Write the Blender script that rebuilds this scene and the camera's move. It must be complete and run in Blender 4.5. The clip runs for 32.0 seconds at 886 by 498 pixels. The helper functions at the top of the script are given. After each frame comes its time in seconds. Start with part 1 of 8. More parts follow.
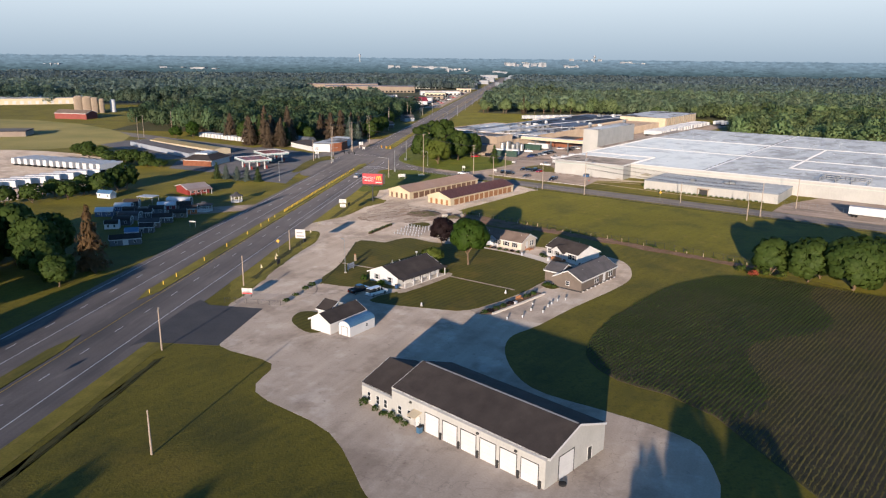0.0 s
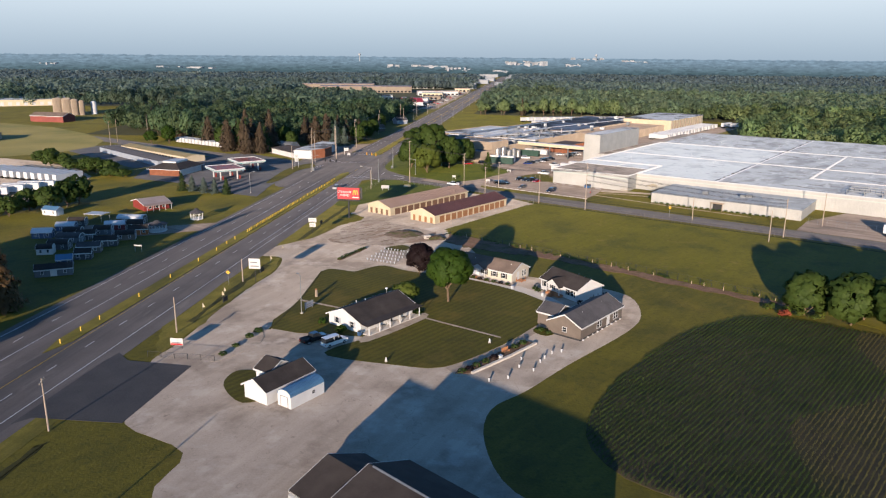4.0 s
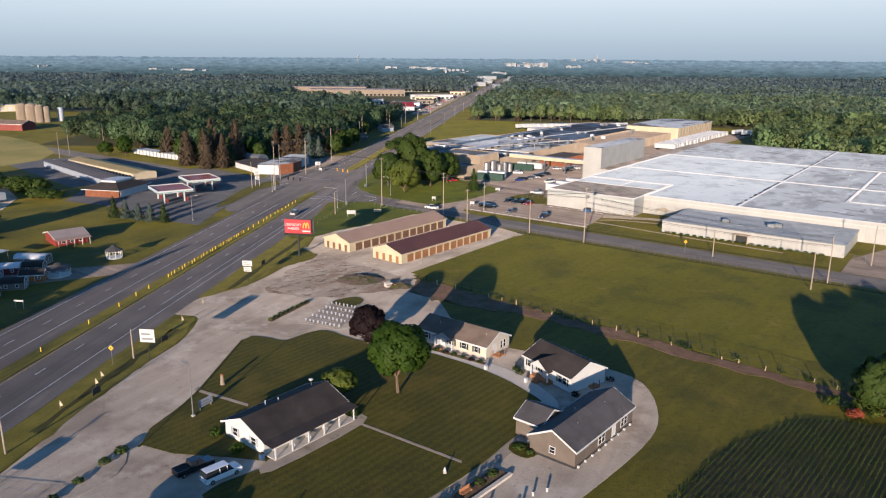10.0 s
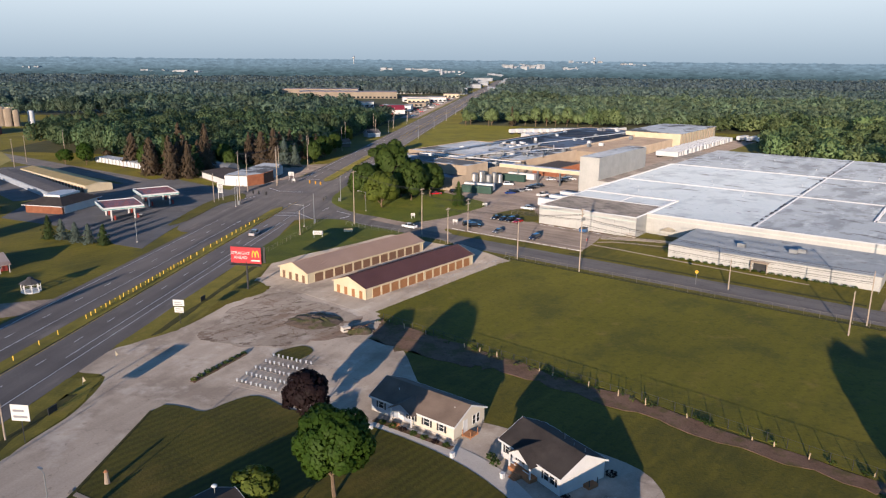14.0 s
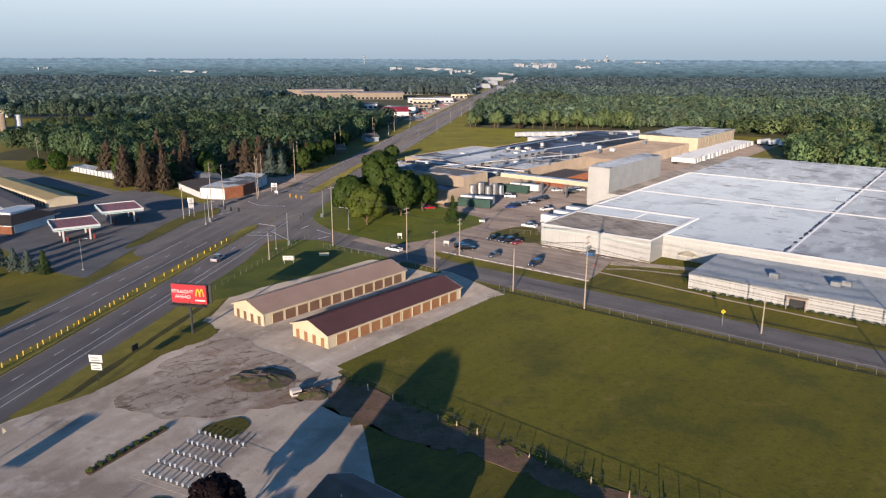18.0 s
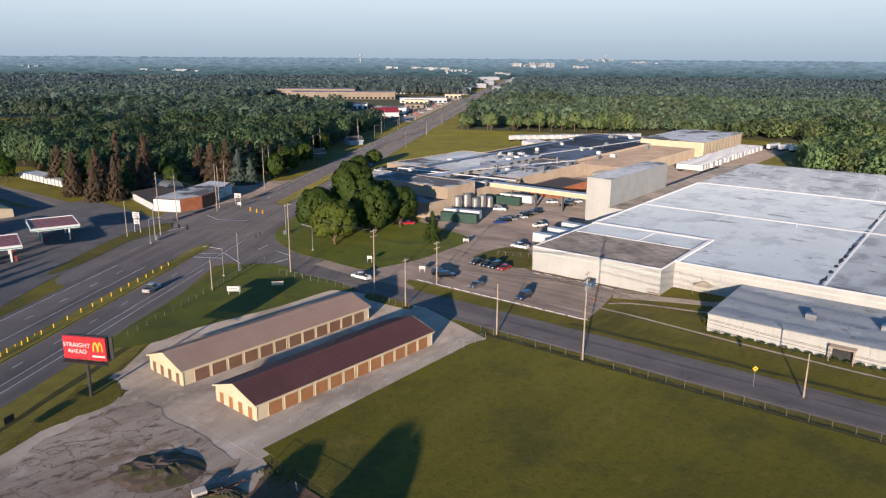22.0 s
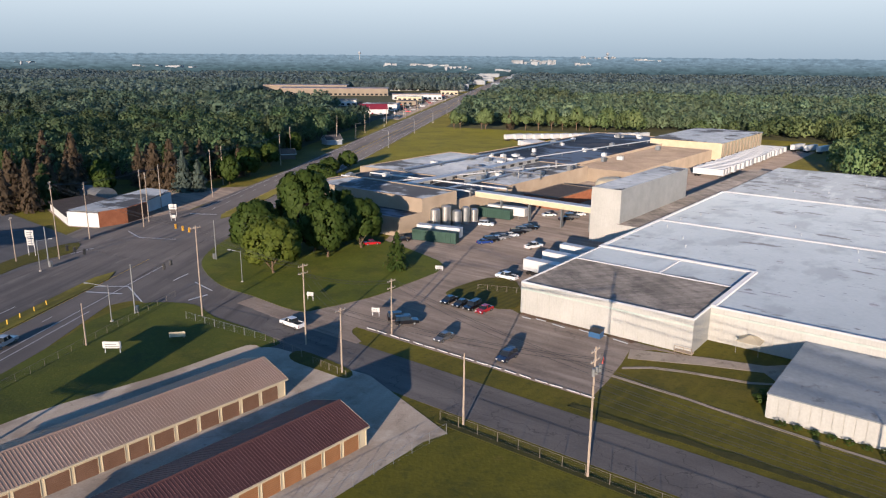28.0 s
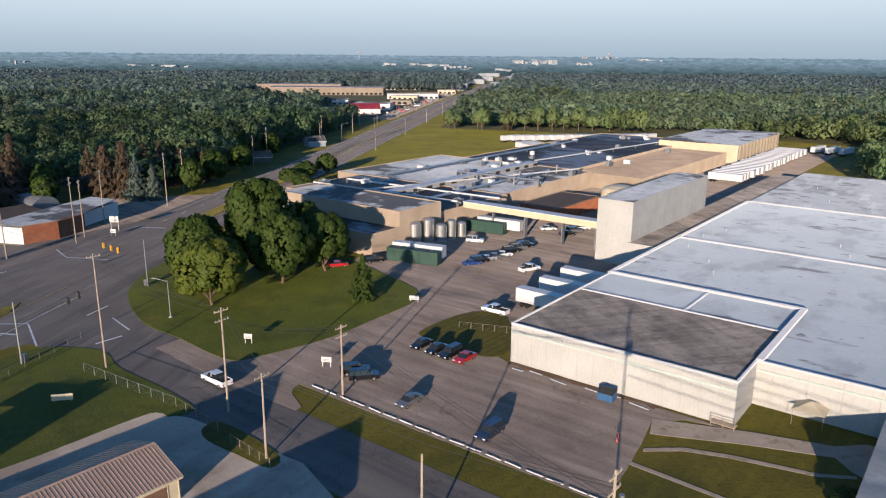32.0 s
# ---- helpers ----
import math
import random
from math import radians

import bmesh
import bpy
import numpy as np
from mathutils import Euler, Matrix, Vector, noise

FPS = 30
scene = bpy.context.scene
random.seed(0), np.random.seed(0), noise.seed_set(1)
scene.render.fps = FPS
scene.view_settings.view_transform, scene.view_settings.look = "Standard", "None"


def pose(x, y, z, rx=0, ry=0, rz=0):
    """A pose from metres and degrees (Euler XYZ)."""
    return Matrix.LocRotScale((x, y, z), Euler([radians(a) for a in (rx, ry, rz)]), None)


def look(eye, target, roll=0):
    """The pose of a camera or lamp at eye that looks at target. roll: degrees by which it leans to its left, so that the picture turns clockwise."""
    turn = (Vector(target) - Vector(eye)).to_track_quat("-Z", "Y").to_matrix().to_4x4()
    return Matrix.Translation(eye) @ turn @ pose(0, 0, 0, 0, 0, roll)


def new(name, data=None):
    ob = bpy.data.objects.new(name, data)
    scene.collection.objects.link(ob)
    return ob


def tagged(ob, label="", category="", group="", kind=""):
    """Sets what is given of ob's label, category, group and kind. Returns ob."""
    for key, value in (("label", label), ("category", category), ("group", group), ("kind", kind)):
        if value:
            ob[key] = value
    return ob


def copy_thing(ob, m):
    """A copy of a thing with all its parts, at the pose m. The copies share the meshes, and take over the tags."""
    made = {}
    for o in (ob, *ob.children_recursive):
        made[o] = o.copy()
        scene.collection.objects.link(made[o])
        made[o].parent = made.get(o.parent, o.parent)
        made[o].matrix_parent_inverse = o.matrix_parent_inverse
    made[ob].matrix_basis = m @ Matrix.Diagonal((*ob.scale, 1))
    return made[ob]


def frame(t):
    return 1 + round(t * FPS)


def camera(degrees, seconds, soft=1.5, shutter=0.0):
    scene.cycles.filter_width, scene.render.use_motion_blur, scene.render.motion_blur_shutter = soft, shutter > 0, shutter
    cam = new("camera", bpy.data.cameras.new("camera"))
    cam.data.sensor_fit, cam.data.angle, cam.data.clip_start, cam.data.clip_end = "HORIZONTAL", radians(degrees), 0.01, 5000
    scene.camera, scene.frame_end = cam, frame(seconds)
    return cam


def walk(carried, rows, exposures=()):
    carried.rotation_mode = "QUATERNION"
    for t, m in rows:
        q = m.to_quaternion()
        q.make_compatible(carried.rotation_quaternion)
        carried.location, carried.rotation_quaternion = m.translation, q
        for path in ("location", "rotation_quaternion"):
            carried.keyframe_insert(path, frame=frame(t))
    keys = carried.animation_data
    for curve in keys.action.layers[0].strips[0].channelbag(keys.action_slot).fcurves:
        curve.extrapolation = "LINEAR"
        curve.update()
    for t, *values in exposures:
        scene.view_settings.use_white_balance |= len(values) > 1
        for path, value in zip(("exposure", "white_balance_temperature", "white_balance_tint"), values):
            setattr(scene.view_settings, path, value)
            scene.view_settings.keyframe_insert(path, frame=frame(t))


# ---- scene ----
cam = camera(62.5, 32.0, 1.2)
PATH = [
    (0, (-0.359, -11.559, 56.724), (-0.289, -9.626, 56.215), 0.6),
    (1, (1.67, -3.729, 57.02), (1.738, -1.796, 56.51), 0.6),
    (2, (3.524, 4.371, 56.956), (3.591, 6.304, 56.447), 0.6),
    (2.5, (4.408, 8.216, 57.157), (4.474, 10.149, 56.646), 0.6),
    (4.5, (7.835, 23.811, 57.263), (7.9, 25.743, 56.751), 0.5),
    (5, (8.684, 27.61, 57.199), (8.749, 29.543, 56.688), 0.5),
    (6, (10.477, 35.61, 57.315), (10.542, 37.543, 56.805), 0.4),
    (7, (12.354, 43.407, 57.413), (12.418, 45.34, 56.902), 0.4),
    (8, (14.245, 50.983, 57.719), (14.307, 52.916, 57.208), 0.4),
    (9, (15.964, 58.841, 57.853), (16.027, 60.773, 57.343), 0.4),
    (10, (18.001, 66.525, 58.204), (18.063, 68.458, 57.695), 0.4),
    (11, (20.035, 74.419, 58.331), (20.098, 76.352, 57.822), 0.4),
    (12, (22.089, 82.138, 58.506), (22.153, 84.072, 57.999), 0.4),
    (13, (23.756, 90.033, 58.631), (23.823, 91.966, 58.123), 0.5),
    (14, (25.408, 97.984, 58.102), (25.477, 99.918, 57.597), 0.5),
    (14.5, (26.123, 101.876, 57.996), (26.194, 103.81, 57.492), 0.5),
    (16.5, (30.521, 117.268, 57.627), (30.561, 119.204, 57.127), 0.3),
    (17, (31.489, 120.665, 57.37), (31.528, 122.602, 56.873), 0.2),
    (18, (33.773, 128.2, 58.816), (33.808, 130.135, 58.308), 0.2),
    (19, (35.199, 137.026, 58.784), (35.239, 138.959, 58.274), 0.4),
    (20, (37.094, 145.18, 58.973), (37.134, 147.113, 58.462), 0.3),
    (21, (38.773, 152.855, 58.861), (38.815, 154.789, 58.352), 0.2),
    (22, (40.402, 161.387, 57.885), (40.444, 163.32, 57.376), 0.4),
    (23, (42.255, 169.253, 57.189), (42.294, 171.186, 56.678), 0.5),
    (24, (43.445, 177.788, 56.107), (43.489, 179.721, 55.597), 0.4),
    (25, (45.187, 185.711, 55.282), (45.23, 187.644, 54.772), 0.5),
    (25.5, (45.998, 190.011, 54.904), (46.041, 191.944, 54.393), 0.5),
    (27.5, (49.115, 205.911, 53.534), (49.156, 207.844, 53.023), 0.6),
    (28, (50.103, 210.1, 53.441), (50.141, 212.032, 52.927), 0.5),
    (29, (51.41, 218.149, 52.741), (51.45, 220.082, 52.23), 0.6),
    (30, (53.003, 226.45, 51.935), (53.042, 228.382, 51.422), 0.5),
    (31, (54.422, 234.755, 50.985), (54.461, 236.687, 50.471), 0.5),
    (32, (56.051, 242.966, 50.363), (56.086, 244.899, 49.85), 0.5),
]
walk(cam, [(t, look(eye, target, roll)) for t, eye, target, roll in PATH])

# ---- sky and sun ----
SUN_AZ, SUN_EL = radians(196.3), radians(8.8)   # the sun stands low behind the camera
world = bpy.data.worlds.new("sky")
scene.world = world
world.use_nodes = True
wn = world.node_tree
sky = wn.nodes.new("ShaderNodeTexSky")
sky.sky_type, sky.sun_disc, sky.sun_elevation, sky.sun_rotation = "NISHITA", False, SUN_EL, SUN_AZ
sky.air_density, sky.dust_density, sky.ozone_density = 1.0, 0.2, 5.0
wn.links.new(sky.outputs[0], wn.nodes["Background"].inputs[0])
wn.nodes["Background"].inputs[1].default_value = 0.15
sun = new("sun", bpy.data.lights.new("sun", "SUN"))
sun.data.energy, sun.data.angle, sun.data.color = 4.6, radians(0.6), (1.0, 0.80, 0.645)
sun.matrix_world = look((0, 0, 300), (math.cos(SUN_EL) * 0.281 * 100, math.cos(SUN_EL) * 0.96 * 100, 300 - math.sin(SUN_EL) * 100))
scene.view_settings.exposure = 0.65


# ---- materials ----
def mat(name, dark, light, rough=0.8, scale=1.0, fine=12.0, bump=0.2, metal=0.0, spread=0.35, third=None, coord="Object"):
    """A surface of two tones mixed by coarse and fine noise, with fine relief. scale: coarse features per metre."""
    m = bpy.data.materials.new(name)
    m.use_nodes = True
    n, l = m.node_tree.nodes, m.node_tree.links
    b = n["Principled BSDF"]
    tc = n.new("ShaderNodeTexCoord")
    big, small = n.new("ShaderNodeTexNoise"), n.new("ShaderNodeTexNoise")
    big.inputs["Scale"].default_value, small.inputs["Scale"].default_value = scale, scale * fine
    big.inputs["Detail"].default_value, small.inputs["Detail"].default_value = 4.0, 3.0
    mix = n.new("ShaderNodeMix")
    mix.data_type = "FLOAT"
    mix.inputs[0].default_value = 0.4
    ramp = n.new("ShaderNodeValToRGB")
    ramp.color_ramp.elements[0].position, ramp.color_ramp.elements[1].position = 0.5 - spread / 2, 0.5 + spread / 2
    ramp.color_ramp.elements[0].color, ramp.color_ramp.elements[1].color = (*dark, 1), (*light, 1)
    if third:
        e = ramp.color_ramp.elements.new(0.5)
        e.color = (*third, 1)
    bp = n.new("ShaderNodeBump")
    bp.inputs["Strength"].default_value, bp.inputs["Distance"].default_value = bump, 0.12
    for t in (big, small):
        l.new(tc.outputs[coord], t.inputs["Vector"])
    l.new(big.outputs[0], mix.inputs[2])
    l.new(small.outputs[0], mix.inputs[3])
    l.new(mix.outputs[0], ramp.inputs[0])
    l.new(ramp.outputs[0], b.inputs["Base Color"])
    l.new(small.outputs[0], bp.inputs["Height"])
    l.new(bp.outputs[0], b.inputs["Normal"])
    b.inputs["Roughness"].default_value, b.inputs["Metallic"].default_value = rough, metal
    b.inputs["Specular IOR Level"].default_value = 0.3
    b.inputs["Diffuse Roughness"].default_value = 1.0 if rough > 0.79 else 0.0
    return m


def leaf_mat(name, dark, light, rough=0.6):
    """Foliage: tone varies from clump to clump and over the crown; some light passes through."""
    m = mat(name, dark, light, rough, 0.12, 9.0, 0.0)
    n, l = m.node_tree.nodes, m.node_tree.links
    geo = n.new("ShaderNodeNewGeometry")
    hsv = n.new("ShaderNodeHueSaturation")
    mr = n.new("ShaderNodeMapRange")
    mr.inputs[3].default_value, mr.inputs[4].default_value = 0.9, 1.12
    l.new(geo.outputs["Random Per Island"], mr.inputs[0])
    b = n["Principled BSDF"]
    at, ma = n.new("ShaderNodeAttribute"), n.new("ShaderNodeMath")
    at.attribute_name, ma.operation = "tone", "MULTIPLY_ADD"
    l.new(at.outputs["Fac"], ma.inputs[0])
    l.new(mr.outputs[0], ma.inputs[1])
    l.new(mr.outputs[0], ma.inputs[2])
    l.new(ma.outputs[0], hsv.inputs["Value"])
    hu, ha = n.new("ShaderNodeAttribute"), n.new("ShaderNodeMath")
    hu.attribute_name, ha.operation = "hue", "ADD"
    ha.inputs[1].default_value = 0.5
    l.new(hu.outputs["Fac"], ha.inputs[0])
    l.new(ha.outputs[0], hsv.inputs["Hue"])
    src = b.inputs["Base Color"].links[0].from_socket
    l.new(src, hsv.inputs["Color"])
    l.new(hsv.outputs[0], b.inputs["Base Color"])
    b.inputs["Specular IOR Level"].default_value = 0.15
    tr, ms = n.new("ShaderNodeBsdfTranslucent"), n.new("ShaderNodeMixShader")
    ms.inputs[0].default_value = 0.44
    l.new(hsv.outputs[0], tr.inputs[0])
    l.new(b.outputs[0], ms.inputs[1])
    l.new(tr.outputs[0], ms.inputs[2])
    l.new(ms.outputs[0], n["Material Output"].inputs[0])
    return m


def streak(m, angle, scale, amount, stretch=12.0):
    """Adds long streaks of wear or mowing along an angle (degrees) to a material's colour."""
    n, l = m.node_tree.nodes, m.node_tree.links
    b = n["Principled BSDF"]
    tc, mp, no = n.new("ShaderNodeTexCoord"), n.new("ShaderNodeMapping"), n.new("ShaderNodeTexNoise")
    mp.vector_type = "TEXTURE"
    mp.inputs["Rotation"].default_value = (0, 0, radians(angle))
    mp.inputs["Scale"].default_value = (stretch, 1, 1)
    no.inputs["Scale"].default_value, no.inputs["Detail"].default_value = scale, 3.0
    mr = n.new("ShaderNodeMapRange")
    mr.inputs[1].default_value, mr.inputs[2].default_value = 0.35, 0.65
    mr.inputs[3].default_value, mr.inputs[4].default_value = 1 - amount, 1 + amount
    hsv = n.new("ShaderNodeHueSaturation")
    src = b.inputs["Base Color"].links[0].from_socket
    l.new(tc.outputs["Object"], mp.inputs[0])
    l.new(mp.outputs[0], no.inputs["Vector"])
    l.new(no.outputs[0], mr.inputs[0])
    l.new(mr.outputs[0], hsv.inputs["Value"])
    l.new(src, hsv.inputs["Color"])
    l.new(hsv.outputs[0], b.inputs["Base Color"])
    return m


def stained(m, colour, scale, low, high, amount, angle=0.0, stretch=1.0, detail=6.0):
    """Lays irregular patches of another colour over a material; low and high bound the noise that shows them."""
    n, l = m.node_tree.nodes, m.node_tree.links
    b = n["Principled BSDF"]
    tc, mp, no, mr, mx = n.new("ShaderNodeTexCoord"), n.new("ShaderNodeMapping"), n.new("ShaderNodeTexNoise"), n.new("ShaderNodeMapRange"), n.new("ShaderNodeMix")
    mp.vector_type = "TEXTURE"
    mp.inputs["Rotation"].default_value = (0, 0, radians(angle))
    mp.inputs["Scale"].default_value = (stretch, 1, 1)
    mp.inputs["Location"].default_value = (scale * 311, amount * 97, 0)
    no.inputs["Scale"].default_value, no.inputs["Detail"].default_value, no.inputs["Roughness"].default_value = scale, detail, 0.62
    mr.inputs[1].default_value, mr.inputs[2].default_value, mr.inputs[3].default_value, mr.inputs[4].default_value = low, high, 0.0, amount
    mx.data_type = "RGBA"
    src = b.inputs["Base Color"].links[0].from_socket
    l.new(tc.outputs["Object"], mp.inputs[0])
    l.new(mp.outputs[0], no.inputs["Vector"])
    l.new(no.outputs[0], mr.inputs[0])
    l.new(mr.outputs[0], mx.inputs[0])
    l.new(src, mx.inputs[6])
    mx.inputs[7].default_value = (*colour, 1)
    l.new(mx.outputs[2], b.inputs["Base Color"])
    return m


def mown(m, angle, period, amount):
    """Mowing bands of a given width, slightly wandering, along an angle (degrees)."""
    n, l = m.node_tree.nodes, m.node_tree.links
    b = n["Principled BSDF"]
    tc, mp, wv, mr, hsv = n.new("ShaderNodeTexCoord"), n.new("ShaderNodeMapping"), n.new("ShaderNodeTexWave"), n.new("ShaderNodeMapRange"), n.new("ShaderNodeHueSaturation")
    mp.vector_type = "TEXTURE"
    mp.inputs["Rotation"].default_value = (0, 0, radians(angle + 90))
    wv.inputs["Scale"].default_value, wv.inputs["Distortion"].default_value, wv.inputs["Detail"].default_value, wv.inputs["Detail Scale"].default_value = 0.314 / period, 1.6, 2.0, 0.15
    mr.inputs[3].default_value, mr.inputs[4].default_value = 1 - amount, 1 + amount
    src = b.inputs["Base Color"].links[0].from_socket
    l.new(tc.outputs["Object"], mp.inputs[0])
    l.new(mp.outputs[0], wv.inputs["Vector"])
    l.new(wv.outputs["Fac"], mr.inputs[0])
    l.new(mr.outputs[0], hsv.inputs["Value"])
    l.new(src, hsv.inputs["Color"])
    l.new(hsv.outputs[0], b.inputs["Base Color"])
    return m


def cracked(m, scale, width, colour, amount=0.8):
    """Thin wandering cracks over a paved surface. scale: plates per metre; width as a share of a plate."""
    n, l = m.node_tree.nodes, m.node_tree.links
    b = n["Principled BSDF"]
    tc, no, ad, vo, mr, mx = n.new("ShaderNodeTexCoord"), n.new("ShaderNodeTexNoise"), n.new("ShaderNodeVectorMath"), n.new("ShaderNodeTexVoronoi"), n.new("ShaderNodeMapRange"), n.new("ShaderNodeMix")
    no.inputs["Scale"].default_value, no.inputs["Detail"].default_value = scale * 2.2, 4.0
    ad.operation = "MULTIPLY_ADD"
    ad.inputs[1].default_value = (1.1 / scale, 1.1 / scale, 0)
    vo.feature = "DISTANCE_TO_EDGE"
    vo.inputs["Scale"].default_value = scale
    mr.inputs[1].default_value, mr.inputs[2].default_value, mr.inputs[3].default_value, mr.inputs[4].default_value = 0.0, width, amount, 0.0
    mx.data_type = "RGBA"
    src = b.inputs["Base Color"].links[0].from_socket
    l.new(tc.outputs["Object"], no.inputs["Vector"])
    l.new(no.outputs["Color"], ad.inputs[0])
    l.new(tc.outputs["Object"], ad.inputs[2])
    l.new(ad.outputs[0], vo.inputs["Vector"])
    l.new(vo.outputs["Distance"], mr.inputs[0])
    l.new(mr.outputs[0], mx.inputs[0])
    l.new(src, mx.inputs[6])
    mx.inputs[7].default_value = (*colour, 1)
    l.new(mx.outputs[2], b.inputs["Base Color"])
    return m


GRASS = stained(stained(stained(stained(mown(mat("mown_grass", (0.060, 0.055, 0.004), (0.112, 0.097, 0.008), 0.9, 0.06, 40, 0.55), 49, 2.6, 0.035), (0.170, 0.120, 0.022), 0.045, 0.54, 0.72, 0.45), (0.034, 0.036, 0.005), 0.05, 0.5, 0.64, 0.6), (0.15, 0.125, 0.014), 0.5, 0.5, 0.7, 0.35, 49, 5), (0.032, 0.034, 0.005), 0.9, 0.52, 0.64, 0.45)
LAWN = stained(stained(stained(mown(mat("lawn_grass", (0.038, 0.037, 0.003), (0.070, 0.064, 0.006), 0.9, 0.08, 30, 0.5), 49, 1.5, 0.15), (0.14, 0.098, 0.02), 0.09, 0.53, 0.70, 0.42), (0.034, 0.034, 0.005), 0.2, 0.54, 0.66, 0.5), (0.105, 0.080, 0.011), 1.1, 0.52, 0.68, 0.4)
CORNERGRASS = stained(stained(stained(mat("green_corner_grass", (0.038, 0.050, 0.004), (0.072, 0.084, 0.008), 0.9, 0.08, 30, 0.5), (0.12, 0.105, 0.014), 0.09, 0.54, 0.70, 0.4), (0.026, 0.034, 0.005), 0.16, 0.52, 0.64, 0.5), (0.11, 0.104, 0.014), 1.1, 0.54, 0.68, 0.4)
FIELD = stained(stained(stained(stained(stained(mown(mat("field_grass", (0.066, 0.063, 0.003), (0.110, 0.101, 0.006), 0.9, 0.035, 50, 0.5), 49, 3.0, 0.03), (0.135, 0.116, 0.013), 0.045, 0.48, 0.66, 0.55, 49, 4), (0.17, 0.118, 0.032), 0.16, 0.58, 0.7, 0.5), (0.038, 0.042, 0.005), 0.07, 0.5, 0.64, 0.6), (0.032, 0.036, 0.005), 0.75, 0.52, 0.64, 0.4), (0.15, 0.128, 0.016), 1.6, 0.56, 0.7, 0.4)
VERGE = stained(stained(mat("dry_verge_grass", (0.082, 0.078, 0.009), (0.175, 0.145, 0.024), 0.9, 0.25, 10, 0.3), (0.03, 0.036, 0.006), 0.12, 0.5, 0.65, 0.7, 80.8, 6), (0.21, 0.15, 0.05), 0.4, 0.58, 0.7, 0.5, 80.8, 3)
SOIL = stained(stained(mat("bare_soil", (0.092, 0.054, 0.034), (0.165, 0.105, 0.070), 0.95, 0.3, 10, 0.5), (0.062, 0.056, 0.010), 0.25, 0.50, 0.62, 0.7), (0.06, 0.036, 0.024), 0.7, 0.55, 0.66, 0.6)
CORNSOIL = stained(mat("crop_soil", (0.042, 0.036, 0.018), (0.078, 0.063, 0.034), 0.95, 0.3, 10, 0.2), (0.036, 0.042, 0.011), 0.05, 0.45, 0.65, 0.8)
ASPHALT = stained(stained(streak(mat("worn_asphalt", (0.073, 0.066, 0.063), (0.116, 0.106, 0.101), 0.85, 0.10, 25, 0.15), 80.8, 0.35, 0.14, 30), (0.038, 0.037, 0.038), 0.12, 0.52, 0.64, 0.6, 80.8, 14), (0.178, 0.162, 0.15), 0.3, 0.57, 0.68, 0.5, 80.8, 5)
SIDEASPHALT = cracked(stained(streak(mat("side_road_asphalt", (0.084, 0.077, 0.074), (0.132, 0.121, 0.114), 0.85, 0.12, 25, 0.15), -38.5, 0.35, 0.14, 30), (0.045, 0.043, 0.043), 0.12, 0.52, 0.64, 0.6, -38.5, 14), 0.12, 0.012, (0.03, 0.03, 0.03), 0.7)
DARKASPHALT = mat("fresh_asphalt", (0.03, 0.03, 0.032), (0.065, 0.062, 0.06), 0.8, 0.15, 25, 0.25)
LOTASPHALT = cracked(streak(stained(stained(mat("patched_lot_asphalt", (0.150, 0.120, 0.098), (0.235, 0.192, 0.158), 0.9, 0.10, 20, 0.15), (0.075, 0.062, 0.054), 0.13, 0.54, 0.66, 0.55, -38.5, 2.5), (0.28, 0.238, 0.20), 0.25, 0.55, 0.65, 0.5, -38.5, 4), -38.5, 0.6, 0.16, 14), 0.10, 0.008, (0.04, 0.036, 0.033), 0.35)
STATIONASPHALT = stained(mat("dark_sealed_asphalt", (0.05, 0.05, 0.053), (0.09, 0.088, 0.09), 0.8, 0.15, 25, 0.1), (0.14, 0.13, 0.12), 0.2, 0.55, 0.7, 0.5)
GRAVEL = cracked(streak(stained(stained(stained(mat("pale_gravel", (0.300, 0.252, 0.200), (0.422, 0.358, 0.290), 0.95, 0.07, 45, 0.12), (0.19, 0.152, 0.118), 0.07, 0.49, 0.6, 0.6), (0.475, 0.422, 0.36), 0.14, 0.53, 0.64, 0.6), (0.13, 0.10, 0.077), 0.6, 0.62, 0.70, 0.5), 62, 0.5, 0.07, 16), 0.055, 0.005, (0.10, 0.085, 0.07), 0.3)
OLDPATH = stained(mat("worn_path_concrete", (0.225, 0.185, 0.145), (0.33, 0.28, 0.225), 0.9, 0.3, 20, 0.2), (0.10, 0.085, 0.05), 0.5, 0.55, 0.68, 0.6)
CONCRETE = mat("concrete", (0.36, 0.33, 0.29), (0.50, 0.46, 0.41), 0.9, 0.3, 20, 0.2)
SCORCH = stained(stained(stained(cracked(streak(stained(stained(mat("broken_stained_pavement", (0.222, 0.184, 0.146), (0.325, 0.275, 0.222), 0.95, 0.07, 45, 0.12), (0.19, 0.152, 0.118), 0.07, 0.49, 0.6, 0.6), (0.44, 0.39, 0.33), 0.14, 0.53, 0.64, 0.5), 62, 0.5, 0.08, 12), 0.09, 0.022, (0.12, 0.072, 0.045), 0.75), (0.155, 0.095, 0.060), 0.12, 0.52, 0.63, 0.75, 40, 2.2), (0.070, 0.042, 0.026), 0.45, 0.55, 0.64, 0.75, 40, 2.0), (0.06, 0.055, 0.012), 0.6, 0.62, 0.68, 0.6)
PAINTW = mat("white_road_paint", (0.50, 0.50, 0.48), (0.78, 0.77, 0.74), 0.7, 0.8, 12, 0.1)
PAINTY = mat("yellow_road_paint", (0.45, 0.28, 0.03), (0.62, 0.40, 0.05), 0.7, 0.8, 12, 0.1)
WHITE = mat("white_siding", (0.535, 0.535, 0.52), (0.63, 0.63, 0.615), 0.6, 0.4, 20, 0.05)
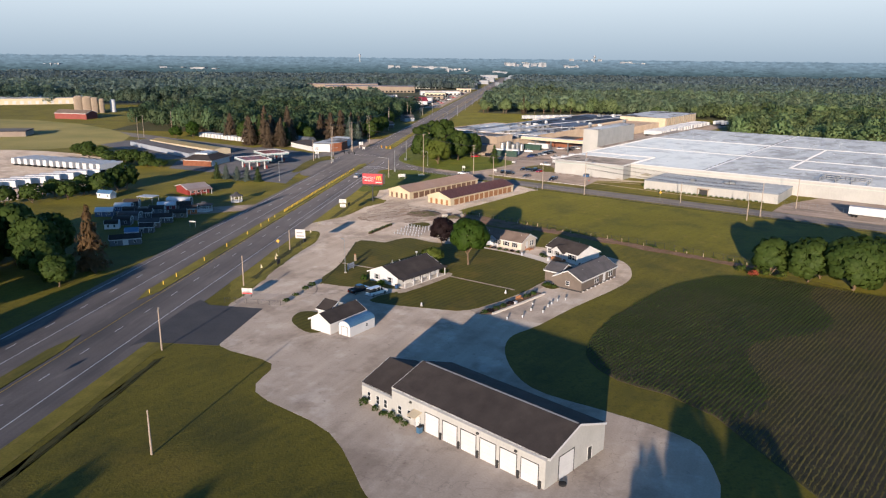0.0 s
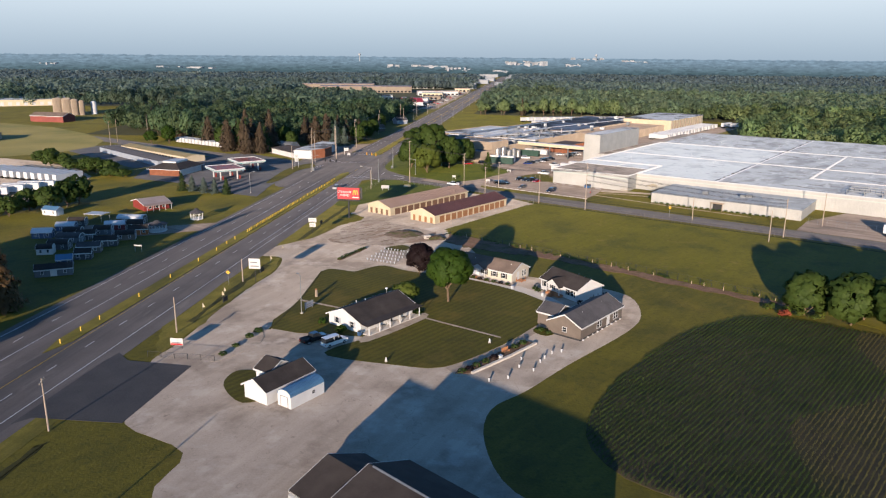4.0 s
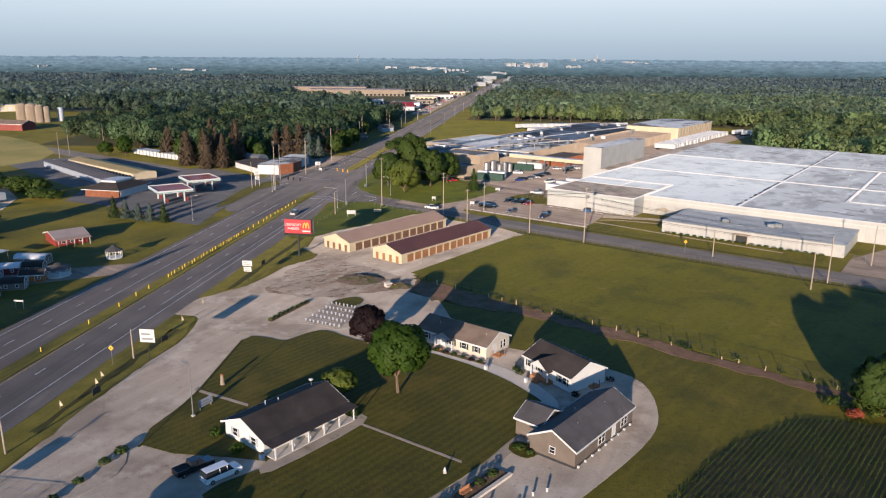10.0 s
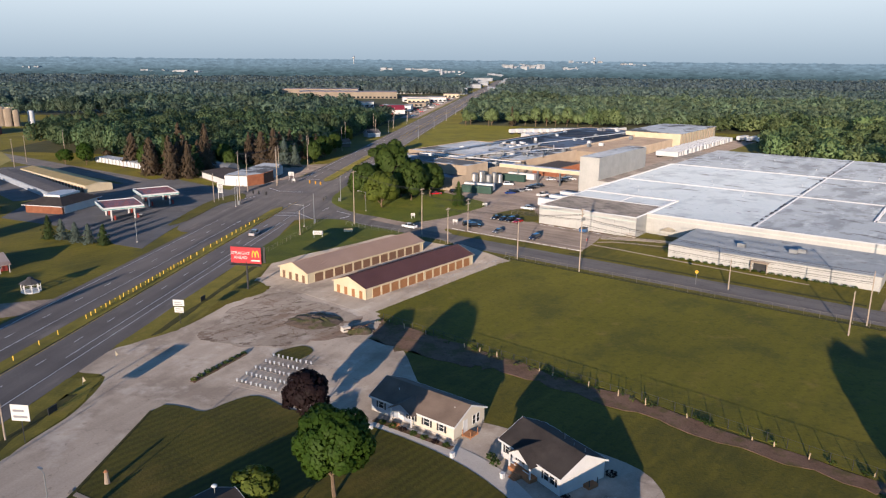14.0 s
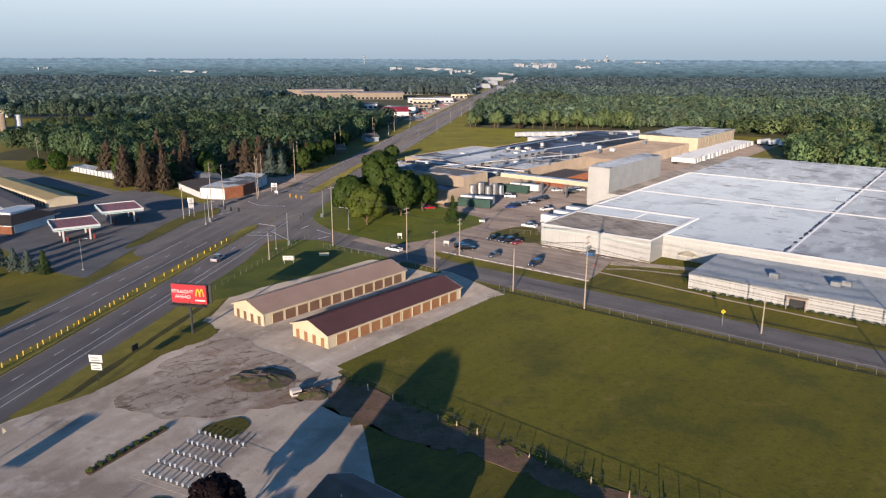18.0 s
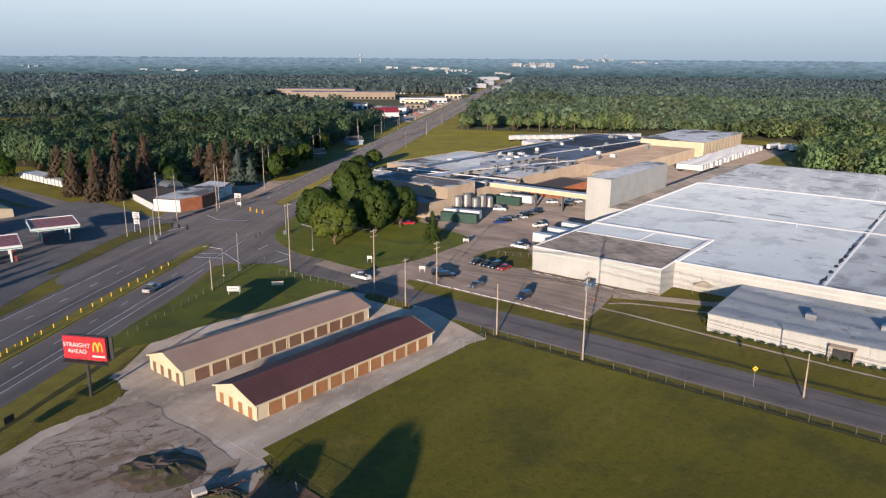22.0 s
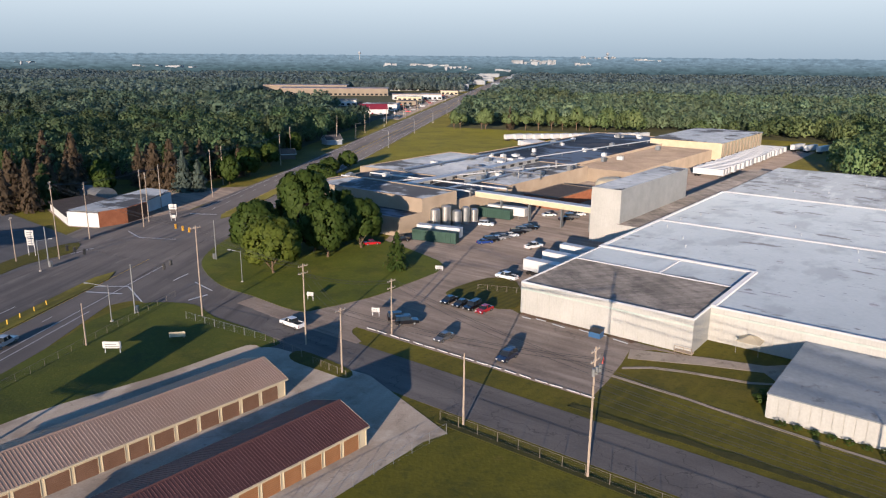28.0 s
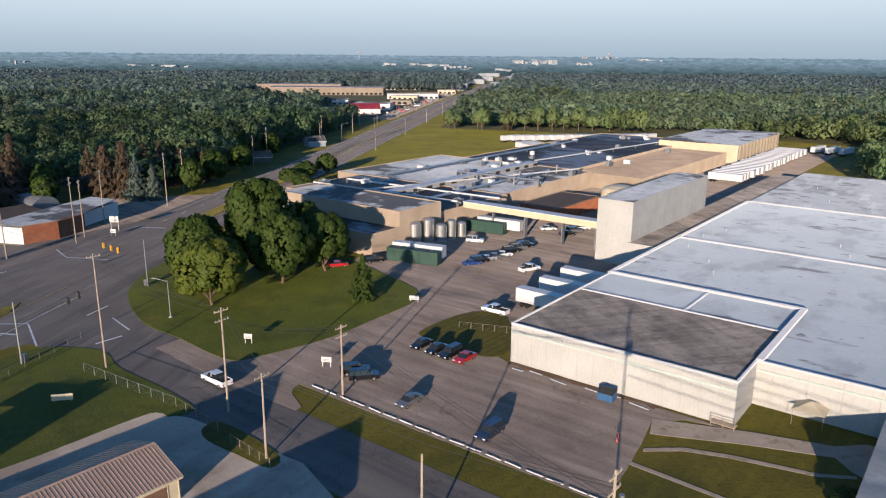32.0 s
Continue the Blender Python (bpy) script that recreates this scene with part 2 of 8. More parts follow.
SIGNPALE = mat("pale_grey_paint", (0.46, 0.47, 0.47), (0.56, 0.57, 0.57), 0.6, 0.3)
WHITEWALL = streak(mat("white_panel_wall", (0.365, 0.362, 0.335), (0.465, 0.458, 0.425), 0.65, 0.15, 20, 0.05), 0, 0.5, 0.035, 0.15)
CREAM = mat("cream_siding", (0.50, 0.42, 0.28), (0.62, 0.53, 0.37), 0.6, 0.3, 20, 0.05)
TAN = mat("tan_block_wall", (0.27, 0.212, 0.155), (0.37, 0.30, 0.225), 0.8, 0.2, 20, 0.15)
BRICK = mat("red_brick", (0.20, 0.07, 0.035), (0.32, 0.13, 0.07), 0.85, 0.5, 20, 0.2)
REDWALL = mat("red_painted_wood", (0.20, 0.032, 0.026), (0.27, 0.05, 0.04), 0.6, 0.5, 12, 0.1)
BROWNSIDING = mat("grey_brown_siding", (0.125, 0.10, 0.08), (0.172, 0.14, 0.115), 0.7, 0.5, 20, 0.05)
GREYSIDING = mat("blue_grey_siding", (0.26, 0.29, 0.33), (0.36, 0.39, 0.43), 0.7, 0.5, 20, 0.05)
BEIGESIDING = mat("beige_siding", (0.50, 0.45, 0.36), (0.62, 0.56, 0.46), 0.7, 0.5, 20, 0.05)
ROOFDARK = stained(mat("dark_asphalt_shingles", (0.022, 0.018, 0.017), (0.044, 0.038, 0.035), 0.9, 0.4, 30, 0.15), (0.065, 0.055, 0.05), 0.25, 0.55, 0.75, 0.5)
ROOFGREY = stained(mat("grey_asphalt_shingles", (0.045, 0.044, 0.048), (0.08, 0.077, 0.082), 0.9, 0.4, 30, 0.15), (0.11, 0.105, 0.108), 0.3, 0.55, 0.7, 0.5)
ROOFBROWN = mat("brown_asphalt_shingles", (0.10, 0.075, 0.06), (0.17, 0.13, 0.105), 0.9, 0.4, 30, 0.3)
ROOFTAN = mat("tan_metal_roof", (0.32, 0.215, 0.155), (0.40, 0.28, 0.21), 0.5, 0.2, 20, 0.05)
ROOFMAROON = mat("maroon_metal_roof", (0.09, 0.04, 0.033), (0.14, 0.065, 0.055), 0.5, 0.2, 20, 0.05)
ROOFWHITE = stained(stained(stained(mat("weathered_white_roof_coating", (0.305, 0.352, 0.384), (0.382, 0.432, 0.465), 0.8, 0.08, 14, 0.06, spread=0.5), (0.245, 0.28, 0.305), 0.12, 0.5, 0.62, 0.7, 90, 1.6), (0.12, 0.12, 0.125), 0.16, 0.61, 0.66, 0.8, 0, 2.2), (0.09, 0.09, 0.095), 0.6, 0.66, 0.7, 0.8, 0, 2)
ROOFWORN = stained(stained(stained(mat("worn_grey_roof_coating", (0.21, 0.24, 0.265), (0.295, 0.33, 0.358), 0.8, 0.08, 14, 0.06, spread=0.5), (0.14, 0.155, 0.172), 0.1, 0.49, 0.6, 0.8, 90, 1.6), (0.07, 0.07, 0.076), 0.2, 0.59, 0.65, 0.8, 0, 2.5), (0.39, 0.43, 0.46), 0.25, 0.57, 0.65, 0.5, 90, 3)
PARAPETWHITE = mat("white_parapet_coating", (0.46, 0.47, 0.482), (0.54, 0.55, 0.556), 0.85, 0.3, 12, 0.05)
ROOFGRAVEL = cracked(streak(stained(streak(mat("dark_gravel_roof", (0.125, 0.112, 0.098), (0.22, 0.198, 0.176), 0.95, 0.12, 14, 0.1), -38.5, 0.4, 0.22, 6), (0.05, 0.045, 0.043), 0.1, 0.54, 0.68, 0.75), 51.5, 0.9, 0.16, 12), 0.16, 0.012, (0.05, 0.048, 0.046), 0.6)
ROOFBLUE = stained(mat("blue_grey_membrane_roof", (0.15, 0.175, 0.205), (0.27, 0.30, 0.335), 0.8, 0.05, 8, 0.06, spread=0.25), (0.028, 0.028, 0.03), 0.045, 0.51, 0.55, 0.9)
ROOFTAR = stained(stained(mat("patched_tar_roof", (0.030, 0.028, 0.029), (0.075, 0.072, 0.073), 0.75, 0.08, 9, 0.06, spread=0.22), (0.22, 0.25, 0.28), 0.03, 0.52, 0.555, 0.9, 0, 2), (0.14, 0.10, 0.075), 0.08, 0.55, 0.6, 0.8)
BLUEMETAL = mat("blue_metal_roof", (0.06, 0.14, 0.24), (0.09, 0.20, 0.32), 0.4, 0.3, 12, 0.05)
STEEL = mat("stainless_steel", (0.45, 0.44, 0.42), (0.6, 0.59, 0.57), 0.35, 0.5, 8, 0.05, 0.8)
GALV = mat("galvanised_steel", (0.24, 0.25, 0.25), (0.34, 0.35, 0.35), 0.5, 0.8, 8, 0.05, 0.6)
POLEWOOD = mat("weathered_pole_wood", (0.28, 0.225, 0.175), (0.43, 0.355, 0.28), 0.85, 1.0, 10, 0.2)
DARKMETAL = mat("dark_metal", (0.025, 0.025, 0.025), (0.05, 0.05, 0.05), 0.5, 1.0, 8, 0.05)
WOOD = mat("orange_brown_deck_wood", (0.25, 0.11, 0.05), (0.36, 0.17, 0.08), 0.8, 1.0, 8, 0.2)
GREENBOX = mat("dark_green_paint", (0.025, 0.06, 0.045), (0.04, 0.085, 0.065), 0.6, 0.6, 8, 0.1)
STAKE = mat("split_pale_wood", (0.34, 0.25, 0.16), (0.50, 0.39, 0.26), 0.85, 1.5)
BARK = mat("bark", (0.10, 0.07, 0.045), (0.20, 0.14, 0.09), 0.95, 2.0, 6, 0.5)
GLASS = bpy.data.materials.new("dark_window_glass")
GLASS.use_nodes = True
GLASS.node_tree.nodes["Principled BSDF"].inputs["Base Color"].default_value = (0.02, 0.025, 0.03, 1)
GLASS.node_tree.nodes["Principled BSDF"].inputs["Roughness"].default_value = 0.08
LEAF = leaf_mat("broadleaf_foliage", (0.038, 0.070, 0.015), (0.094, 0.136, 0.030))
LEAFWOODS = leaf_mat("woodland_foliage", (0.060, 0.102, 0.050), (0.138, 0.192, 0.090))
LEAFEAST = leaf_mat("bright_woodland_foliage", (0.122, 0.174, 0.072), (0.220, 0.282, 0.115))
# Farther woods get paler, bluer leaves: distance haze painted into the base colour.
LEAFFAR = leaf_mat("hazed_far_foliage", (0.140, 0.186, 0.184), (0.186, 0.240, 0.224))
LEAFMIDFAR = leaf_mat("hazed_midfar_foliage", (0.132, 0.184, 0.152), (0.205, 0.264, 0.204))
LEAFEASTMID = leaf_mat("faintly_hazed_east_foliage", (0.140, 0.196, 0.114), (0.222, 0.288, 0.160))
LEAFWESTMID = leaf_mat("faintly_hazed_west_foliage", (0.086, 0.136, 0.094), (0.158, 0.214, 0.138))
LEAFMAPLE = leaf_mat("maple_foliage", (0.034, 0.072, 0.010), (0.070, 0.122, 0.018))
LEAFPURPLE = leaf_mat("purple_foliage", (0.017, 0.011, 0.012), (0.034, 0.020, 0.020))
LEAFLIGHT = leaf_mat("light_foliage", (0.088, 0.122, 0.020), (0.170, 0.202, 0.040))
NEEDLE = leaf_mat("conifer_needles", (0.040, 0.066, 0.024), (0.088, 0.120, 0.040))
NEEDLEBROWN = leaf_mat("browned_conifer_needles", (0.086, 0.064, 0.042), (0.165, 0.120, 0.076))
NEEDLEBLUE = leaf_mat("blue_spruce_needles", (0.081, 0.108, 0.088), (0.162, 0.203, 0.162))
CORN = leaf_mat("corn_leaves", (0.034, 0.062, 0.012), (0.076, 0.106, 0.022))


def car_paint(name, c, rough=0.25):
    m = bpy.data.materials.new(name)
    m.use_nodes = True
    b = m.node_tree.nodes["Principled BSDF"]
    b.inputs["Base Color"].default_value, b.inputs["Roughness"].default_value = (*c, 1), rough
    b.inputs["Coat Weight"].default_value = 0.5
    return m


RED_CONE = car_paint("faded_cone_plastic", (0.50, 0.10, 0.08), 0.6)


# ---- mesh helpers ----
class Shape:
    """Vertices and faces gathered for one mesh."""

    def __init__(self):
        self.v, self.f = [], []

    def add(self, verts, faces):
        k = len(self.v)
        self.v += [tuple(p) for p in verts]
        self.f += [tuple(i + k for i in f) for f in faces]
        return self

    def box(self, x0, x1, y0, y1, z0, z1):
        return self.add([(x0, y0, z0), (x1, y0, z0), (x1, y1, z0), (x0, y1, z0), (x0, y0, z1), (x1, y0, z1), (x1, y1, z1), (x0, y1, z1)],
                        [(3, 2, 1, 0), (4, 5, 6, 7), (0, 1, 5, 4), (1, 2, 6, 5), (2, 3, 7, 6), (3, 0, 4, 7)])

    def prism(self, outline, z0, z1):
        """An upright prism over a plan outline, counter-clockwise."""
        n = len(outline)
        return self.add([(x, y, z0) for x, y in outline] + [(x, y, z1) for x, y in outline],
                        [tuple(range(n - 1, -1, -1)), tuple(range(n, 2 * n))] + [(i, (i + 1) % n, n + (i + 1) % n, n + i) for i in range(n)])

    def along_x(self, profile, x0, x1):
        """A profile of (y, z), counter-clockwise seen from -x, drawn along x."""
        n = len(profile)
        return self.add([(x0, y, z) for y, z in profile] + [(x1, y, z) for y, z in profile],
                        [tuple(range(n)), tuple(range(2 * n - 1, n - 1, -1))] + [(i, n + i, n + (i + 1) % n, (i + 1) % n) for i in range(n)])

    def tube(self, p, q, r0, r1=None, n=8):
        """A round bar from p to q."""
        p, q = Vector(p), Vector(q)
        r1 = r0 if r1 is None else r1
        d = (q - p).normalized()
        a = d.orthogonal().normalized()
        b = d.cross(a)
        ring = [a * math.cos(2 * math.pi * i / n) + b * math.sin(2 * math.pi * i / n) for i in range(n)]
        return self.add([p + c * r0 for c in ring] + [q + c * r1 for c in ring],
                        [tuple(range(n - 1, -1, -1)), tuple(range(n, 2 * n))] + [(i, (i + 1) % n, n + (i + 1) % n, n + i) for i in range(n)])

    def dome(self, c, rx, ry, rz, n=10, m=4):
        """An upper half ellipsoid."""
        k = len(self.v)
        for j in range(m):
            e = math.pi / 2 * j / m
            self.v += [(c[0] + rx * math.cos(e) * math.cos(2 * math.pi * i / n), c[1] + ry * math.cos(e) * math.sin(2 * math.pi * i / n), c[2] + rz * math.sin(e)) for i in range(n)]
        self.v.append((c[0], c[1], c[2] + rz))
        for j in range(m - 1):
            self.f += [(k + j * n + i, k + j * n + (i + 1) % n, k + j * n + n + (i + 1) % n, k + j * n + n + i) for i in range(n)]
        self.f += [(k + (m - 1) * n + i, k + (m - 1) * n + (i + 1) % n, k + m * n) for i in range(n)]
        self.f.append(tuple(k + i for i in range(n - 1, -1, -1)))
        return self

    def mesh(self, name):
        me = bpy.data.meshes.new(name)
        me.from_pydata(self.v, [], self.f)
        me.update()
        return me


def part(name, shape, material, parent=None, label="", kind=""):
    me = shape if isinstance(shape, bpy.types.Mesh) else shape.mesh(name)
    if not me.materials:
        me.materials.append(material)
    ob = new(name, me)
    ob.parent = parent
    return tagged(ob, label, "", "", kind)


def thing(name, label, category, m=None, group="", kind=""):
    ob = new(name)
    ob.empty_display_size = 0.3
    ob.matrix_world = m or Matrix()
    return tagged(ob, label, category, group, kind)


def solid(name, shape, material, label, category, m=None, group="", kind=""):
    ob = part(name, shape, material)
    ob.matrix_world = m or Matrix()
    return tagged(ob, label, category, group, kind)


def place(x, y, deg=0.0, z=0.0):
    return pose(x, y, z, 0, 0, deg)


def smooth(points, steps=6):
    """A closed Catmull-Rom curve through plan points."""
    out, n = [], len(points)
    for i in range(n):
        p0, p1, p2, p3 = (Vector(points[(i + k) % n]) for k in (-1, 0, 1, 2))
        for s in range(steps):
            t = s / steps
            out.append(tuple(0.5 * (2 * p1 + (p2 - p0) * t + (2 * p0 - 5 * p1 + 4 * p2 - p3) * t * t + (3 * p1 - p0 - 3 * p2 + p3) * t ** 3)))
    return out


def slab(name, outline, z0, z1, material, label, category="ground", curved=0, kind="structure"):
    """A flat patch of ground with a real edge."""
    pts = smooth(outline, curved) if curved else outline
    area = sum(a[0] * b[1] - a[1] * b[0] for a, b in zip(pts, pts[1:] + pts[:1]))
    pts = pts if area > 0 else pts[::-1]
    bm = bmesh.new()
    top = bm.faces.new([bm.verts.new((x, y, z1)) for x, y in pts])
    low = [bm.verts.new((x, y, z0)) for x, y in pts]
    hi = list(top.verts)
    for i in range(len(pts)):
        j = (i + 1) % len(pts)
        bm.faces.new((low[i], low[j], hi[j], hi[i]))
    bmesh.ops.triangulate(bm, faces=[top])
    me = bpy.data.meshes.new(name)
    bm.to_mesh(me)
    bm.free()
    return tagged(part(name, me, material), label, category, "", kind)


def ragged(outline, amount, seed, steps=7):
    """An outline with a broken, uneven edge."""
    r_ = random.Random(seed)
    out = []
    for i, (x, y) in enumerate(outline):
        u, v = outline[(i + 1) % len(outline)]
        for k_ in range(steps):
            f = k_ / steps
            out.append((x + (u - x) * f + r_.gauss(0, amount), y + (v - y) * f + r_.gauss(0, amount)))
    return out


# the highway's own axes: s along it, c across it to the right
HS, HC = Vector((0.160, 0.987)), Vector((0.987, -0.160))


def hw(c, s):
    return tuple(HC * c + HS * s)


# the warehouse's axes: a along its front, b back from it
WA, WB, W0 = Vector((0.783, -0.622)), Vector((0.622, 0.783)), Vector((69.8, 358.3))


def wp(a, b):
    return tuple(W0 + WA * a + WB * b)


# ---- ground, roads and lots ----
slab("ground", [(-3600, -900), (3600, -900), (3600, 4700), (-3600, 4700)], -1.0, 0.0, GRASS, "rough mown grass ground running to the horizon")
def strip(name, rows, z0, z1, material, label, category="road"):
    """A road bed between two edges, given as (s, c left, c right) rows along the highway."""
    sh = Shape()
    n = len(rows)
    for st, cl, cr in rows:
        l, r = hw(cl, st), hw(cr, st)
        sh.v += [(*l, z0), (*l, z1), (*r, z1), (*r, z0)]
    for i in range(n - 1):
        k = 4 * i
        sh.f += [(k + 1, k + 2, k + 6, k + 5), (k, k + 1, k + 5, k + 4), (k + 2, k + 3, k + 7, k + 6)]
    return tagged(part(name, sh, material), label, category, "", "structure")


strip("highway", [(s_, -107, -75) for s_ in range(-300, 360, 30)] + [(s_, -107, -79.5) for s_ in (372, 400, 430, 470)] + [(s_, -106, -80) for s_ in range(520, 4400, 120)], -0.2, 0.03, ASPHALT, "worn grey asphalt of a divided highway")
slab("side_road", [wp(-150, -46), wp(420, -46), wp(420, -34.5), wp(-150, -34.5)], -0.2, 0.022, SIDEASPHALT, "worn grey asphalt side road", "road")
slab("cross_road", [wp(-420, -47), wp(-100, -47), wp(-100, -33), wp(-420, -33)], -0.2, 0.021, SIDEASPHALT, "grey asphalt cross road beyond the highway", "road")
slab("junction", [hw(-118, 352), hw(-106, 330), hw(-80, 352), hw(-72, 358), hw(-60, 345), hw(-45, 333), hw(-40, 352), hw(-58, 382), hw(-76, 412), hw(-80, 440), hw(-107, 452), hw(-128, 440)], -0.2, 0.036, ASPHALT, "wide worn asphalt road junction", "road", 4)
slab("corner_lawn", [hw(-74.6, 296), (-20.5, 340), (-19.2, 352.5), (-14.4, 361.8), (-9.7, 364.1), (-1, 362.4), (4.7, 355.5), (13.9, 348.3), (20.9, 342), (21.3, 339.6), (18.6, 338.4), (15.6, 339.4), (5.4, 327.5), (-1.6, 320.9), (-10.7, 312.2), (-17, 304)], 0.0, 0.09, CORNERGRASS, "rough corner grass between highway and side road", "lawn", 3)
slab("grass_island", [(24.6, 335.2), (26.7, 336.7), (32.7, 332), (36.8, 327.5), (35.9, 324.9), (31.2, 328), (25.9, 332)], 0.0, 0.1, GRASS, "small grass island between two drives", "lawn", 3)
slab("station_island", [(-63.4, 354.5), (-61.9, 390.6), (-57.6, 408.5), (-51.3, 416.5), (-48.1, 404.8), (-54.5, 392.6), (-58.7, 361.7)], 0.0, 0.12, LAWN, "grass island along the filling station", "lawn", 3)
slab("median", [hw(-92.4, 235), hw(-88.6, 235), hw(-88.4, 372), hw(-90.5, 378), hw(-92.6, 372)], 0.0, 0.14, VERGE, "dry yellow-green grass median strip", "median")
slab("median", [hw(-92.4, 50), hw(-89.2, 50), hw(-89.2, 112), hw(-90.6, 120), hw(-92.4, 112)], 0.0, 0.14, VERGE, "dry yellow-green grass median strip", "median")
slab("median", [hw(-92.5, 150), hw(-91, 143), hw(-89, 150), hw(-88.6, 235), hw(-92.4, 235)], 0.0, 0.14, VERGE, "dry yellow-green grass median strip", "median")
slab("median", [hw(-93.5, 446), hw(-91, 440), hw(-88.5, 446), hw(-90, 600), hw(-93, 600)], 0.0, 0.14, VERGE, "grass median strip beyond the junction", "median")

# the property beside the highway
slab("gravel_lot", [(-40, 127), (-28, 118), (-28.5, 106), (-14, 91.5), (-6, 72), (4, 58), (36, 68), (42.5, 84), (39, 91.5), (31, 98), (20, 107), (17, 120), (19, 131), (26, 138), (36, 149.5), (52, 166.5), (58, 177), (59, 190), (52, 198),
      (40, 205), (28, 214), (22, 240), (14, 262), (-15, 289), (-18.6, 285), (-19, 278), (-21.5, 265), (-27.5, 250), (-36.5, 240), (-39.4, 229), (-33, 226), (-32.3, 212.6), (-34.7, 203), (-36.7, 194.6), (-39.3, 181), (-42.2, 160.8), (-44.5, 152), (-42, 140)], -0.2, 0.026, GRAVEL, "pale compacted gravel yard and drives", "ground", 4)
slab("entrance_drive", [(-58, 127), (-55.6, 129.2), (-40.5, 127.2), (-36.1, 149.4), (-49.1, 152.1), (-52.2, 156), (-53.5, 152)], -0.2, 0.056, DARKASPHALT, "dark fresh asphalt entrance drive", "ground")
slab("storage_apron", [(-17.5, 288.5), (15.5, 258.5), (53, 306), (40, 326), (22, 338), (15.4, 340), (5, 328), (-2, 321.5), (-11, 312.5), (-17, 304)], -0.2, 0.05, GRAVEL, "pale gravel apron round the storage units", "ground")
slab("lawn", [(-25, 169), (-21.5, 188), (-19.5, 212), (-15, 213.5), (-10.7, 211.6), (-6.9, 215.5), (-2.6, 217.4), (4, 212), (14, 208), (21.5, 203.4), (30.4, 195.7), (36.6, 187.3), (39, 180), (30.5, 167.3), (23.4, 158.5), (11.8, 148.3), (2.3, 149.4), (-11, 154), (-9.9, 158.3), (-5, 164)], 0.0, 0.12, LAWN, "mown striped green lawn round the white house", "lawn", 3)
slab("field", [(15.3, 261.5), (49.4, 303.7), wp(20, -49), wp(250, -49), wp(250, -150), (90, 190), (64.8, 215), (42.8, 234)], 0.0, 0.06, FIELD, "level green mown grass field", "field")
slab("dirt_strip", ragged([(16.8, 257), (42.8, 233.7), (64.8, 214), (90, 189.5), (100, 182), (98.6, 179), (88, 186.5), (62.4, 209.6), (41.5, 227.5), (33, 231), (22, 238), (15.5, 245)], 0.5, 15, 10), 0.0, 0.09, SOIL, "bare brown soil strip along the fence", "ground")
slab("crop_field", [(33, 122), (38.8, 135), (47, 146.5), (64, 165), (75, 172), (86, 175), (111, 160), (240, 60), (200, -120), (70, 40), (48.5, 96), (36, 110)], 0.0, 0.08, CORNSOIL, "brown crop soil under young corn", "field", 3)
slab("scorched_patch", ragged([(-22, 246), (-19.5, 262), (-15, 273), (-8, 278), (5, 266), (13, 257), (11, 246), (0, 241), (-11, 240)], 0.5, 3), 0.0, 0.06, SCORCH, "broken dark stained pavement in the gravel", "ground")
slab("parking_lot", [wp(-32, -14), wp(-21, -28.5), wp(30.5, -28), wp(29.8, -20), wp(28.6, -12), wp(27.3, -5.5), wp(31, -2), wp(37, -0.8), wp(0, -0.8), wp(-13, 4), wp(-18, -2)], -0.2, 0.045, LOTASPHALT, "cracked patched asphalt car park", "parking lot")
slab("factory_drive", [wp(-46, -34.8), wp(-15, -34.8), wp(-19.5, -31.5), wp(-21.5, -27), wp(-20.5, -10), wp(-19, 0), wp(-36, -4), wp(-32, -13), wp(-35, -25), wp(-38, -31)], -0.2, 0.042, LOTASPHALT, "patched asphalt drive into the factory", "ground", 2)
slab("factory_yard", [wp(-52, -34.5), wp(-34, -34.5), wp(-32, -16), wp(-15, 8), wp(0, 18), wp(0, 70), wp(-10, 125), wp(-10, 345), wp(-60, 345), wp(-70, 100), wp(-75, 70), wp(-70, 40), wp(-56, 10)], -0.2, 0.04, LOTASPHALT, "patched asphalt yard of the factory", "ground")


# ---- buildings ----
def window(parent, x, y, z, w, h, face, trim=None, shutter=None, name="window"):
    """A framed window on a wall of the parent. face: 'x-', 'x+', 'y-' or 'y+', the way it looks; (x, y, z) its lower middle."""
    def flat(a0, a1, b0, b1, d0, d1):
        s = Shape()
        if face[0] == "y":
            sg = -1 if face[1] == "-" else 1
            lo, hi = sorted((y + sg * d0, y + sg * d1))
            return s.box(x + a0, x + a1, lo, hi, z + b0, z + b1)
        sg = -1 if face[1] == "-" else 1
        lo, hi = sorted((x + sg * d0, x + sg * d1))
        return s.box(lo, hi, y + a0, y + a1, z + b0, z + b1)
    t = 0.09
    fr = Shape()
    for a0, a1, b0, b1 in ((-w / 2 - t, -w / 2, -t, h + t), (w / 2, w / 2 + t, -t, h + t), (-w / 2, w / 2, -t, 0), (-w / 2, w / 2, h, h + t), (-w / 2, w / 2, h / 2 - 0.03, h / 2 + 0.03)):
        piece = flat(a0, a1, b0, b1, -0.02, 0.06)
        fr.add(piece.v, piece.f)
    ob = part(name, fr, trim or WHITE, parent)
    part("pane", flat(-w / 2, w / 2, 0, h, -0.02, 0.025), GLASS, ob, "dark glass pane")
    if shutter:
        for sg in (-1, 1):
            a = sg * (w / 2 + t + 0.22)
            part("shutter", flat(a - 0.18, a + 0.18, -t, h + t, -0.02, 0.045), shutter, ob, "dark louvred shutter")
    return ob


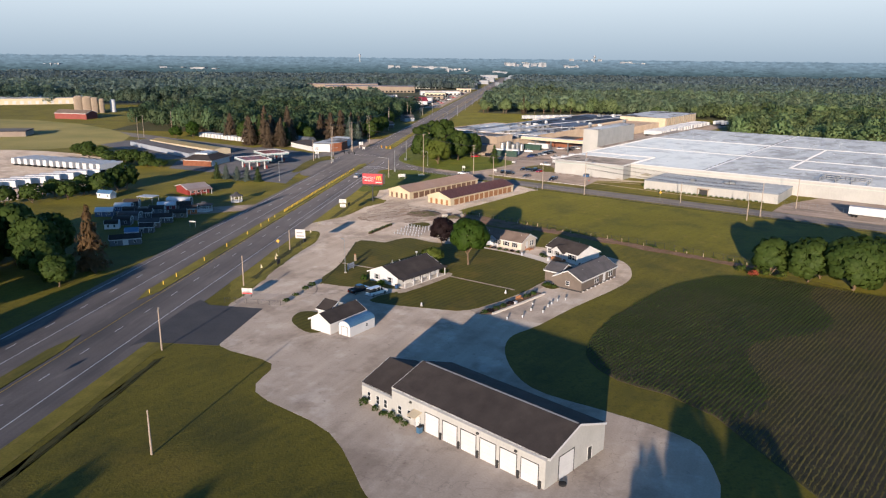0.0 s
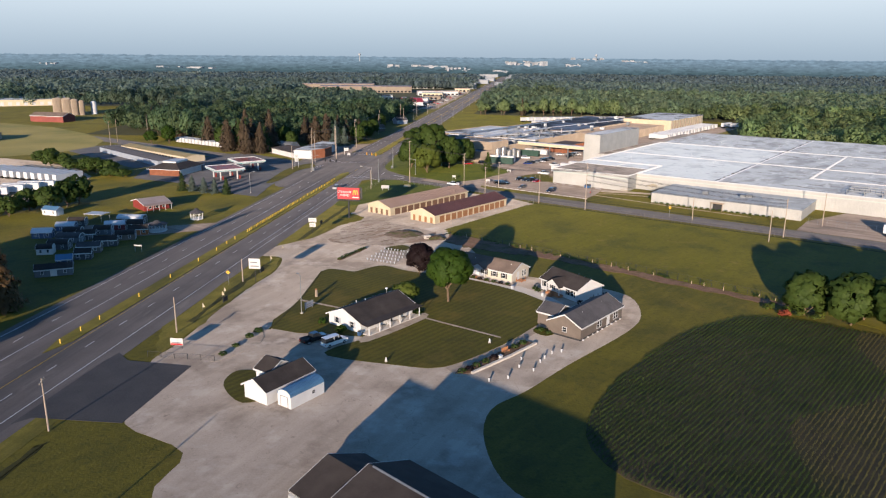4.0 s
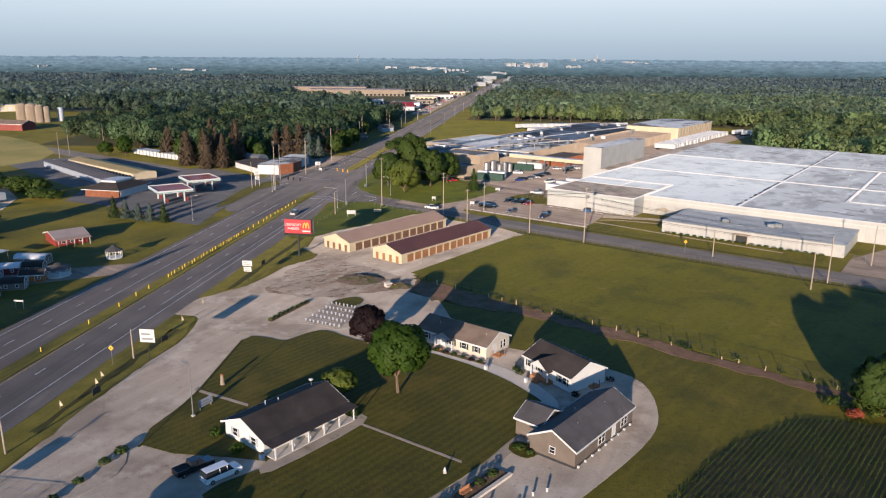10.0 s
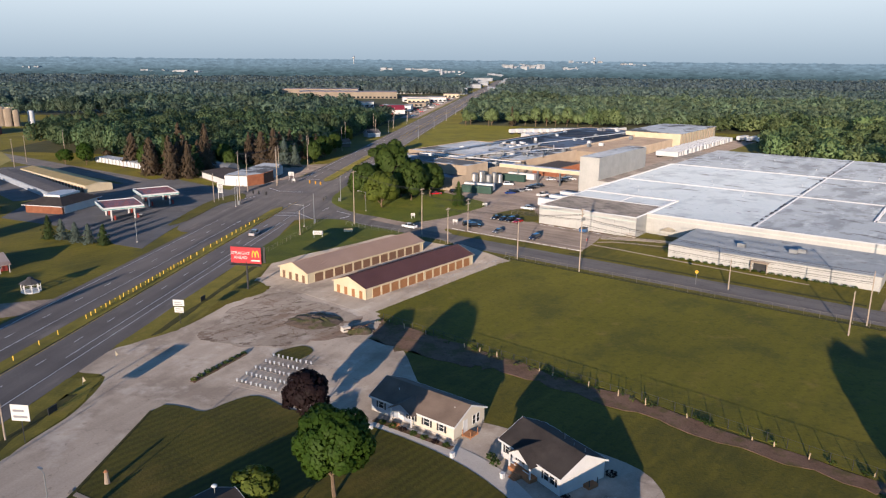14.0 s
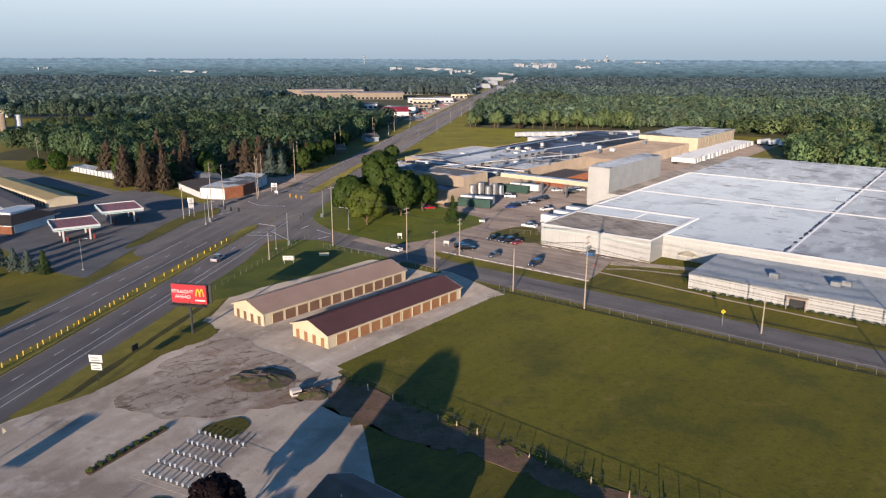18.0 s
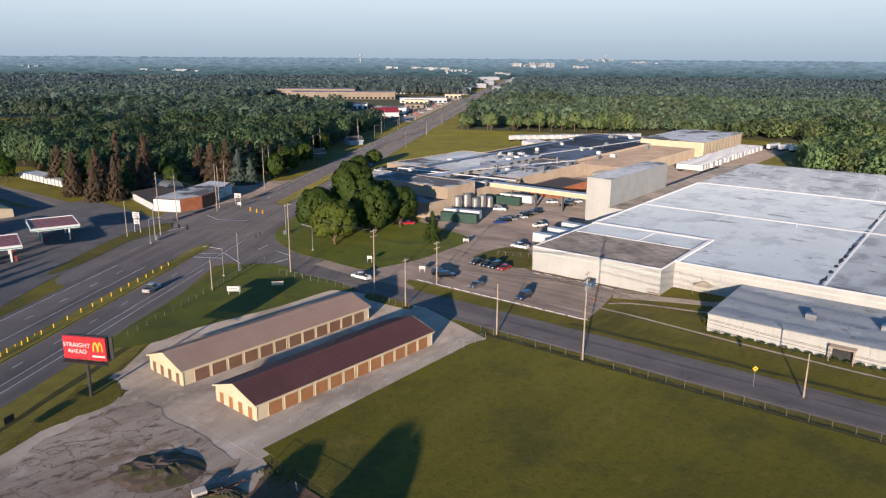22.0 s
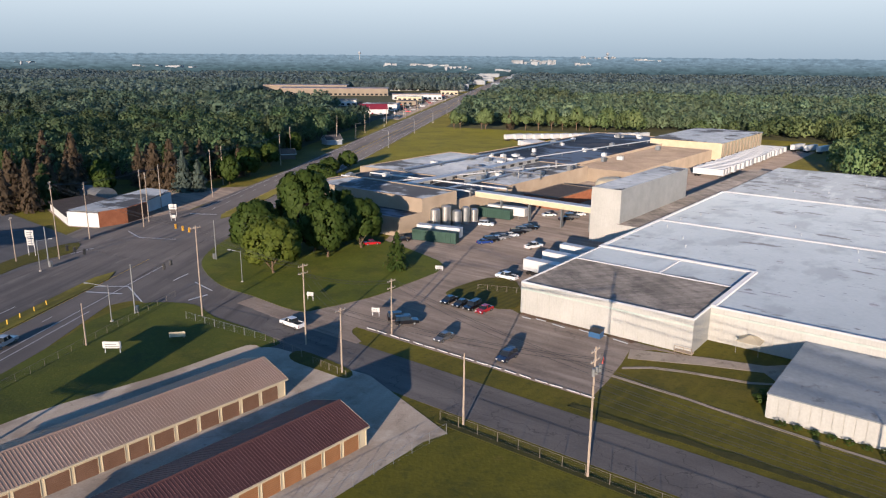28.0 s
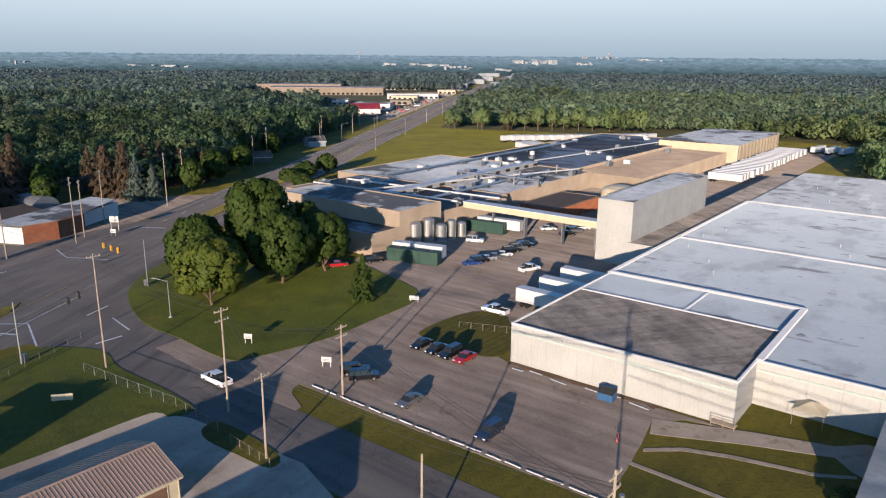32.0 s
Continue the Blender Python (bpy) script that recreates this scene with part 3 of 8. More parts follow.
def door(parent, x, y, z, w, h, face, material, trim=None, ribs=0, name="door", label=""):
    """A door leaf in a frame on a wall of the parent; ribs: horizontal panel lines of an overhead door."""
    def flat(s, a0, a1, b0, b1, d0, d1):
        sg = -1 if face[1] == "-" else 1
        if face[0] == "y":
            lo, hi = sorted((y + sg * d0, y + sg * d1))
            return s.box(x + a0, x + a1, lo, hi, z + b0, z + b1)
        lo, hi = sorted((x + sg * d0, x + sg * d1))
        return s.box(lo, hi, y + a0, y + a1, z + b0, z + b1)
    leaf = Shape()
    n = max(1, ribs)
    sg = -1 if face[1] == "-" else 1
    prof = [(-0.05, 0.0)]
    for i in range(n):
        prof += [(0.03, h * i / n + (0.03 if i else 0)), (0.03, h * (i + 1) / n - 0.03), (0.0, h * (i + 1) / n)]
    prof.append((-0.05, h))
    k = len(prof)
    ends = []
    for e in (-w / 2, w / 2):
        for d, u in prof:
            ends.append((x + e, y + sg * d, z + u) if face[0] == "y" else (x + sg * d, y + e, z + u))
    leaf.add(ends, [tuple(range(k)), tuple(range(2 * k - 1, k - 1, -1))] + [(i, k + i, k + (i + 1) % k, (i + 1) % k) for i in range(k)])
    ob = part(name, leaf, material, parent, label)
    if trim:
        fr, t = Shape(), 0.1
        flat(fr, -w / 2 - t, -w / 2, 0, h + t, -0.02, 0.07)
        flat(fr, w / 2, w / 2 + t, 0, h + t, -0.02, 0.07)
        flat(fr, -w / 2, w / 2, h, h + t, -0.02, 0.07)
        part("door_frame", fr, trim, ob)
    return ob


def gable(name, label, m, L, W, eave, ridge, wall, roof, trim=None, over=0.4, thick=0.18, category="building", group="", ribs=0.0, wall_label="", roof_label="", off=0.5):
    """A gabled block, x along the ridge from 0 to L, y from 0 to W, with wall, roof slopes and fascia as parts. off: where the ridge lies across the width."""
    ob = thing(name, label, category, m, group)
    R = W * off
    body = Shape().along_x([(0, 0), (W, 0), (W, eave), (R, ridge - 0.02), (0, eave)][::-1], 0, L)
    part("wall", body, wall, ob, wall_label)
    for side in (0, 1):
        s = Shape()
        y0, run = (0.0, R) if side == 0 else (W, W - R)
        sg = 1 if side == 0 else -1
        k = (ridge - eave) / run
        ya, za = y0 - sg * over, eave - k * over
        prof = [(ya, za + 0.01), (y0 + sg * run, ridge + 0.01), (y0 + sg * run, ridge + thick), (ya, za + thick)]
        s.along_x(prof if side else prof[::-1], -over, L + over)
        part("roof", s, roof, ob, roof_label)
        if ribs:
            pr = [(ya, za + thick), (y0 + sg * run, ridge + thick), (y0 + sg * run, ridge + thick + 0.05), (ya, za + thick + 0.05)]
            rm = Shape().along_x(pr if side else pr[::-1], -0.03, 0.03).mesh("roof_rib")
            for i in range(int((L + 2 * over) / ribs)):
                part("roof_rib", rm, roof, ob).location = (-over + ribs * (i + 0.5), 0, 0)
        if trim:
            f = Shape().box(-over, L + over, *sorted((ya - sg * 0.05, ya)), za - 0.16, za + thick)
            part("fascia", f, trim, ob)
            for x0, x1 in ((-over - 0.05, -over), (L + over, L + over + 0.05)):
                pr = [(ya, za - 0.12), (y0 + sg * run, ridge - 0.12), (y0 + sg * run, ridge + thick + 0.02), (ya, za + thick + 0.02)]
                part("rake_trim", Shape().along_x(pr if side else pr[::-1], x0, x1), trim, ob)
    return ob


# self-storage rows
def storage(m, L, W, bays, roof, doormat, label, side_label):
    ob = gable("storage_building", label, m, L, W, 3.0, 4.9, CREAM, roof, CREAM, 0.35, 0.14, "storage building", "storage buildings", 0.45, "cream metal wall", side_label)
    step = (L - 3.4) / bays
    for i in range(bays):
        x = 2.2 + step * (i + 0.5)
        door(ob, x, 0, 0.03, step - 0.62, 2.35, "y-", doormat, CREAM, 8, "roll_up_door", "closed brown ribbed roll-up door")
    for i in range(4):
        door(ob, 0, W * (0.14 + 0.235 * i), 0.03, 1.15, 2.1, "x-", doormat, CREAM, 4, "roll_up_door")
    # gutter and downspouts along the door side
    part("gutter", Shape().box(-0.3, L + 0.3, -0.52, -0.40, 2.86, 2.98), CREAM, ob)
    for x in (0.1, L / 2, L - 0.1):
        part("downspout", Shape().box(x - 0.05, x + 0.05, -0.12, -0.02, 0.05, 2.9), CREAM, ob)
    part("ridge_cap", Shape().along_x([(W / 2 - 0.25, 4.98), (W / 2 + 0.25, 4.98), (W / 2, 5.13)][::-1], -0.35, L + 0.35), roof, ob)
    return ob


DOORORANGE = mat("brown_roll_up_door_paint", (0.27, 0.125, 0.055), (0.34, 0.165, 0.075), 0.55, 0.6, 12, 0.1)
DOORDARK = mat("dark_brown_door_paint", (0.15, 0.085, 0.055), (0.20, 0.115, 0.075), 0.55, 0.6, 12, 0.1)
storage(place(-3.7, 283.5, 48.7), 46.5, 11.4, 12, ROOFTAN, DOORDARK, "long cream storage building with ribbed tan metal roof", "ribbed tan metal roof")
storage(place(12.5, 270.2, 48.6), 43.6, 11.5, 12, ROOFMAROON, DOORORANGE, "long cream storage building with ribbed maroon metal roof", "ribbed maroon metal roof")

# the truck garage in the yard
garage = gable("garage_building", "long white metal garage with dark shingled roof and seven truck doors", place(16.9, 75.4, 134.5) , 30.5, -15.0, 4.4, 7.0, WHITEWALL, ROOFDARK, WHITE, 0.4, 0.2, "garage")
wing = gable("garage_wing", "lower white office wing of the truck garage, dark roof", place(16.9 - 0.701 * 30.52, 75.4 + 0.713 * 30.52, 134.5), 7.5, -13.5, 2.9, 5.6, WHITEWALL, ROOFDARK, WHITE, 0.4, 0.2, "garage")
for i in range(6):
    door(garage, 2.6 + 3.75 * i, 0, 0.03, 2.9, 3.3, "y+", WHITE, DARKMETAL, 5, "overhead_door", "closed white overhead truck door")
door(garage, 0, -5.0, 0.03, 3.6, 3.6, "x-", WHITE, DARKMETAL, 5, "overhead_door", "closed white overhead truck door")
door(garage, 0, -11.0, 0.03, 1.0, 2.1, "x-", DARKMETAL, WHITE, 0, "door", "dark steel side door")
for x in (24.6, 26.4, 28.6):
    window(garage, x, 0, 1.0, 0.8, 1.3, "y+")
for x in (1.5, 3.4, 5.6):
    window(wing, x, 0, 0.8, 0.7, 1.4, "y+")

# the small office and the barrel-roofed shed
office = gable("sales_office", "small white office with dark shingled gable roof", place(-18.6, 132.9, 53), 10.8, 5.6, 2.6, 4.1, WHITE, ROOFDARK, WHITE, 0.4, 0.16, "office")
owing = gable("office_wing", "low white side wing with dark shingled roof", place(-16.5, 145.1, 143), 3.4, 5.4, 2.5, 3.9, WHITE, ROOFDARK, WHITE, 0.35, 0.16, "office")
shed = thing("storage_shed", "small white shed with curved blue metal roof", "shed", place(-14.3, 131.4, 53))
arch = [(0, 2.1)] + [(1.6 - 1.6 * math.cos(math.pi * i / 8), 2.1 + 1.05 * math.sin(math.pi * i / 8)) for i in range(1, 8)] + [(3.2, 2.1)]
part("wall", Shape().along_x(([(0, 0)] + arch + [(3.2, 0)]), 0, 7.8), WHITE, shed)
for i in range(26):
    x = -0.05 + 0.304 * i
    up = [(1.6 + (y - 1.6) * 1.04, z + 0.05) for y, z in arch]
    part("roof_panel", Shape().along_x(up + [(1.6 + (y - 1.6) * 0.99, z + 0.0) for y, z in arch[::-1]], x, x + 0.27), BLUEMETAL, shed)
door(shed, 0, 1.6, 0.05, 1.6, 1.9, "x-", WHITE, GALV, 0)
window(shed, 5.2, 0, 1.0, 0.6, 0.6, "y-")

# the white porch house
porch = gable("porch_house", "white house with dark roof and a deep side porch", place(-3.9 - 1.5, 164.2 + 1.3, 49.0), 16.5, 9.8, 2.6, 4.6, WHITE, ROOFDARK, WHITE, 0.5, 0.16, "house")
k = (4.6 - 2.6) / 4.9
part("porch_roof", Shape().along_x([(-0.4, 2.6 - k * 0.4 + 0.165), (-0.4, 2.6 - k * 0.4), (-2.6, 2.3), (-2.6, 2.46)][::-1], -0.5, 17.0), ROOFDARK, porch)
part("porch_deck", Shape().box(0, 16.5, -2.5, -0.02, 0.12, 0.26), CONCRETE, porch)
for i in range(6):
    part("porch_post", Shape().box(0.1 + 3.2 * i, 0.28 + 3.2 * i, -2.45, -2.27, 0.26, 2.34), WHITE, porch)
for y in (2.6, 7.2):
    window(porch, 0, y, 0.9, 1.1, 1.2, "x-", None, GREYSIDING)
for x in (2.5, 6.0, 12.5):
    window(porch, x, 0, 0.9, 1.2, 1.2, "y-")
door(porch, 9.2, 0, 0.26, 1.0, 2.05, "y-", DARKMETAL, WHITE)
for x, y in ((6, 7.4), (8, 6.6)):
    part("vent_pipe", Shape().tube((x, y, 3.2), (x, y, 4.5), 0.08), WHITE, porch, "white roof vent pipe")

# display homes
brown = gable("display_home", "long grey-brown sided house with dark grey roof", place(40.5, 160.9, 48.4), 18.6, 7.8, 3.0, 5.0, BROWNSIDING, ROOFGREY, WHITE, 0.35, 0.16, "house", "display homes")
for x in (8.0, 15.5):
    for d in (-0.55, 0.55):
        window(brown, x + d, 0, 0.9, 0.9, 1.5, "y-")
door(brown, 12.0, 0, 0.35, 1.0, 2.05, "y-", WHITE, WHITE)
window(brown, 0, 3.9, 1.2, 0.9, 1.0, "x-")
part("skirting", Shape().box(-0.03, 18.63, -0.03, 7.83, 0.0, 0.4), DARKMETAL, brown)
grey = gable("display_home", "blue-grey and beige house with brown roof", place(17.6, 212.0, -39.5), 17.4, 8.4, 2.7, 4.6, BEIGESIDING, ROOFBROWN, WHITE, 0.35, 0.16, "house", "display homes")
white = gable("display_home", "white sided house with dark roof and front gable", place(38.0, 196.6, -57.5), 12.8, 8.6, 2.9, 5.0, WHITE, ROOFDARK, WHITE, 0.35, 0.16, "house", "display homes")

# the warehouse: walls with thickness, roof decks and parapets
def wbox(a0, a1, b0, b1, z0, z1):
    return Shape().box(a0, a1, b0, b1, z0, z1)


WM = Matrix.Translation((W0.x, W0.y, 0)) @ Matrix.Rotation(math.atan2(WA.y, WA.x), 4, "Z")
ware = thing("warehouse", "huge white panelled warehouse with weathered white roof", "warehouse", WM)
part("annex_wall", wbox(0, 37, 0, 38, 0, 6.7), WHITEWALL, ware)
part("annex_roof", wbox(0.3, 36.7, 0.3, 24.4, 6.7, 6.8), ROOFGRAVEL, ware, "dark gravel annex roof")
part("annex_back_roof", wbox(0.3, 36.7, 24.8, 37.7, 6.72, 6.83), ROOFWHITE, ware)
part("hall_wall", wbox(37.0, 178, 9.5, 215, 0, 6.7), WHITEWALL, ware)
part("hall_wall", wbox(0.0, 37.0, 38.0, 215, 0, 6.7), WHITEWALL, ware)
for a0, a1, b0, b1, worn in ((37.3, 71.7, 9.8, 137.7, 0), (0.3, 37.3, 38.4, 137.7, 0), (72.3, 177.7, 9.8, 137.7, 1), (0.3, 71.7, 138.3, 214.7, 1), (72.3, 177.7, 138.3, 214.7, 1)):
    part("hall_roof", wbox(a0, a1, b0, b1, 6.7, 6.8), ROOFWORN if worn else ROOFWHITE, ware, "worn grey coated roof" if worn else "weathered white coated roof")
part("roof_valley", wbox(71.7, 72.3, 9.8, 214.7, 6.7, 6.82), PARAPETWHITE, ware, "white coated roof joint")
rj = random.Random(77)
for i in range(30):
    b, half = 11 + 6.8 * i + rj.uniform(-1.5, 1.5), rj.uniform(1.6, 5.2)
    rim_ = [(71.3 + (0.25 + 0.75 * rj.random()) * 0.9 * math.cos(k_ * 0.7) - 0.35, b + half * (0.6 + 0.5 * rj.random()) * math.sin(k_ * 0.7)) for k_ in range(9)]
    part("joint_patch", Shape().prism([(min(a, 71.65), c) for a, c in rim_], 6.79, 6.815), ROOFTAR, ware, "dark tarred repair patch")
part("side_hall", wbox(-9, 0, 67, 205, 0, 6.2), WHITEWALL, ware)
part("side_roof", wbox(-8.8, -0.1, 67.2, 204.8, 6.2, 6.3), ROOFGRAVEL, ware, "dark stained side roof")
for a0, a1, b0, b1, z in ((0, 37, -0.05, 0.3, 7.05), (0, 0.3, 0.3, 38, 7.05), (36.7, 37.05, 0.3, 9.5, 7.05), (37, 178, 9.45, 9.8, 7.05), (0, 37.8, 37.9, 38.8, 7.25), (36.8, 37.8, 9.5, 37.9, 7.25),
                          (0.3, 36.7, 24.4, 24.8, 7.0), (20.3, 20.7, 24.8, 38, 7.0), (0, 178, 77.5, 78.5, 7.1), (0, 178, 137.4, 138.6, 7.1), (-0.5, 0.3, 38, 138, 7.1), (101.5, 102.5, 44, 138, 7.1), (102, 178, 44, 45, 7.1)):
    part("parapet", wbox(a0, a1, b0, b1, 6.7, z), PARAPETWHITE, ware, "white parapet strip")
tower = thing("factory_tower", "tall plain white tower block with dark flat roof", "tower", WM)
part("wall", wbox(-17.5, -8.2, 67.5, 122, 0, 16.2), WHITEWALL, tower)
part("roof", wbox(-17.3, -8.4, 67.7, 121.8, 16.2, 16.35), ROOFBLUE, tower)
offb = thing("office_block", "low white panelled office block with grey flat roof", "office", WM)
part("wall", wbox(54.5, 111, -17, 9.4, 0, 3.9), WHITEWALL, offb)
part("roof", wbox(54.3, 111.2, -17.2, 9.35, 3.9, 4.1), stained(stained(mat("grey_office_roof", (0.16, 0.185, 0.205), (0.225, 0.25, 0.272), 0.8, 0.1, 14, 0.06), (0.30, 0.33, 0.35), 0.12, 0.52, 0.64, 0.6), (0.08, 0.08, 0.085), 0.3, 0.58, 0.66, 0.6), offb, "worn grey flat roof")

# the older factory: tan walls and a patchwork of flat roofs
fac = thing("factory", "old tan walled factory with patched blue-grey flat roofs", "factory", WM)


def block(a0, a1, b0, b1, z, wall, roof, rim=TAN):
    """A flat-roofed block of the factory with a low parapet rim."""
    part("wall", wbox(a0, a1, b0, b1, 0, z), wall, fac)
    part("roof", wbox(a0 + 0.3, a1 - 0.3, b0 + 0.3, b1 - 0.3, z - 0.2, z + 0.06), roof, fac)
    for r in ((a0, a1, b0, b0 + 0.3), (a0, a1, b1 - 0.3, b1), (a0, a0 + 0.3, b0 + 0.3, b1 - 0.3), (a1 - 0.3, a1, b0 + 0.3, b1 - 0.3)):
        part("parapet", wbox(*r, z, z + 0.35), rim, fac)


block(-112, -63.7, 45, 63, 9.8, TAN, ROOFBLUE)
block(-96, -63.7, 34, 45, 5.6, TAN, ROOFTAR)
block(-130, -65, 63, 100, 6.4, TAN, ROOFTAR)
block(-143, -67, 100, 165, 6.2, TAN, ROOFBLUE)
block(-130, -75, 165, 305, 6.2, TAN, ROOFTAR)
block(-75, -46, 165, 268, 5.4, TAN, mat("tan_gravel_roof", (0.16, 0.12, 0.09), (0.30, 0.235, 0.17), 0.9, 0.1, 14, 0.2))
block(-60, -46, 100, 128, 4.2, BRICK, ROOFDARK, BROWNSIDING)
far = thing("far_factory_hall", "pale tan factory hall with flat grey roof", "factory", WM)
part("wall", wbox(-82, -42, 272, 350, 0, 9.0), CREAM, far)
part("roof", wbox(-82.4, -41.6, 271.6, 350.4, 9.0, 9.3), ROOFBLUE, far)
for i in range(12):
    part("wall_pilaster", wbox(-42.0, -41.6, 274 + 6.2 * i, 275 + 6.2 * i, 0, 8.9), TAN, far)

# billboard
bb = thing("billboard", "red roadside billboard on a single steel post", "billboard", place(-18.4, 279.6, -12))
part("post", Shape().tube((0, 0, 0), (0, 0, 7.5), 0.28, 0.28, 12), DARKMETAL, bb)
part("panel", Shape().box(-4.1, 4.1, -0.25, 0.1, 7.0, 11.2), car_paint("billboard_red", (0.40, 0.014, 0.024), 0.5), bb, "red printed panel")
part("back_panel", Shape().box(-3.5, 4.9, 0.55, 0.8, 7.1, 11.3), DARKMETAL, bb, "dark rear panel")
part("catwalk", Shape().box(-4.3, 4.5, -1.1, -0.3, 6.55, 6.65), DARKMETAL, bb)
for x in (-3.6, -1.2, 1.2, 3.6):
    part("bracket", Shape().box(x - 0.06, x + 0.06, -1.05, 0.7, 6.65, 6.8), DARKMETAL, bb)
    part("lamp_arm", Shape().tube((x, -1.0, 6.65), (x, -1.5, 7.0), 0.04, 0.04, 5), DARKMETAL, bb)


# ---- trees ----
def unit(a):
    return a / np.maximum(np.linalg.norm(a, axis=-1, keepdims=True), 1e-6)


def crown_points(seed, leaves, size, kind="round", top=False, ragged_=1.0):
    """One crown of unit radius as loose leaf quads with soft normals: clumps on the skin of many lobes, or needles along tiers of boughs.
    top: only the upper part, for trees that stand inside a wood."""
    g = np.random.default_rng(seed)
    if kind == "round":
        n = 24
        k = np.arange(n) + 0.5
        up = 1 - 1.75 * k / n
        turn = k * 2.39996 + g.uniform(-0.35, 0.35, n)
        out = unit(np.c_[np.cos(turn) * np.sqrt(1 - up ** 2), np.sin(turn) * np.sqrt(1 - up ** 2), up + g.uniform(-0.15, 0.15, n)])
        rad = g.uniform(0.20, 0.40, n)
        mid = out * (0.90 - rad * g.uniform(0.8, 1.15, n))[:, None]
        mid[:, :2] *= (1.0 - 0.22 * np.maximum(mid[:, 2], 0) + g.uniform(-0.06, 0.06, n))[:, None]
        pick = g.choice(n, leaves, p=rad ** 2 / (rad ** 2).sum())
        d = unit(g.normal(0, 1, (leaves, 3)) + out[pick] * 0.85)
        depth = np.where(g.random(leaves) < 0.2, g.uniform(0.3, 0.85, leaves), g.uniform(0.84, 1.14, leaves))
        p = mid[pick] + d * (rad[pick] * depth)[:, None]
        if top:
            keep = p[:, 2] > -0.30
            p, d = p[keep], d[keep]
        face, flat = 0.42, 1.0
        soft = unit(p) * 0.55 + d * 0.5 + np.array([0, 0, 0.12])
    else:
        tiers = 13
        lev = (np.arange(tiers) + g.uniform(0, 0.7, tiers)) / tiers
        spread = (1 - lev) ** 0.72 * g.uniform(0.72, 1.08, tiers)
        tier = g.choice(tiers, leaves, p=(spread + 0.12) / (spread + 0.12).sum())
        bough = (g.integers(0, 8, leaves) + 0.37 * tier) * (2 * math.pi / 8)
        reach = np.sin(bough * 3.1 + tier * 1.7) * 0.16 + 0.92
        u = g.uniform(0.08, 1.0, leaves) ** 0.75
        a = bough + g.normal(0, 0.13, leaves)
        r = spread[tier] * reach * u
        p = np.c_[np.cos(a) * r, np.sin(a) * r, -1 + 2 * lev[tier] + 0.05 - 0.17 * u ** 1.6 * spread[tier] + g.normal(0, 0.035, leaves)]
        d = unit(np.c_[np.cos(a) * 0.8, np.sin(a) * 0.8, np.full(leaves, 0.55)])
        face, flat = 0.4, 0.55
        soft = d * 0.9 + np.array([0, 0, 0.1])
    m = len(p)
    nrm = unit(d + g.normal(0, face * ragged_, (m, 3)))
    a = unit(np.cross(nrm, unit(g.normal(0, 1, (m, 3)))))
    b = np.cross(nrm, a) * flat
    s = (size * g.uniform(0.55, 1.3, m))[:, None]
    soft = unit(soft + nrm * (0.42 if kind == "cone" else 0.26 if ragged_ == 1.0 else 0.1))
    q = np.stack([p + a * s, p + b * s * 0.8 - a * s * 0.2, p - a * s + nrm * s * 0.25, p - b * s * 0.8], 1).reshape(-1, 3)
    return np.c_[q, np.repeat(soft, 4, 0)]


def quads(name, pts, material):
    """A mesh of loose quads from an array of corner points, four to a quad; columns 3 to 5, if there, are soft leaf normals."""
    n = len(pts) // 4
    me = bpy.data.meshes.new(name)
    me.vertices.add(4 * n)
    me.vertices.foreach_set("co", pts[:, :3].astype(np.float32).ravel())
    me.loops.add(4 * n)
    me.loops.foreach_set("vertex_index", np.arange(4 * n, dtype=np.int32))
    me.polygons.add(n)
    me.polygons.foreach_set("loop_start", np.arange(0, 4 * n, 4, dtype=np.int32))
    me.update(calc_edges=True)
    if pts.shape[1] >= 8:
        me.attributes.new("hue", "FLOAT", "POINT").data.foreach_set("value", pts[:, 7].astype(np.float32))
    if pts.shape[1] >= 7:
        me.attributes.new("tone", "FLOAT", "POINT").data.foreach_set("value", pts[:, 6].astype(np.float32))
    if pts.shape[1] >= 6:
        me.attributes.new("custom_normal", "FLOAT_VECTOR", "POINT").data.foreach_set("vector", pts[:, 3:6].astype(np.float32).ravel())
    me.materials.append(material)
    return me


TEMPLATES = {"edge": [crown_points(10 + i, 340, 0.115) for i in range(7)], "near": [crown_points(20 + i, 270, 0.12, top=True) for i in range(7)],
             "mid": [crown_points(30 + i, 118, 0.17, top=True) for i in range(7)], "far": [crown_points(40 + i, 36, 0.30, top=True, ragged_=0.35) for i in range(7)]}


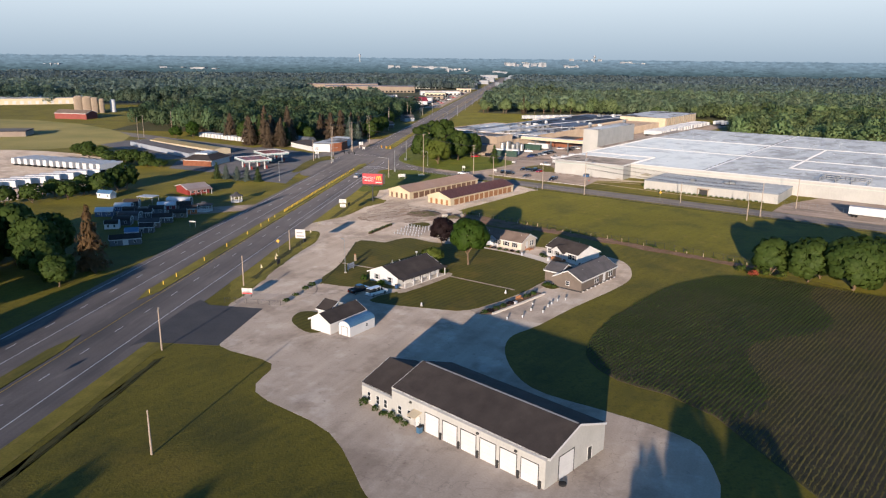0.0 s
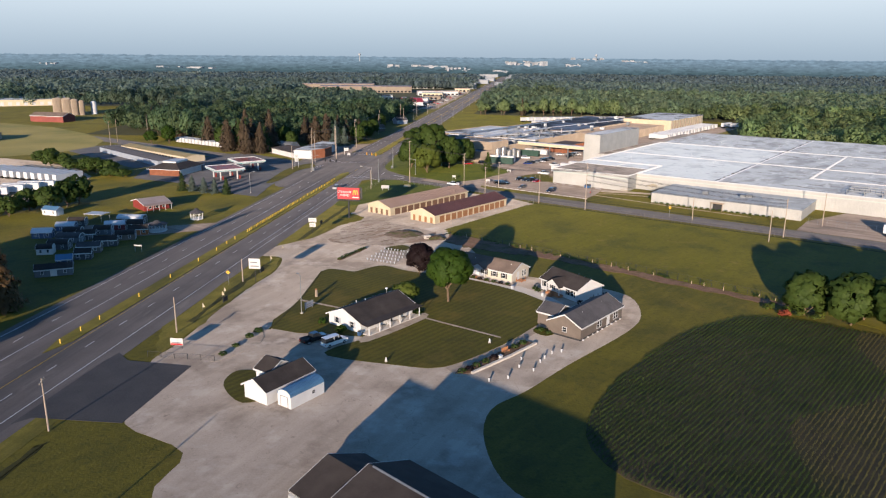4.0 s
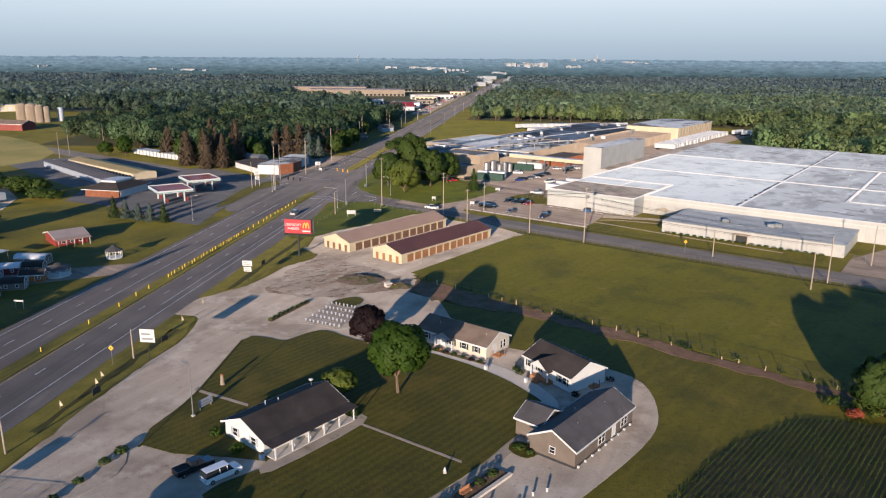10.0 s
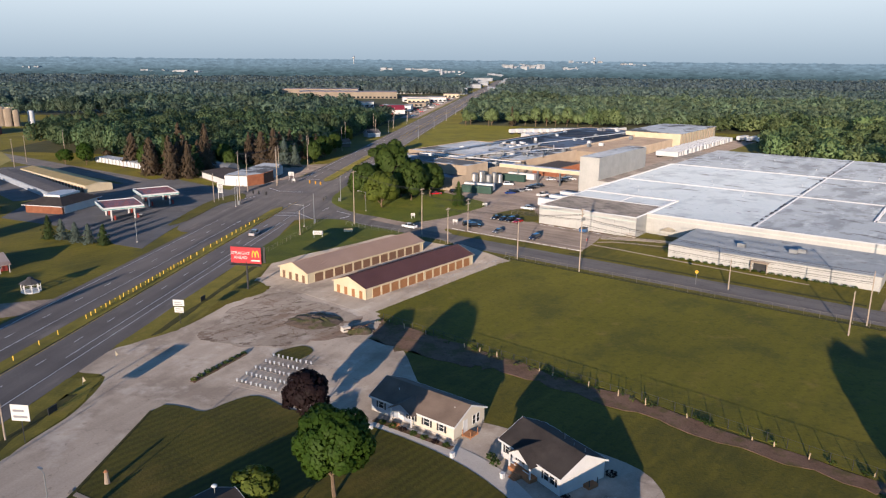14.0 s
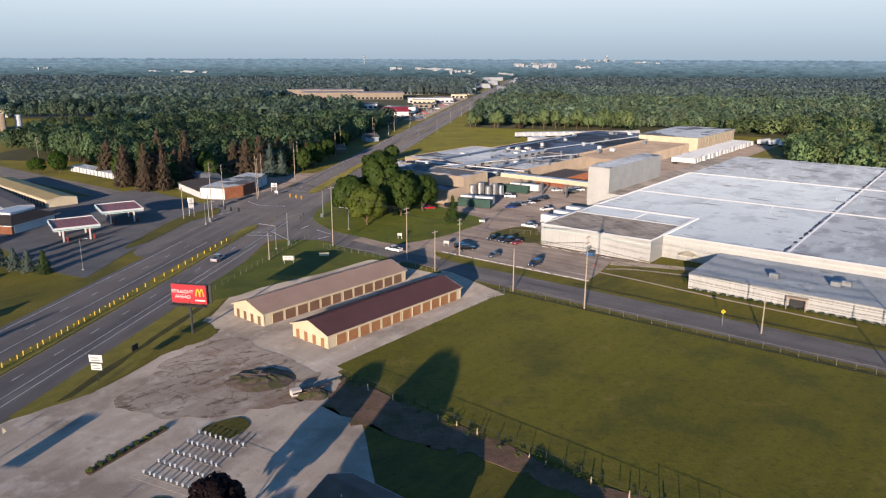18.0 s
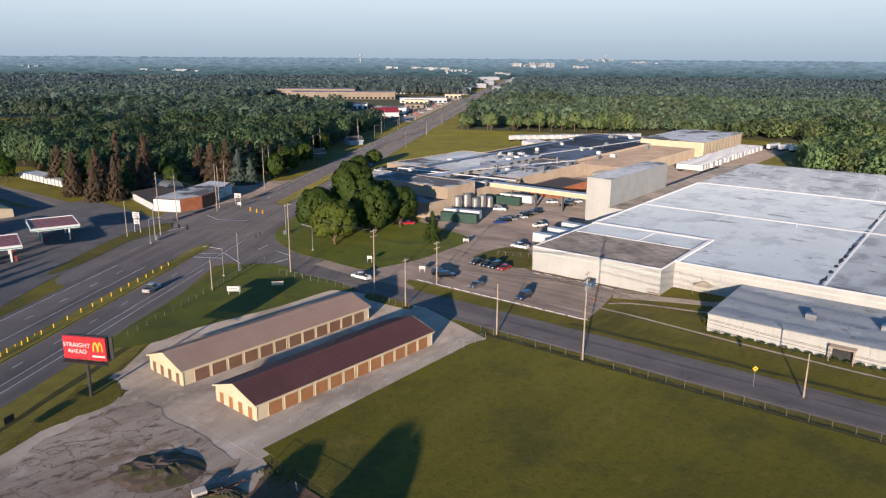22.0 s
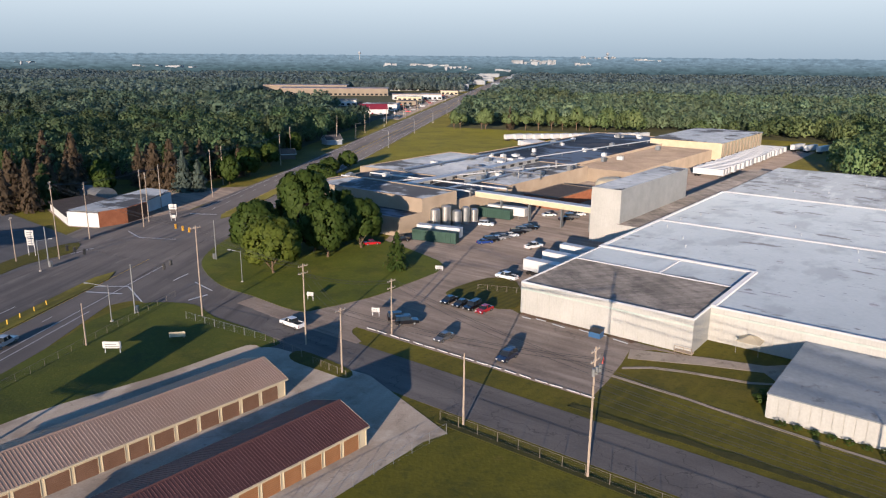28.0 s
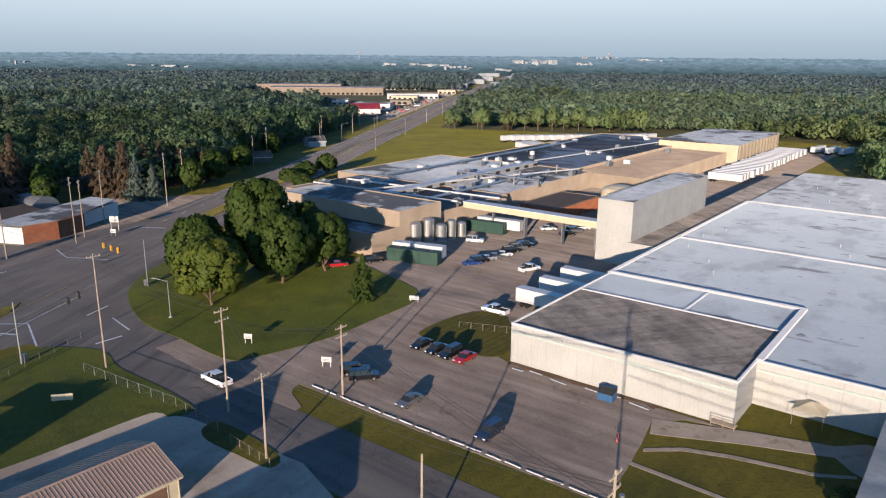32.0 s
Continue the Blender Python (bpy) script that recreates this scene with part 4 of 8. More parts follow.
def woods(name, inside, box, gap, kind, material, label, seed, tall=14.0, tones=0.42, hues=0.018):
    """A wood of many uneven crowns joined into one mesh; those at its near edge reach the ground. Each tree has its own height, tone and hue."""
    g = np.random.default_rng(seed)
    out = []
    for i in range(int((box[1] - box[0]) / gap)):
        for j in range(int((box[3] - box[2]) / gap)):
            x, y = box[0] + (i + g.uniform(0.05, 0.95)) * gap, box[2] + (j + g.uniform(0.05, 0.95)) * gap
            lot = g.uniform(0, 1, 8)
            if abs(x - 20) > 0.70 * (y + 11) + 40 or not inside(x, y):
                continue
            edge = not (inside(x, y - 20) and inside(x - 15, y - 12) and inside(x + 15, y - 12))
            t = TEMPLATES["edge" if edge and kind in ("near", "mid") else kind]
            t = t[int(lot[0] * len(t))]
            swell = noise.noise(Vector((x / 70, y / 70, seed))) + 0.6 * noise.noise(Vector((x / 26, y / 26, seed)))
            h = tall * (0.80 + 0.40 * swell + 0.48 * lot[1] ** 1.6) if kind != "far" else tall * (0.9 + 0.30 * swell + 0.2 * lot[1])
            r = gap * (0.50 + 0.48 * lot[2] ** 1.7) * (0.6 + 0.4 * h / tall)
            half = h * 0.48 if edge else max(r * (0.72 + 0.3 * lot[3]), 0.3 * h)
            ca, sa = np.cos(6.28 * lot[4]), np.sin(6.28 * lot[4])
            patch = noise.noise(Vector((x / 110, y / 110, seed + 5)))
            tone = tones * (2 * lot[5] - 1) * 0.8 + 0.25 * patch
            out.append(np.c_[(t[:, 0] * ca - t[:, 1] * sa) * r + x, (t[:, 0] * sa + t[:, 1] * ca) * r + y, t[:, 2] * half + h - half, t[:, 3] * ca - t[:, 4] * sa, t[:, 3] * sa + t[:, 4] * ca, t[:, 5],
                             np.full(len(t), tone), np.full(len(t), hues * (2 * lot[6] - 1) + 0.012 * patch - (0.04 if lot[7] > (0.93 if seed in (3, 4) else 0.975) else 0))])
    return tagged(new(name, quads(name, np.concatenate(out), material)), label, "woods", "", "stuff")


def hcs(x, y):
    return 0.987 * x - 0.160 * y, 0.160 * x + 0.987 * y


def wab(x, y):
    return 0.783 * (x - 69.8) - 0.622 * (y - 358.3), 0.622 * (x - 69.8) + 0.783 * (y - 358.3)


def east_wood(x, y):
    a, b = wab(x, y)
    c, s = hcs(x, y)
    return c > -62 and b > (330 if a < -250 else 365 if a < -130 else 398 if a < 12 else 232) and y < 1150


def east_far(x, y):
    c, s = hcs(x, y)
    return c > -62 and y >= 1150 and y < 2020


def west_far(x, y):
    c, s = hcs(x, y)
    return c < -128 and y >= 1000 and y < 2020 and not (c > -390 and s < 1330)


def west_wood(x, y):
    a, b = wab(x, y)
    c, s = hcs(x, y)
    return c < -126 and b > -6 and y < 1000 and (x > -235 or y > 850) and not (c > -185 and s < 505) and not (c > -195 and s > 820) and not (c > -380 and s > 960)


def deep(x, y, d0, d1):
    return d0 <= y + 0.25 * abs(x) < d1


def clearing(x, y):
    """The open lots and buildings inside the western woods."""
    return (-460 < x < -318 and 872 < y < 1000) or (-700 < x < -470 and 1770 < y < 2000)


woods("east_woods", lambda x, y: east_wood(x, y) and deep(x, y, 0, 800), (-60, 620, 380, 800), 9.6, "near", LEAFEAST, "dense green broadleaf woods", 1, 14.0)
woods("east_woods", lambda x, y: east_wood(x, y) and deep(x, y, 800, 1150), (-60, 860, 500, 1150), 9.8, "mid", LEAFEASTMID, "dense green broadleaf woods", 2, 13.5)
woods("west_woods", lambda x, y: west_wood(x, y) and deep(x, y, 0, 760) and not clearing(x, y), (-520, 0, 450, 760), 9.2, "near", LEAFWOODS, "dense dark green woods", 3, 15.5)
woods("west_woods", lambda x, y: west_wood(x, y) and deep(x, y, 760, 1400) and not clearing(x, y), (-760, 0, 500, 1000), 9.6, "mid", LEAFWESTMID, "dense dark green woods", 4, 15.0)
woods("far_woods", lambda x, y: (east_far(x, y) or east_wood(x, y)) and deep(x, y, 1150, 1520), (-60, 1080, 900, 1530), 11.0, "far", LEAFMIDFAR, "distant green woods, haze painted into the leaf colour", 5, 13.0, 0.25, 0.01)
woods("far_woods", lambda x, y: (east_far(x, y) or east_wood(x, y)) and deep(x, y, 1520, 3000), (-60, 1480, 1080, 2060), 12.5, "far", LEAFFAR, "distant green woods, haze painted into the leaf colour", 15, 13.0, 0.2, 0.008)
woods("far_west_woods", lambda x, y: west_far(x, y) and not clearing(x, y) and deep(x, y, 0, 1560), (-1120, 160, 1000, 1560), 11.5, "far", LEAFMIDFAR, "distant green woods, haze painted into the leaf colour", 6, 14.0, 0.25, 0.01)
woods("far_west_woods", lambda x, y: west_far(x, y) and not clearing(x, y) and deep(x, y, 1560, 3000), (-1460, 160, 1150, 2060), 12.5, "far", LEAFFAR, "distant green woods, haze painted into the leaf colour", 16, 13.5, 0.2, 0.008)
woods("far_edge_woods", lambda x, y: -395 < hcs(x, y)[0] < -112 and 1312 < hcs(x, y)[1] < 1345, (-220, 120, 1240, 1420), 8.0, "mid", LEAFFAR, "row of trees behind the shops, haze in their leaf colour", 7, 14.0)
# Leaf litter sheets; the shade between the crowns is put into their dark colour.
slab("woodland_floor", [wp(15, 228), wp(900, 228), (1600, 2100), hw(-62, 2150), hw(-62, 775), wp(-250, 326), wp(-130, 362), wp(-60, 395), wp(12, 398)], -0.2, 0.08, mat("shade_toned_leaf_litter", (0.02, 0.022, 0.01), (0.045, 0.045, 0.02), 0.95, 0.1, 20, 0.4), "leaf litter under the woods, shade put into its dark colour", "ground")
slab("woodland_floor", [hw(-185, 506), hw(-128, 506), hw(-128, 1000), hw(-135, 2600), (-1800, 2600), (-1800, 870), (-236, 850), (-235, 560), (-150, 548)], -0.2, 0.07, bpy.data.materials["shade_toned_leaf_litter"], "leaf litter under the woods, shade put into its dark colour", "ground")


def crown_mesh(name, seed, r, base, h, material, leaves, size, kind="round"):
    t = crown_points(seed, leaves, size, kind)
    zc, rz = (h + base) / 2, (h - base) / 2
    return quads(name, np.c_[t[:, 0] * r, t[:, 1] * r, t[:, 2] * rz + zc, t[:, 3:]], material)


def tree(name, x, y, h, r, base, material, label, leaves=1400, size=0.10, kind="round", seed=1, group=""):
    """A tree with a tapered trunk and limbs and a crown of leaf clumps."""
    ob = thing(name, label, "tree", place(x, y, seed * 47), group)
    rng = random.Random(seed)
    s = Shape()
    tr = 0.018 * h + 0.06
    s.tube((0, 0, 0), (0.05 * r, 0, base * 1.1 + 0.3), tr, tr * 0.7, 8)
    if kind == "round":
        s.tube((0.05 * r, 0, base), (0, 0, base + (h - base) * 0.7), tr * 0.7, tr * 0.2, 6)
        for i in range(5):
            a = i * 1.3 + rng.random()
            s.tube((0.04 * r, 0, base + 0.2 * i), (math.cos(a) * r * 0.6, math.sin(a) * r * 0.6, base + (h - base) * (0.35 + 0.08 * i)), tr * 0.4, tr * 0.1, 5)
    else:
        s.tube((0.05 * r, 0, base), (0, 0, h * 0.97), tr * 0.7, tr * 0.1, 6)
    part("trunk", s, BARK, ob, "grey-brown bark trunk and limbs")
    part("crown", crown_mesh("crown", seed, r, base, h, material, leaves, size, kind), material, ob)
    return ob


def bush(x, y, r, h, material=None, label="small rounded green shrub", seed=1, group="", leaves=160):
    t = crown_points(seed, leaves, 0.22)
    me = quads("shrub", np.c_[t[:, 0] * r, t[:, 1] * r, (t[:, 2] * 0.5 + 0.47) * h, t[:, 3:]], material or LEAF)
    ob = new("shrub", me)
    ob.matrix_world = place(x, y)
    return tagged(ob, label, "shrub", group)


# trees of the property
tree("maple_tree", 14.0, 186.3, 14.0, 5.9, 2.9, LEAFMAPLE, "full green maple standing in the striped lawn", 11000, 0.055, seed=3)
tree("purple_leaf_tree", 7.3, 207.5, 9.6, 4.2, 1.2, LEAFPURPLE, "dark purple-leaved tree by the gravel yard", 4500, 0.08, seed=4)
tree("small_lawn_tree", 3.9, 184.3, 5.9, 3.6, 1.2, LEAFLIGHT, "small light green tree beside the white house", 1800, 0.09, seed=5)
for i, (x, y, h, r) in enumerate(((96, 176.5, 10.5, 5.5), (103, 170, 12, 6.5), (111, 163, 14, 7.5), (118, 166, 13, 7), (124, 154, 14, 7.5), (134, 148, 13, 7), (144, 140, 14, 7.5), (108, 173, 9, 5))):
    tree("hedgerow_tree", x, y, h * 1.05, r * 1.12, 0.1, LEAF, "broad green tree in the field hedgerow", 4800, 0.085, seed=20 + i, group="hedgerow trees")
bush(91, 176, 1.6, 1.6, mat("rust_leaves", (0.16, 0.03, 0.015), (0.25, 0.06, 0.03), 0.8), "small rust-red shrub at the field edge", 8)

for i in range(12):
    bush(88.5 + 0.9 * i, 180.5 - 0.75 * i + (i % 3) * 0.9, 0.9 + 0.3 * (i % 2), 1.0 + 0.5 * (i % 3), LEAFLIGHT if i % 2 else LEAF, "ragged yellow-green brush at the hedgerow's end", 800 + i, "hedgerow brush", 90)
# the tree row behind the yard, whose long morning shadows reach the grass and the garage apron
for i, (x, y, h, r) in enumerate(((-70, 0, 14, 5), (-62, -9, 13, 4.5), (-53, -5, 14, 4), (-39, -8, 13.5, 3.2), (12, 9, 13, 4), (21, 15, 14.5, 6.2), (29, 12, 14, 5.6), (-30, -6, 13, 3))):
    tree("shade_tree", x, y, h, r, 2.2, LEAF, "full green tree in the row behind the garage yard", 1200, 0.11, seed=500 + i, group="shade trees")

for i in range(5):
    x, y = hw(-117 + 2 * math.sin(2.1 * i), 26 + 15.5 * i)
    tree("shade_tree", x, y, 14.5 + math.sin(i), 6.0, 1.5, LEAF, "full green tree in the row across the highway", 1200, 0.11, seed=520 + i, group="shade trees")

# the tree clump on the junction lawn
slab("junction_lawn", [(-10.8, 401.5), (-7.1, 389.1), (1, 376), (10, 368.6), (21.4, 358.8), (26.5, 360), (36.9, 368), (44, 377), (54, 393), (46, 408), (34, 424), (12, 452), (-4, 452), (-10, 420)], 0.0, 0.15, CORNERGRASS, "green corner lawn under the trees with a raised edge", "lawn", 3)
for i, (x, y, h, r, b, m_) in enumerate(((22.6, 401.6, 15.5, 6.4, 3.0, LEAF), (11, 386.5, 13.5, 6.8, 2.0, LEAFLIGHT), (30.9, 411.5, 13.5, 5.6, 2.5, LEAF), (14.5, 416, 20.5, 8.0, 3.0, LEAF), (3.0, 404, 14, 6.5, 2.0, LEAF), (24, 424, 13, 6, 2, LEAF), (18, 408, 13, 4.5, 2, LEAFPURPLE))):
    tree("corner_tree", x, y, h * 1.14, r * 1.2, b * 0.4, m_, "tall full broadleaf tree on the corner lawn", 5500, 0.075, seed=40 + i, group="corner lawn trees")
tree("spruce_tree", 41.9, 390.0, 10.2, 3.7, 0.6, LEAF, "pale green spruce beside the factory drive", 1600, 0.10, "cone", 51)
for i, (x, y, h, r) in enumerate(((6.8, 558.7, 9.5, 5.5), (0, 545, 8, 5.5), (-4, 532, 7, 5), (3, 520, 7, 4.5))):
    tree("roadside_tree", x + 4, y, h, r, 0.5, LEAF, "low dark tree beside the highway", 900, 0.12, seed=60 + i, group="roadside trees")

# west side trees
for i, (x, y, h, r) in enumerate(((-110.6, 185.6, 18.5, 8.5), (-101, 179, 16, 7.5), (-115, 176, 17, 8), (-104, 193, 14, 6.5), (-121, 191, 17, 8), (-130, 181, 17, 8), (-97, 172, 12, 6), (-90, 166, 9, 5), (-118, 203, 12, 6.5))):
    tree("roadside_broadleaf_tree", x, y, h, r, 1.0, LEAF, "large dark green tree across the highway", 3600, 0.09, seed=70 + i, group="trees across the highway")
tree("browned_pine_tree", -88.0, 180.8, 17.5, 5.8, 0.8, leaf_mat("rust_pine_needles", (0.11, 0.07, 0.033), (0.20, 0.125, 0.058)), "pine with rust-brown drying needles", 1800, 0.10, "cone", 80)
for i, (x, y, h, r) in enumerate(((-138, 291, 9, 5.5), (-131, 291.5, 10, 5.5), (-128, 299, 11, 5.5), (-126, 305, 12, 6), (-147, 285, 8, 5), (-150, 273, 8, 5.5), (-158, 268, 8, 5), (-140, 281, 8, 5))):
    tree("lot_edge_tree", x, y, h, r, 0.5, LEAF, "dark green tree at the trailer lot's edge", 1000, 0.12, seed=90 + i, group="lot edge trees")
for i in range(12):
    u = i / 11
    tree("hedge_tree", -196 + 62 * u, 418 - 50 * u + 4 * math.sin(i * 2.3), 6.5 + 2 * math.sin(i), 5.2, 0.3, LEAF, "bushy green hedge tree", 600, 0.14, seed=110 + i, group="hedge trees")
for i, (x, y, h, m_) in enumerate(((-95.0, 334.1, 7.6, NEEDLE), (-90.4, 333.1, 6.7, NEEDLEBLUE), (-84.6, 330.0, 6.4, NEEDLEBLUE), (-79.6, 328.0, 6.3, NEEDLEBLUE), (-74.1, 326.0, 6.7, NEEDLE))):
    tree("spruce_tree", x, y, h, 3.0, 0.1, m_, "blue-grey spruce in a planted row" if m_ is NEEDLEBLUE else "dark green spruce in a planted row", 900, 0.13, "cone", 130 + i, "spruce row")
for i, (x, y, h) in enumerate(((-162, 546, 15), (-176, 556, 17), (-150, 560, 14), (-172, 585, 17), (-140, 545, 15), (-188, 575, 18), (-200, 600, 17), (-186, 622, 18), (-165, 610, 16))):
    tree("broadleaf_tree" if i % 3 else "conifer_tree", x, y, h, h * (0.40 if i % 3 else 0.26), 0.8, LEAFWOODS if i % 3 else NEEDLEBROWN, "dense dark tree beyond the storage yard" if i % 3 else "tall browning conifer beyond the storage yard", 1000, 0.12, "round" if i % 3 else "cone", 560 + i, "storage yard trees")
rng = random.Random(5)
CONIFERS = [(-108.8, 468.6, 18.8), (-95, 457.2, 16.7), (-87.4, 459.6, 19.2), (-86.6, 468.9, 16.3), (-68.9, 510.2, 18.4), (-61.1, 505.7, 20.2), (-53.9, 504.4, 22), (-47.3, 498.6, 16.9), (-41.6, 498.7, 13.7), (-108.2, 512.5, 24), (-128.4, 497.1, 19.6), (-89.5, 497.8, 24)]
CONIFERS += [(-112 + 6.5 * (i % 5) + rng.uniform(-2, 2), 474 + 9 * (i // 5) + rng.uniform(-3, 3), rng.uniform(15, 21)) for i in range(15)]
CONIFERS += [(-66 + 6 * i + rng.uniform(-2, 2), 516 + 3 * i + rng.uniform(-2, 6), rng.uniform(15, 20)) for i in range(6)]
for i, (x, y, h) in enumerate(CONIFERS):
    dry = i % 5 != 3 and not (i in (7, 8))
    tree("conifer_tree", x, y, h * 0.92, h * (0.33 + 0.06 * math.sin(2.7 * i)), 0.3, NEEDLEBROWN if dry else NEEDLEBLUE if i in (7, 8) else NEEDLE, "tall conifer with browning needles" if dry else "tall dark green conifer beside the road", 1500, 0.12, "cone", 150 + i, "roadside conifers")
for i, (x, y, h) in enumerate(((-74, 488, 11), (-34, 516, 13), (-30, 534, 14), (-80, 500, 13), (-116, 486, 15), (-38, 552, 13), (-27, 566, 12), (-34, 590, 15), (-24, 612, 13))):
    tree("broadleaf_tree", x, y, h, h * 0.42, 0.6, LEAF, "full dark green tree at the woods' edge", 1400, 0.12, seed=220 + i, group="woods edge trees")
for i in range(13):
    x = 66 + 9.6 * i + rng.uniform(-4, 4)
    tree("park_tree", x, 757 - 0.3 * i + rng.uniform(-2, 2), rng.uniform(10.5, 18.5), rng.uniform(3.8, 7.0), rng.uniform(1.8, 4.0), LEAFEAST, "roadside tree with a clear trunk before the woods", 700, 0.15, seed=240 + i, group="row of park trees")
tree("park_tree", 109, 752, 17, 3.6, 1.0, NEEDLEBROWN, "tall rust-brown conifer among green trees", 700, 0.14, "cone", 260)
for i, (x, y, h, r) in enumerate(((-118, 148, 17, 8), (-106, 136, 15, 7), (-128, 158, 17, 8), (-137, 170, 17, 8), (-112, 122, 15, 7))):
    tree("roadside_broadleaf_tree", x, y, h, r, 1.0, LEAF, "large dark green tree across the highway", 1500, 0.12, seed=270 + i, group="trees across the highway")
for i, (x, y, h) in enumerate(((-156, 503, 13), (-127, 520, 12), (-168, 505, 9))):
    tree("broadleaf_tree", x, y, h, 5, 1, LEAFMAPLE, "bright green broadleaf tree before the conifers", 1000, 0.11, seed=200 + i)

# ---- west side lots and buildings ----
slab("trailer_lot", [(-150, 300), (-150, 372), (-222, 432), (-330, 420), (-330, 250), (-190, 262)], -0.2, 0.05, GRAVEL, "pale gravel trailer storage lot", "ground", 3)
slab("station_lot", [(-72.7, 327.5), (-60.5, 321), (-60, 345), (-58, 372), (-48, 405), (-53, 420), (-83, 447), (-98, 461), (-128, 425), (-132, 392), (-128, 366), (-100, 352), (-86, 338)], -0.2, 0.05, STATIONASPHALT, "dark asphalt forecourt of a filling station", "ground")
slab("west_storage_lot", [(-100, 428), (-112, 412), (-140, 398), (-215, 478), (-185, 500)], -0.2, 0.045, STATIONASPHALT, "dark asphalt storage yard", "ground")
slab("shed_drive", [hw(-107, 246), hw(-107, 258), (-82, 266), (-112, 268), (-112, 256), (-84, 252)], -0.2, 0.05, LOTASPHALT, "grey asphalt drive to the shed display", "ground")
slab("open_field", [(-225, 440), (-205, 520), (-330, 640), (-520, 640), (-520, 380), (-340, 440)], -0.2, 0.05, mat("dry_field_grass", (0.10, 0.10, 0.03), (0.20, 0.17, 0.06), 0.9, 0.03, 30, 0.4), "dry tan-green open field", "field", 3)
slab("store_lot", [hw(-108, 452), hw(-106, 500), (-60, 500), (-85, 478), (-83, 462), (-64, 437), (-54, 434)], -0.2, 0.05, LOTASPHALT, "asphalt lot round the corner store", "ground")

barn = gable("red_barn", "small red barn with beige roof and white porch posts", place(-95.7, 290.8, 41), 9.5, 11.0, 2.6, 3.9, REDWALL, mat("beige_metal_roof", (0.36, 0.27, 0.22), (0.46, 0.36, 0.30), 0.6, 0.3), WHITE, 0.5, 0.14, "barn")
part("porch_roof", Shape().along_x([(-2.6, 2.15), (-0.45, 2.62), (-0.45, 2.74), (-2.6, 2.27)], -0.4, 9.9), ROOFTAN, barn)
for i in range(5):
    part("porch_post", Shape().box(0.1 + 2.3 * i, 0.25 + 2.3 * i, -2.5, -2.35, 0, 2.2), WHITE, barn)
for x in (2.2, 4.8, 7.4):
    window(barn, x, 0, 0.8, 1.0, 1.2, "y-")


def gazebo(x, y, r, h, roof, label):
    ob = thing("gazebo", label, "gazebo", place(x, y, 10), "gazebos")
    ring = [(r * math.cos(math.pi / 4 * i + 0.39), r * math.sin(math.pi / 4 * i + 0.39)) for i in range(8)]
    part("floor", Shape().prism(ring, 0, 0.25), WHITE, ob)
    for px, py in ring:
        part("post", Shape().box(px * 0.95 - 0.08, px * 0.95 + 0.08, py * 0.95 - 0.08, py * 0.95 + 0.08, 0.25, 2.4), WHITE, ob)
    for i in range(8):
        (ax, ay), (bx, by) = ring[i], ring[(i + 1) % 8]
        part("railing", Shape().tube((ax * 0.95, ay * 0.95, 1.1), (bx * 0.95, by * 0.95, 1.1), 0.06, n=5).tube((ax * 0.95, ay * 0.95, 0.5), (bx * 0.95, by * 0.95, 0.5), 0.05, n=5), WHITE, ob)
    k = [(p[0] * 1.15, p[1] * 1.15) for p in ring]
    s = Shape()
    s.add([(*p, 2.4) for p in k] + [(p[0] * 0.3, p[1] * 0.3, h - 0.5) for p in ring], [(i, (i + 1) % 8, 8 + (i + 1) % 8, 8 + i) for i in range(8)] + [tuple(range(8, 16)), tuple(range(7, -1, -1))])
    part("roof", s, roof, ob, "grey shingled roof")
    part("cupola", Shape().dome((0, 0, h - 0.5), r * 0.36, r * 0.36, 0.55, 8, 3), roof, ob)
    return ob


gazebo(-72.5, 277.8, 2.3, 3.9, ROOFGREY, "white octagonal gazebo with grey roof")
gazebo(-80.2, 259.6, 3.2, 3.6, ROOFGREY, "wide white octagonal pavilion with grey roof")

# display sheds, most with a rounded barrel roof: x, y of the middle, length, width, wall, roof, turn, rounded
SHEDS = ((-110, 259.9, 6, 3.4, 1, 1, 4, 1), (-109.6, 267.2, 5.5, 3.6, 3, 3, 8, 1), (-94.8, 261.9, 6.5, 3.6, 4, 1, 14, 1), (-93, 271.7, 9, 3.8, 6, 1, -4, 1), (-84.6, 255, 6, 3, 5, 3, 12, 0), (-101.8, 244.5, 7.5, 3.6, 2, 2, -4, 1), (-98.3, 248.3, 5.5, 3.4, 3, 3, 10, 0),
         (-89, 240.2, 6.5, 3.4, 3, 3, 12, 0), (-86.2, 248.2, 6, 3.4, 6, 3, 14, 1), (-101.2, 236.2, 6, 3.6, 3, 3, 6, 1), (-90.8, 232.7, 6.5, 3.4, 6, 2, 8, 0), (-102.5, 230.4, 4.5, 3, 0, 3, 10, 1), (-91.5, 218.5, 4, 3, 1, 0, 18, 0))
SHEDS += ((-89.2, 225.2, 4.5, 3, 3, 3, 10, 0), (-90.1, 209.5, 9, 3.8, 2, 3, 20, 0), (-126.5, 285, 6.5, 3.4, 0, 0, -20, 0), (-104.5, 252.5, 5.5, 3.4, 3, 3, 6, 1), (-96, 255.2, 5.5, 3.4, 2, 3, 8, 1), (-88.6, 263.6, 5.5, 3.4, 6, 3, 8, 1), (-113, 250.5, 6, 3.4, 1, 1, 6, 0))


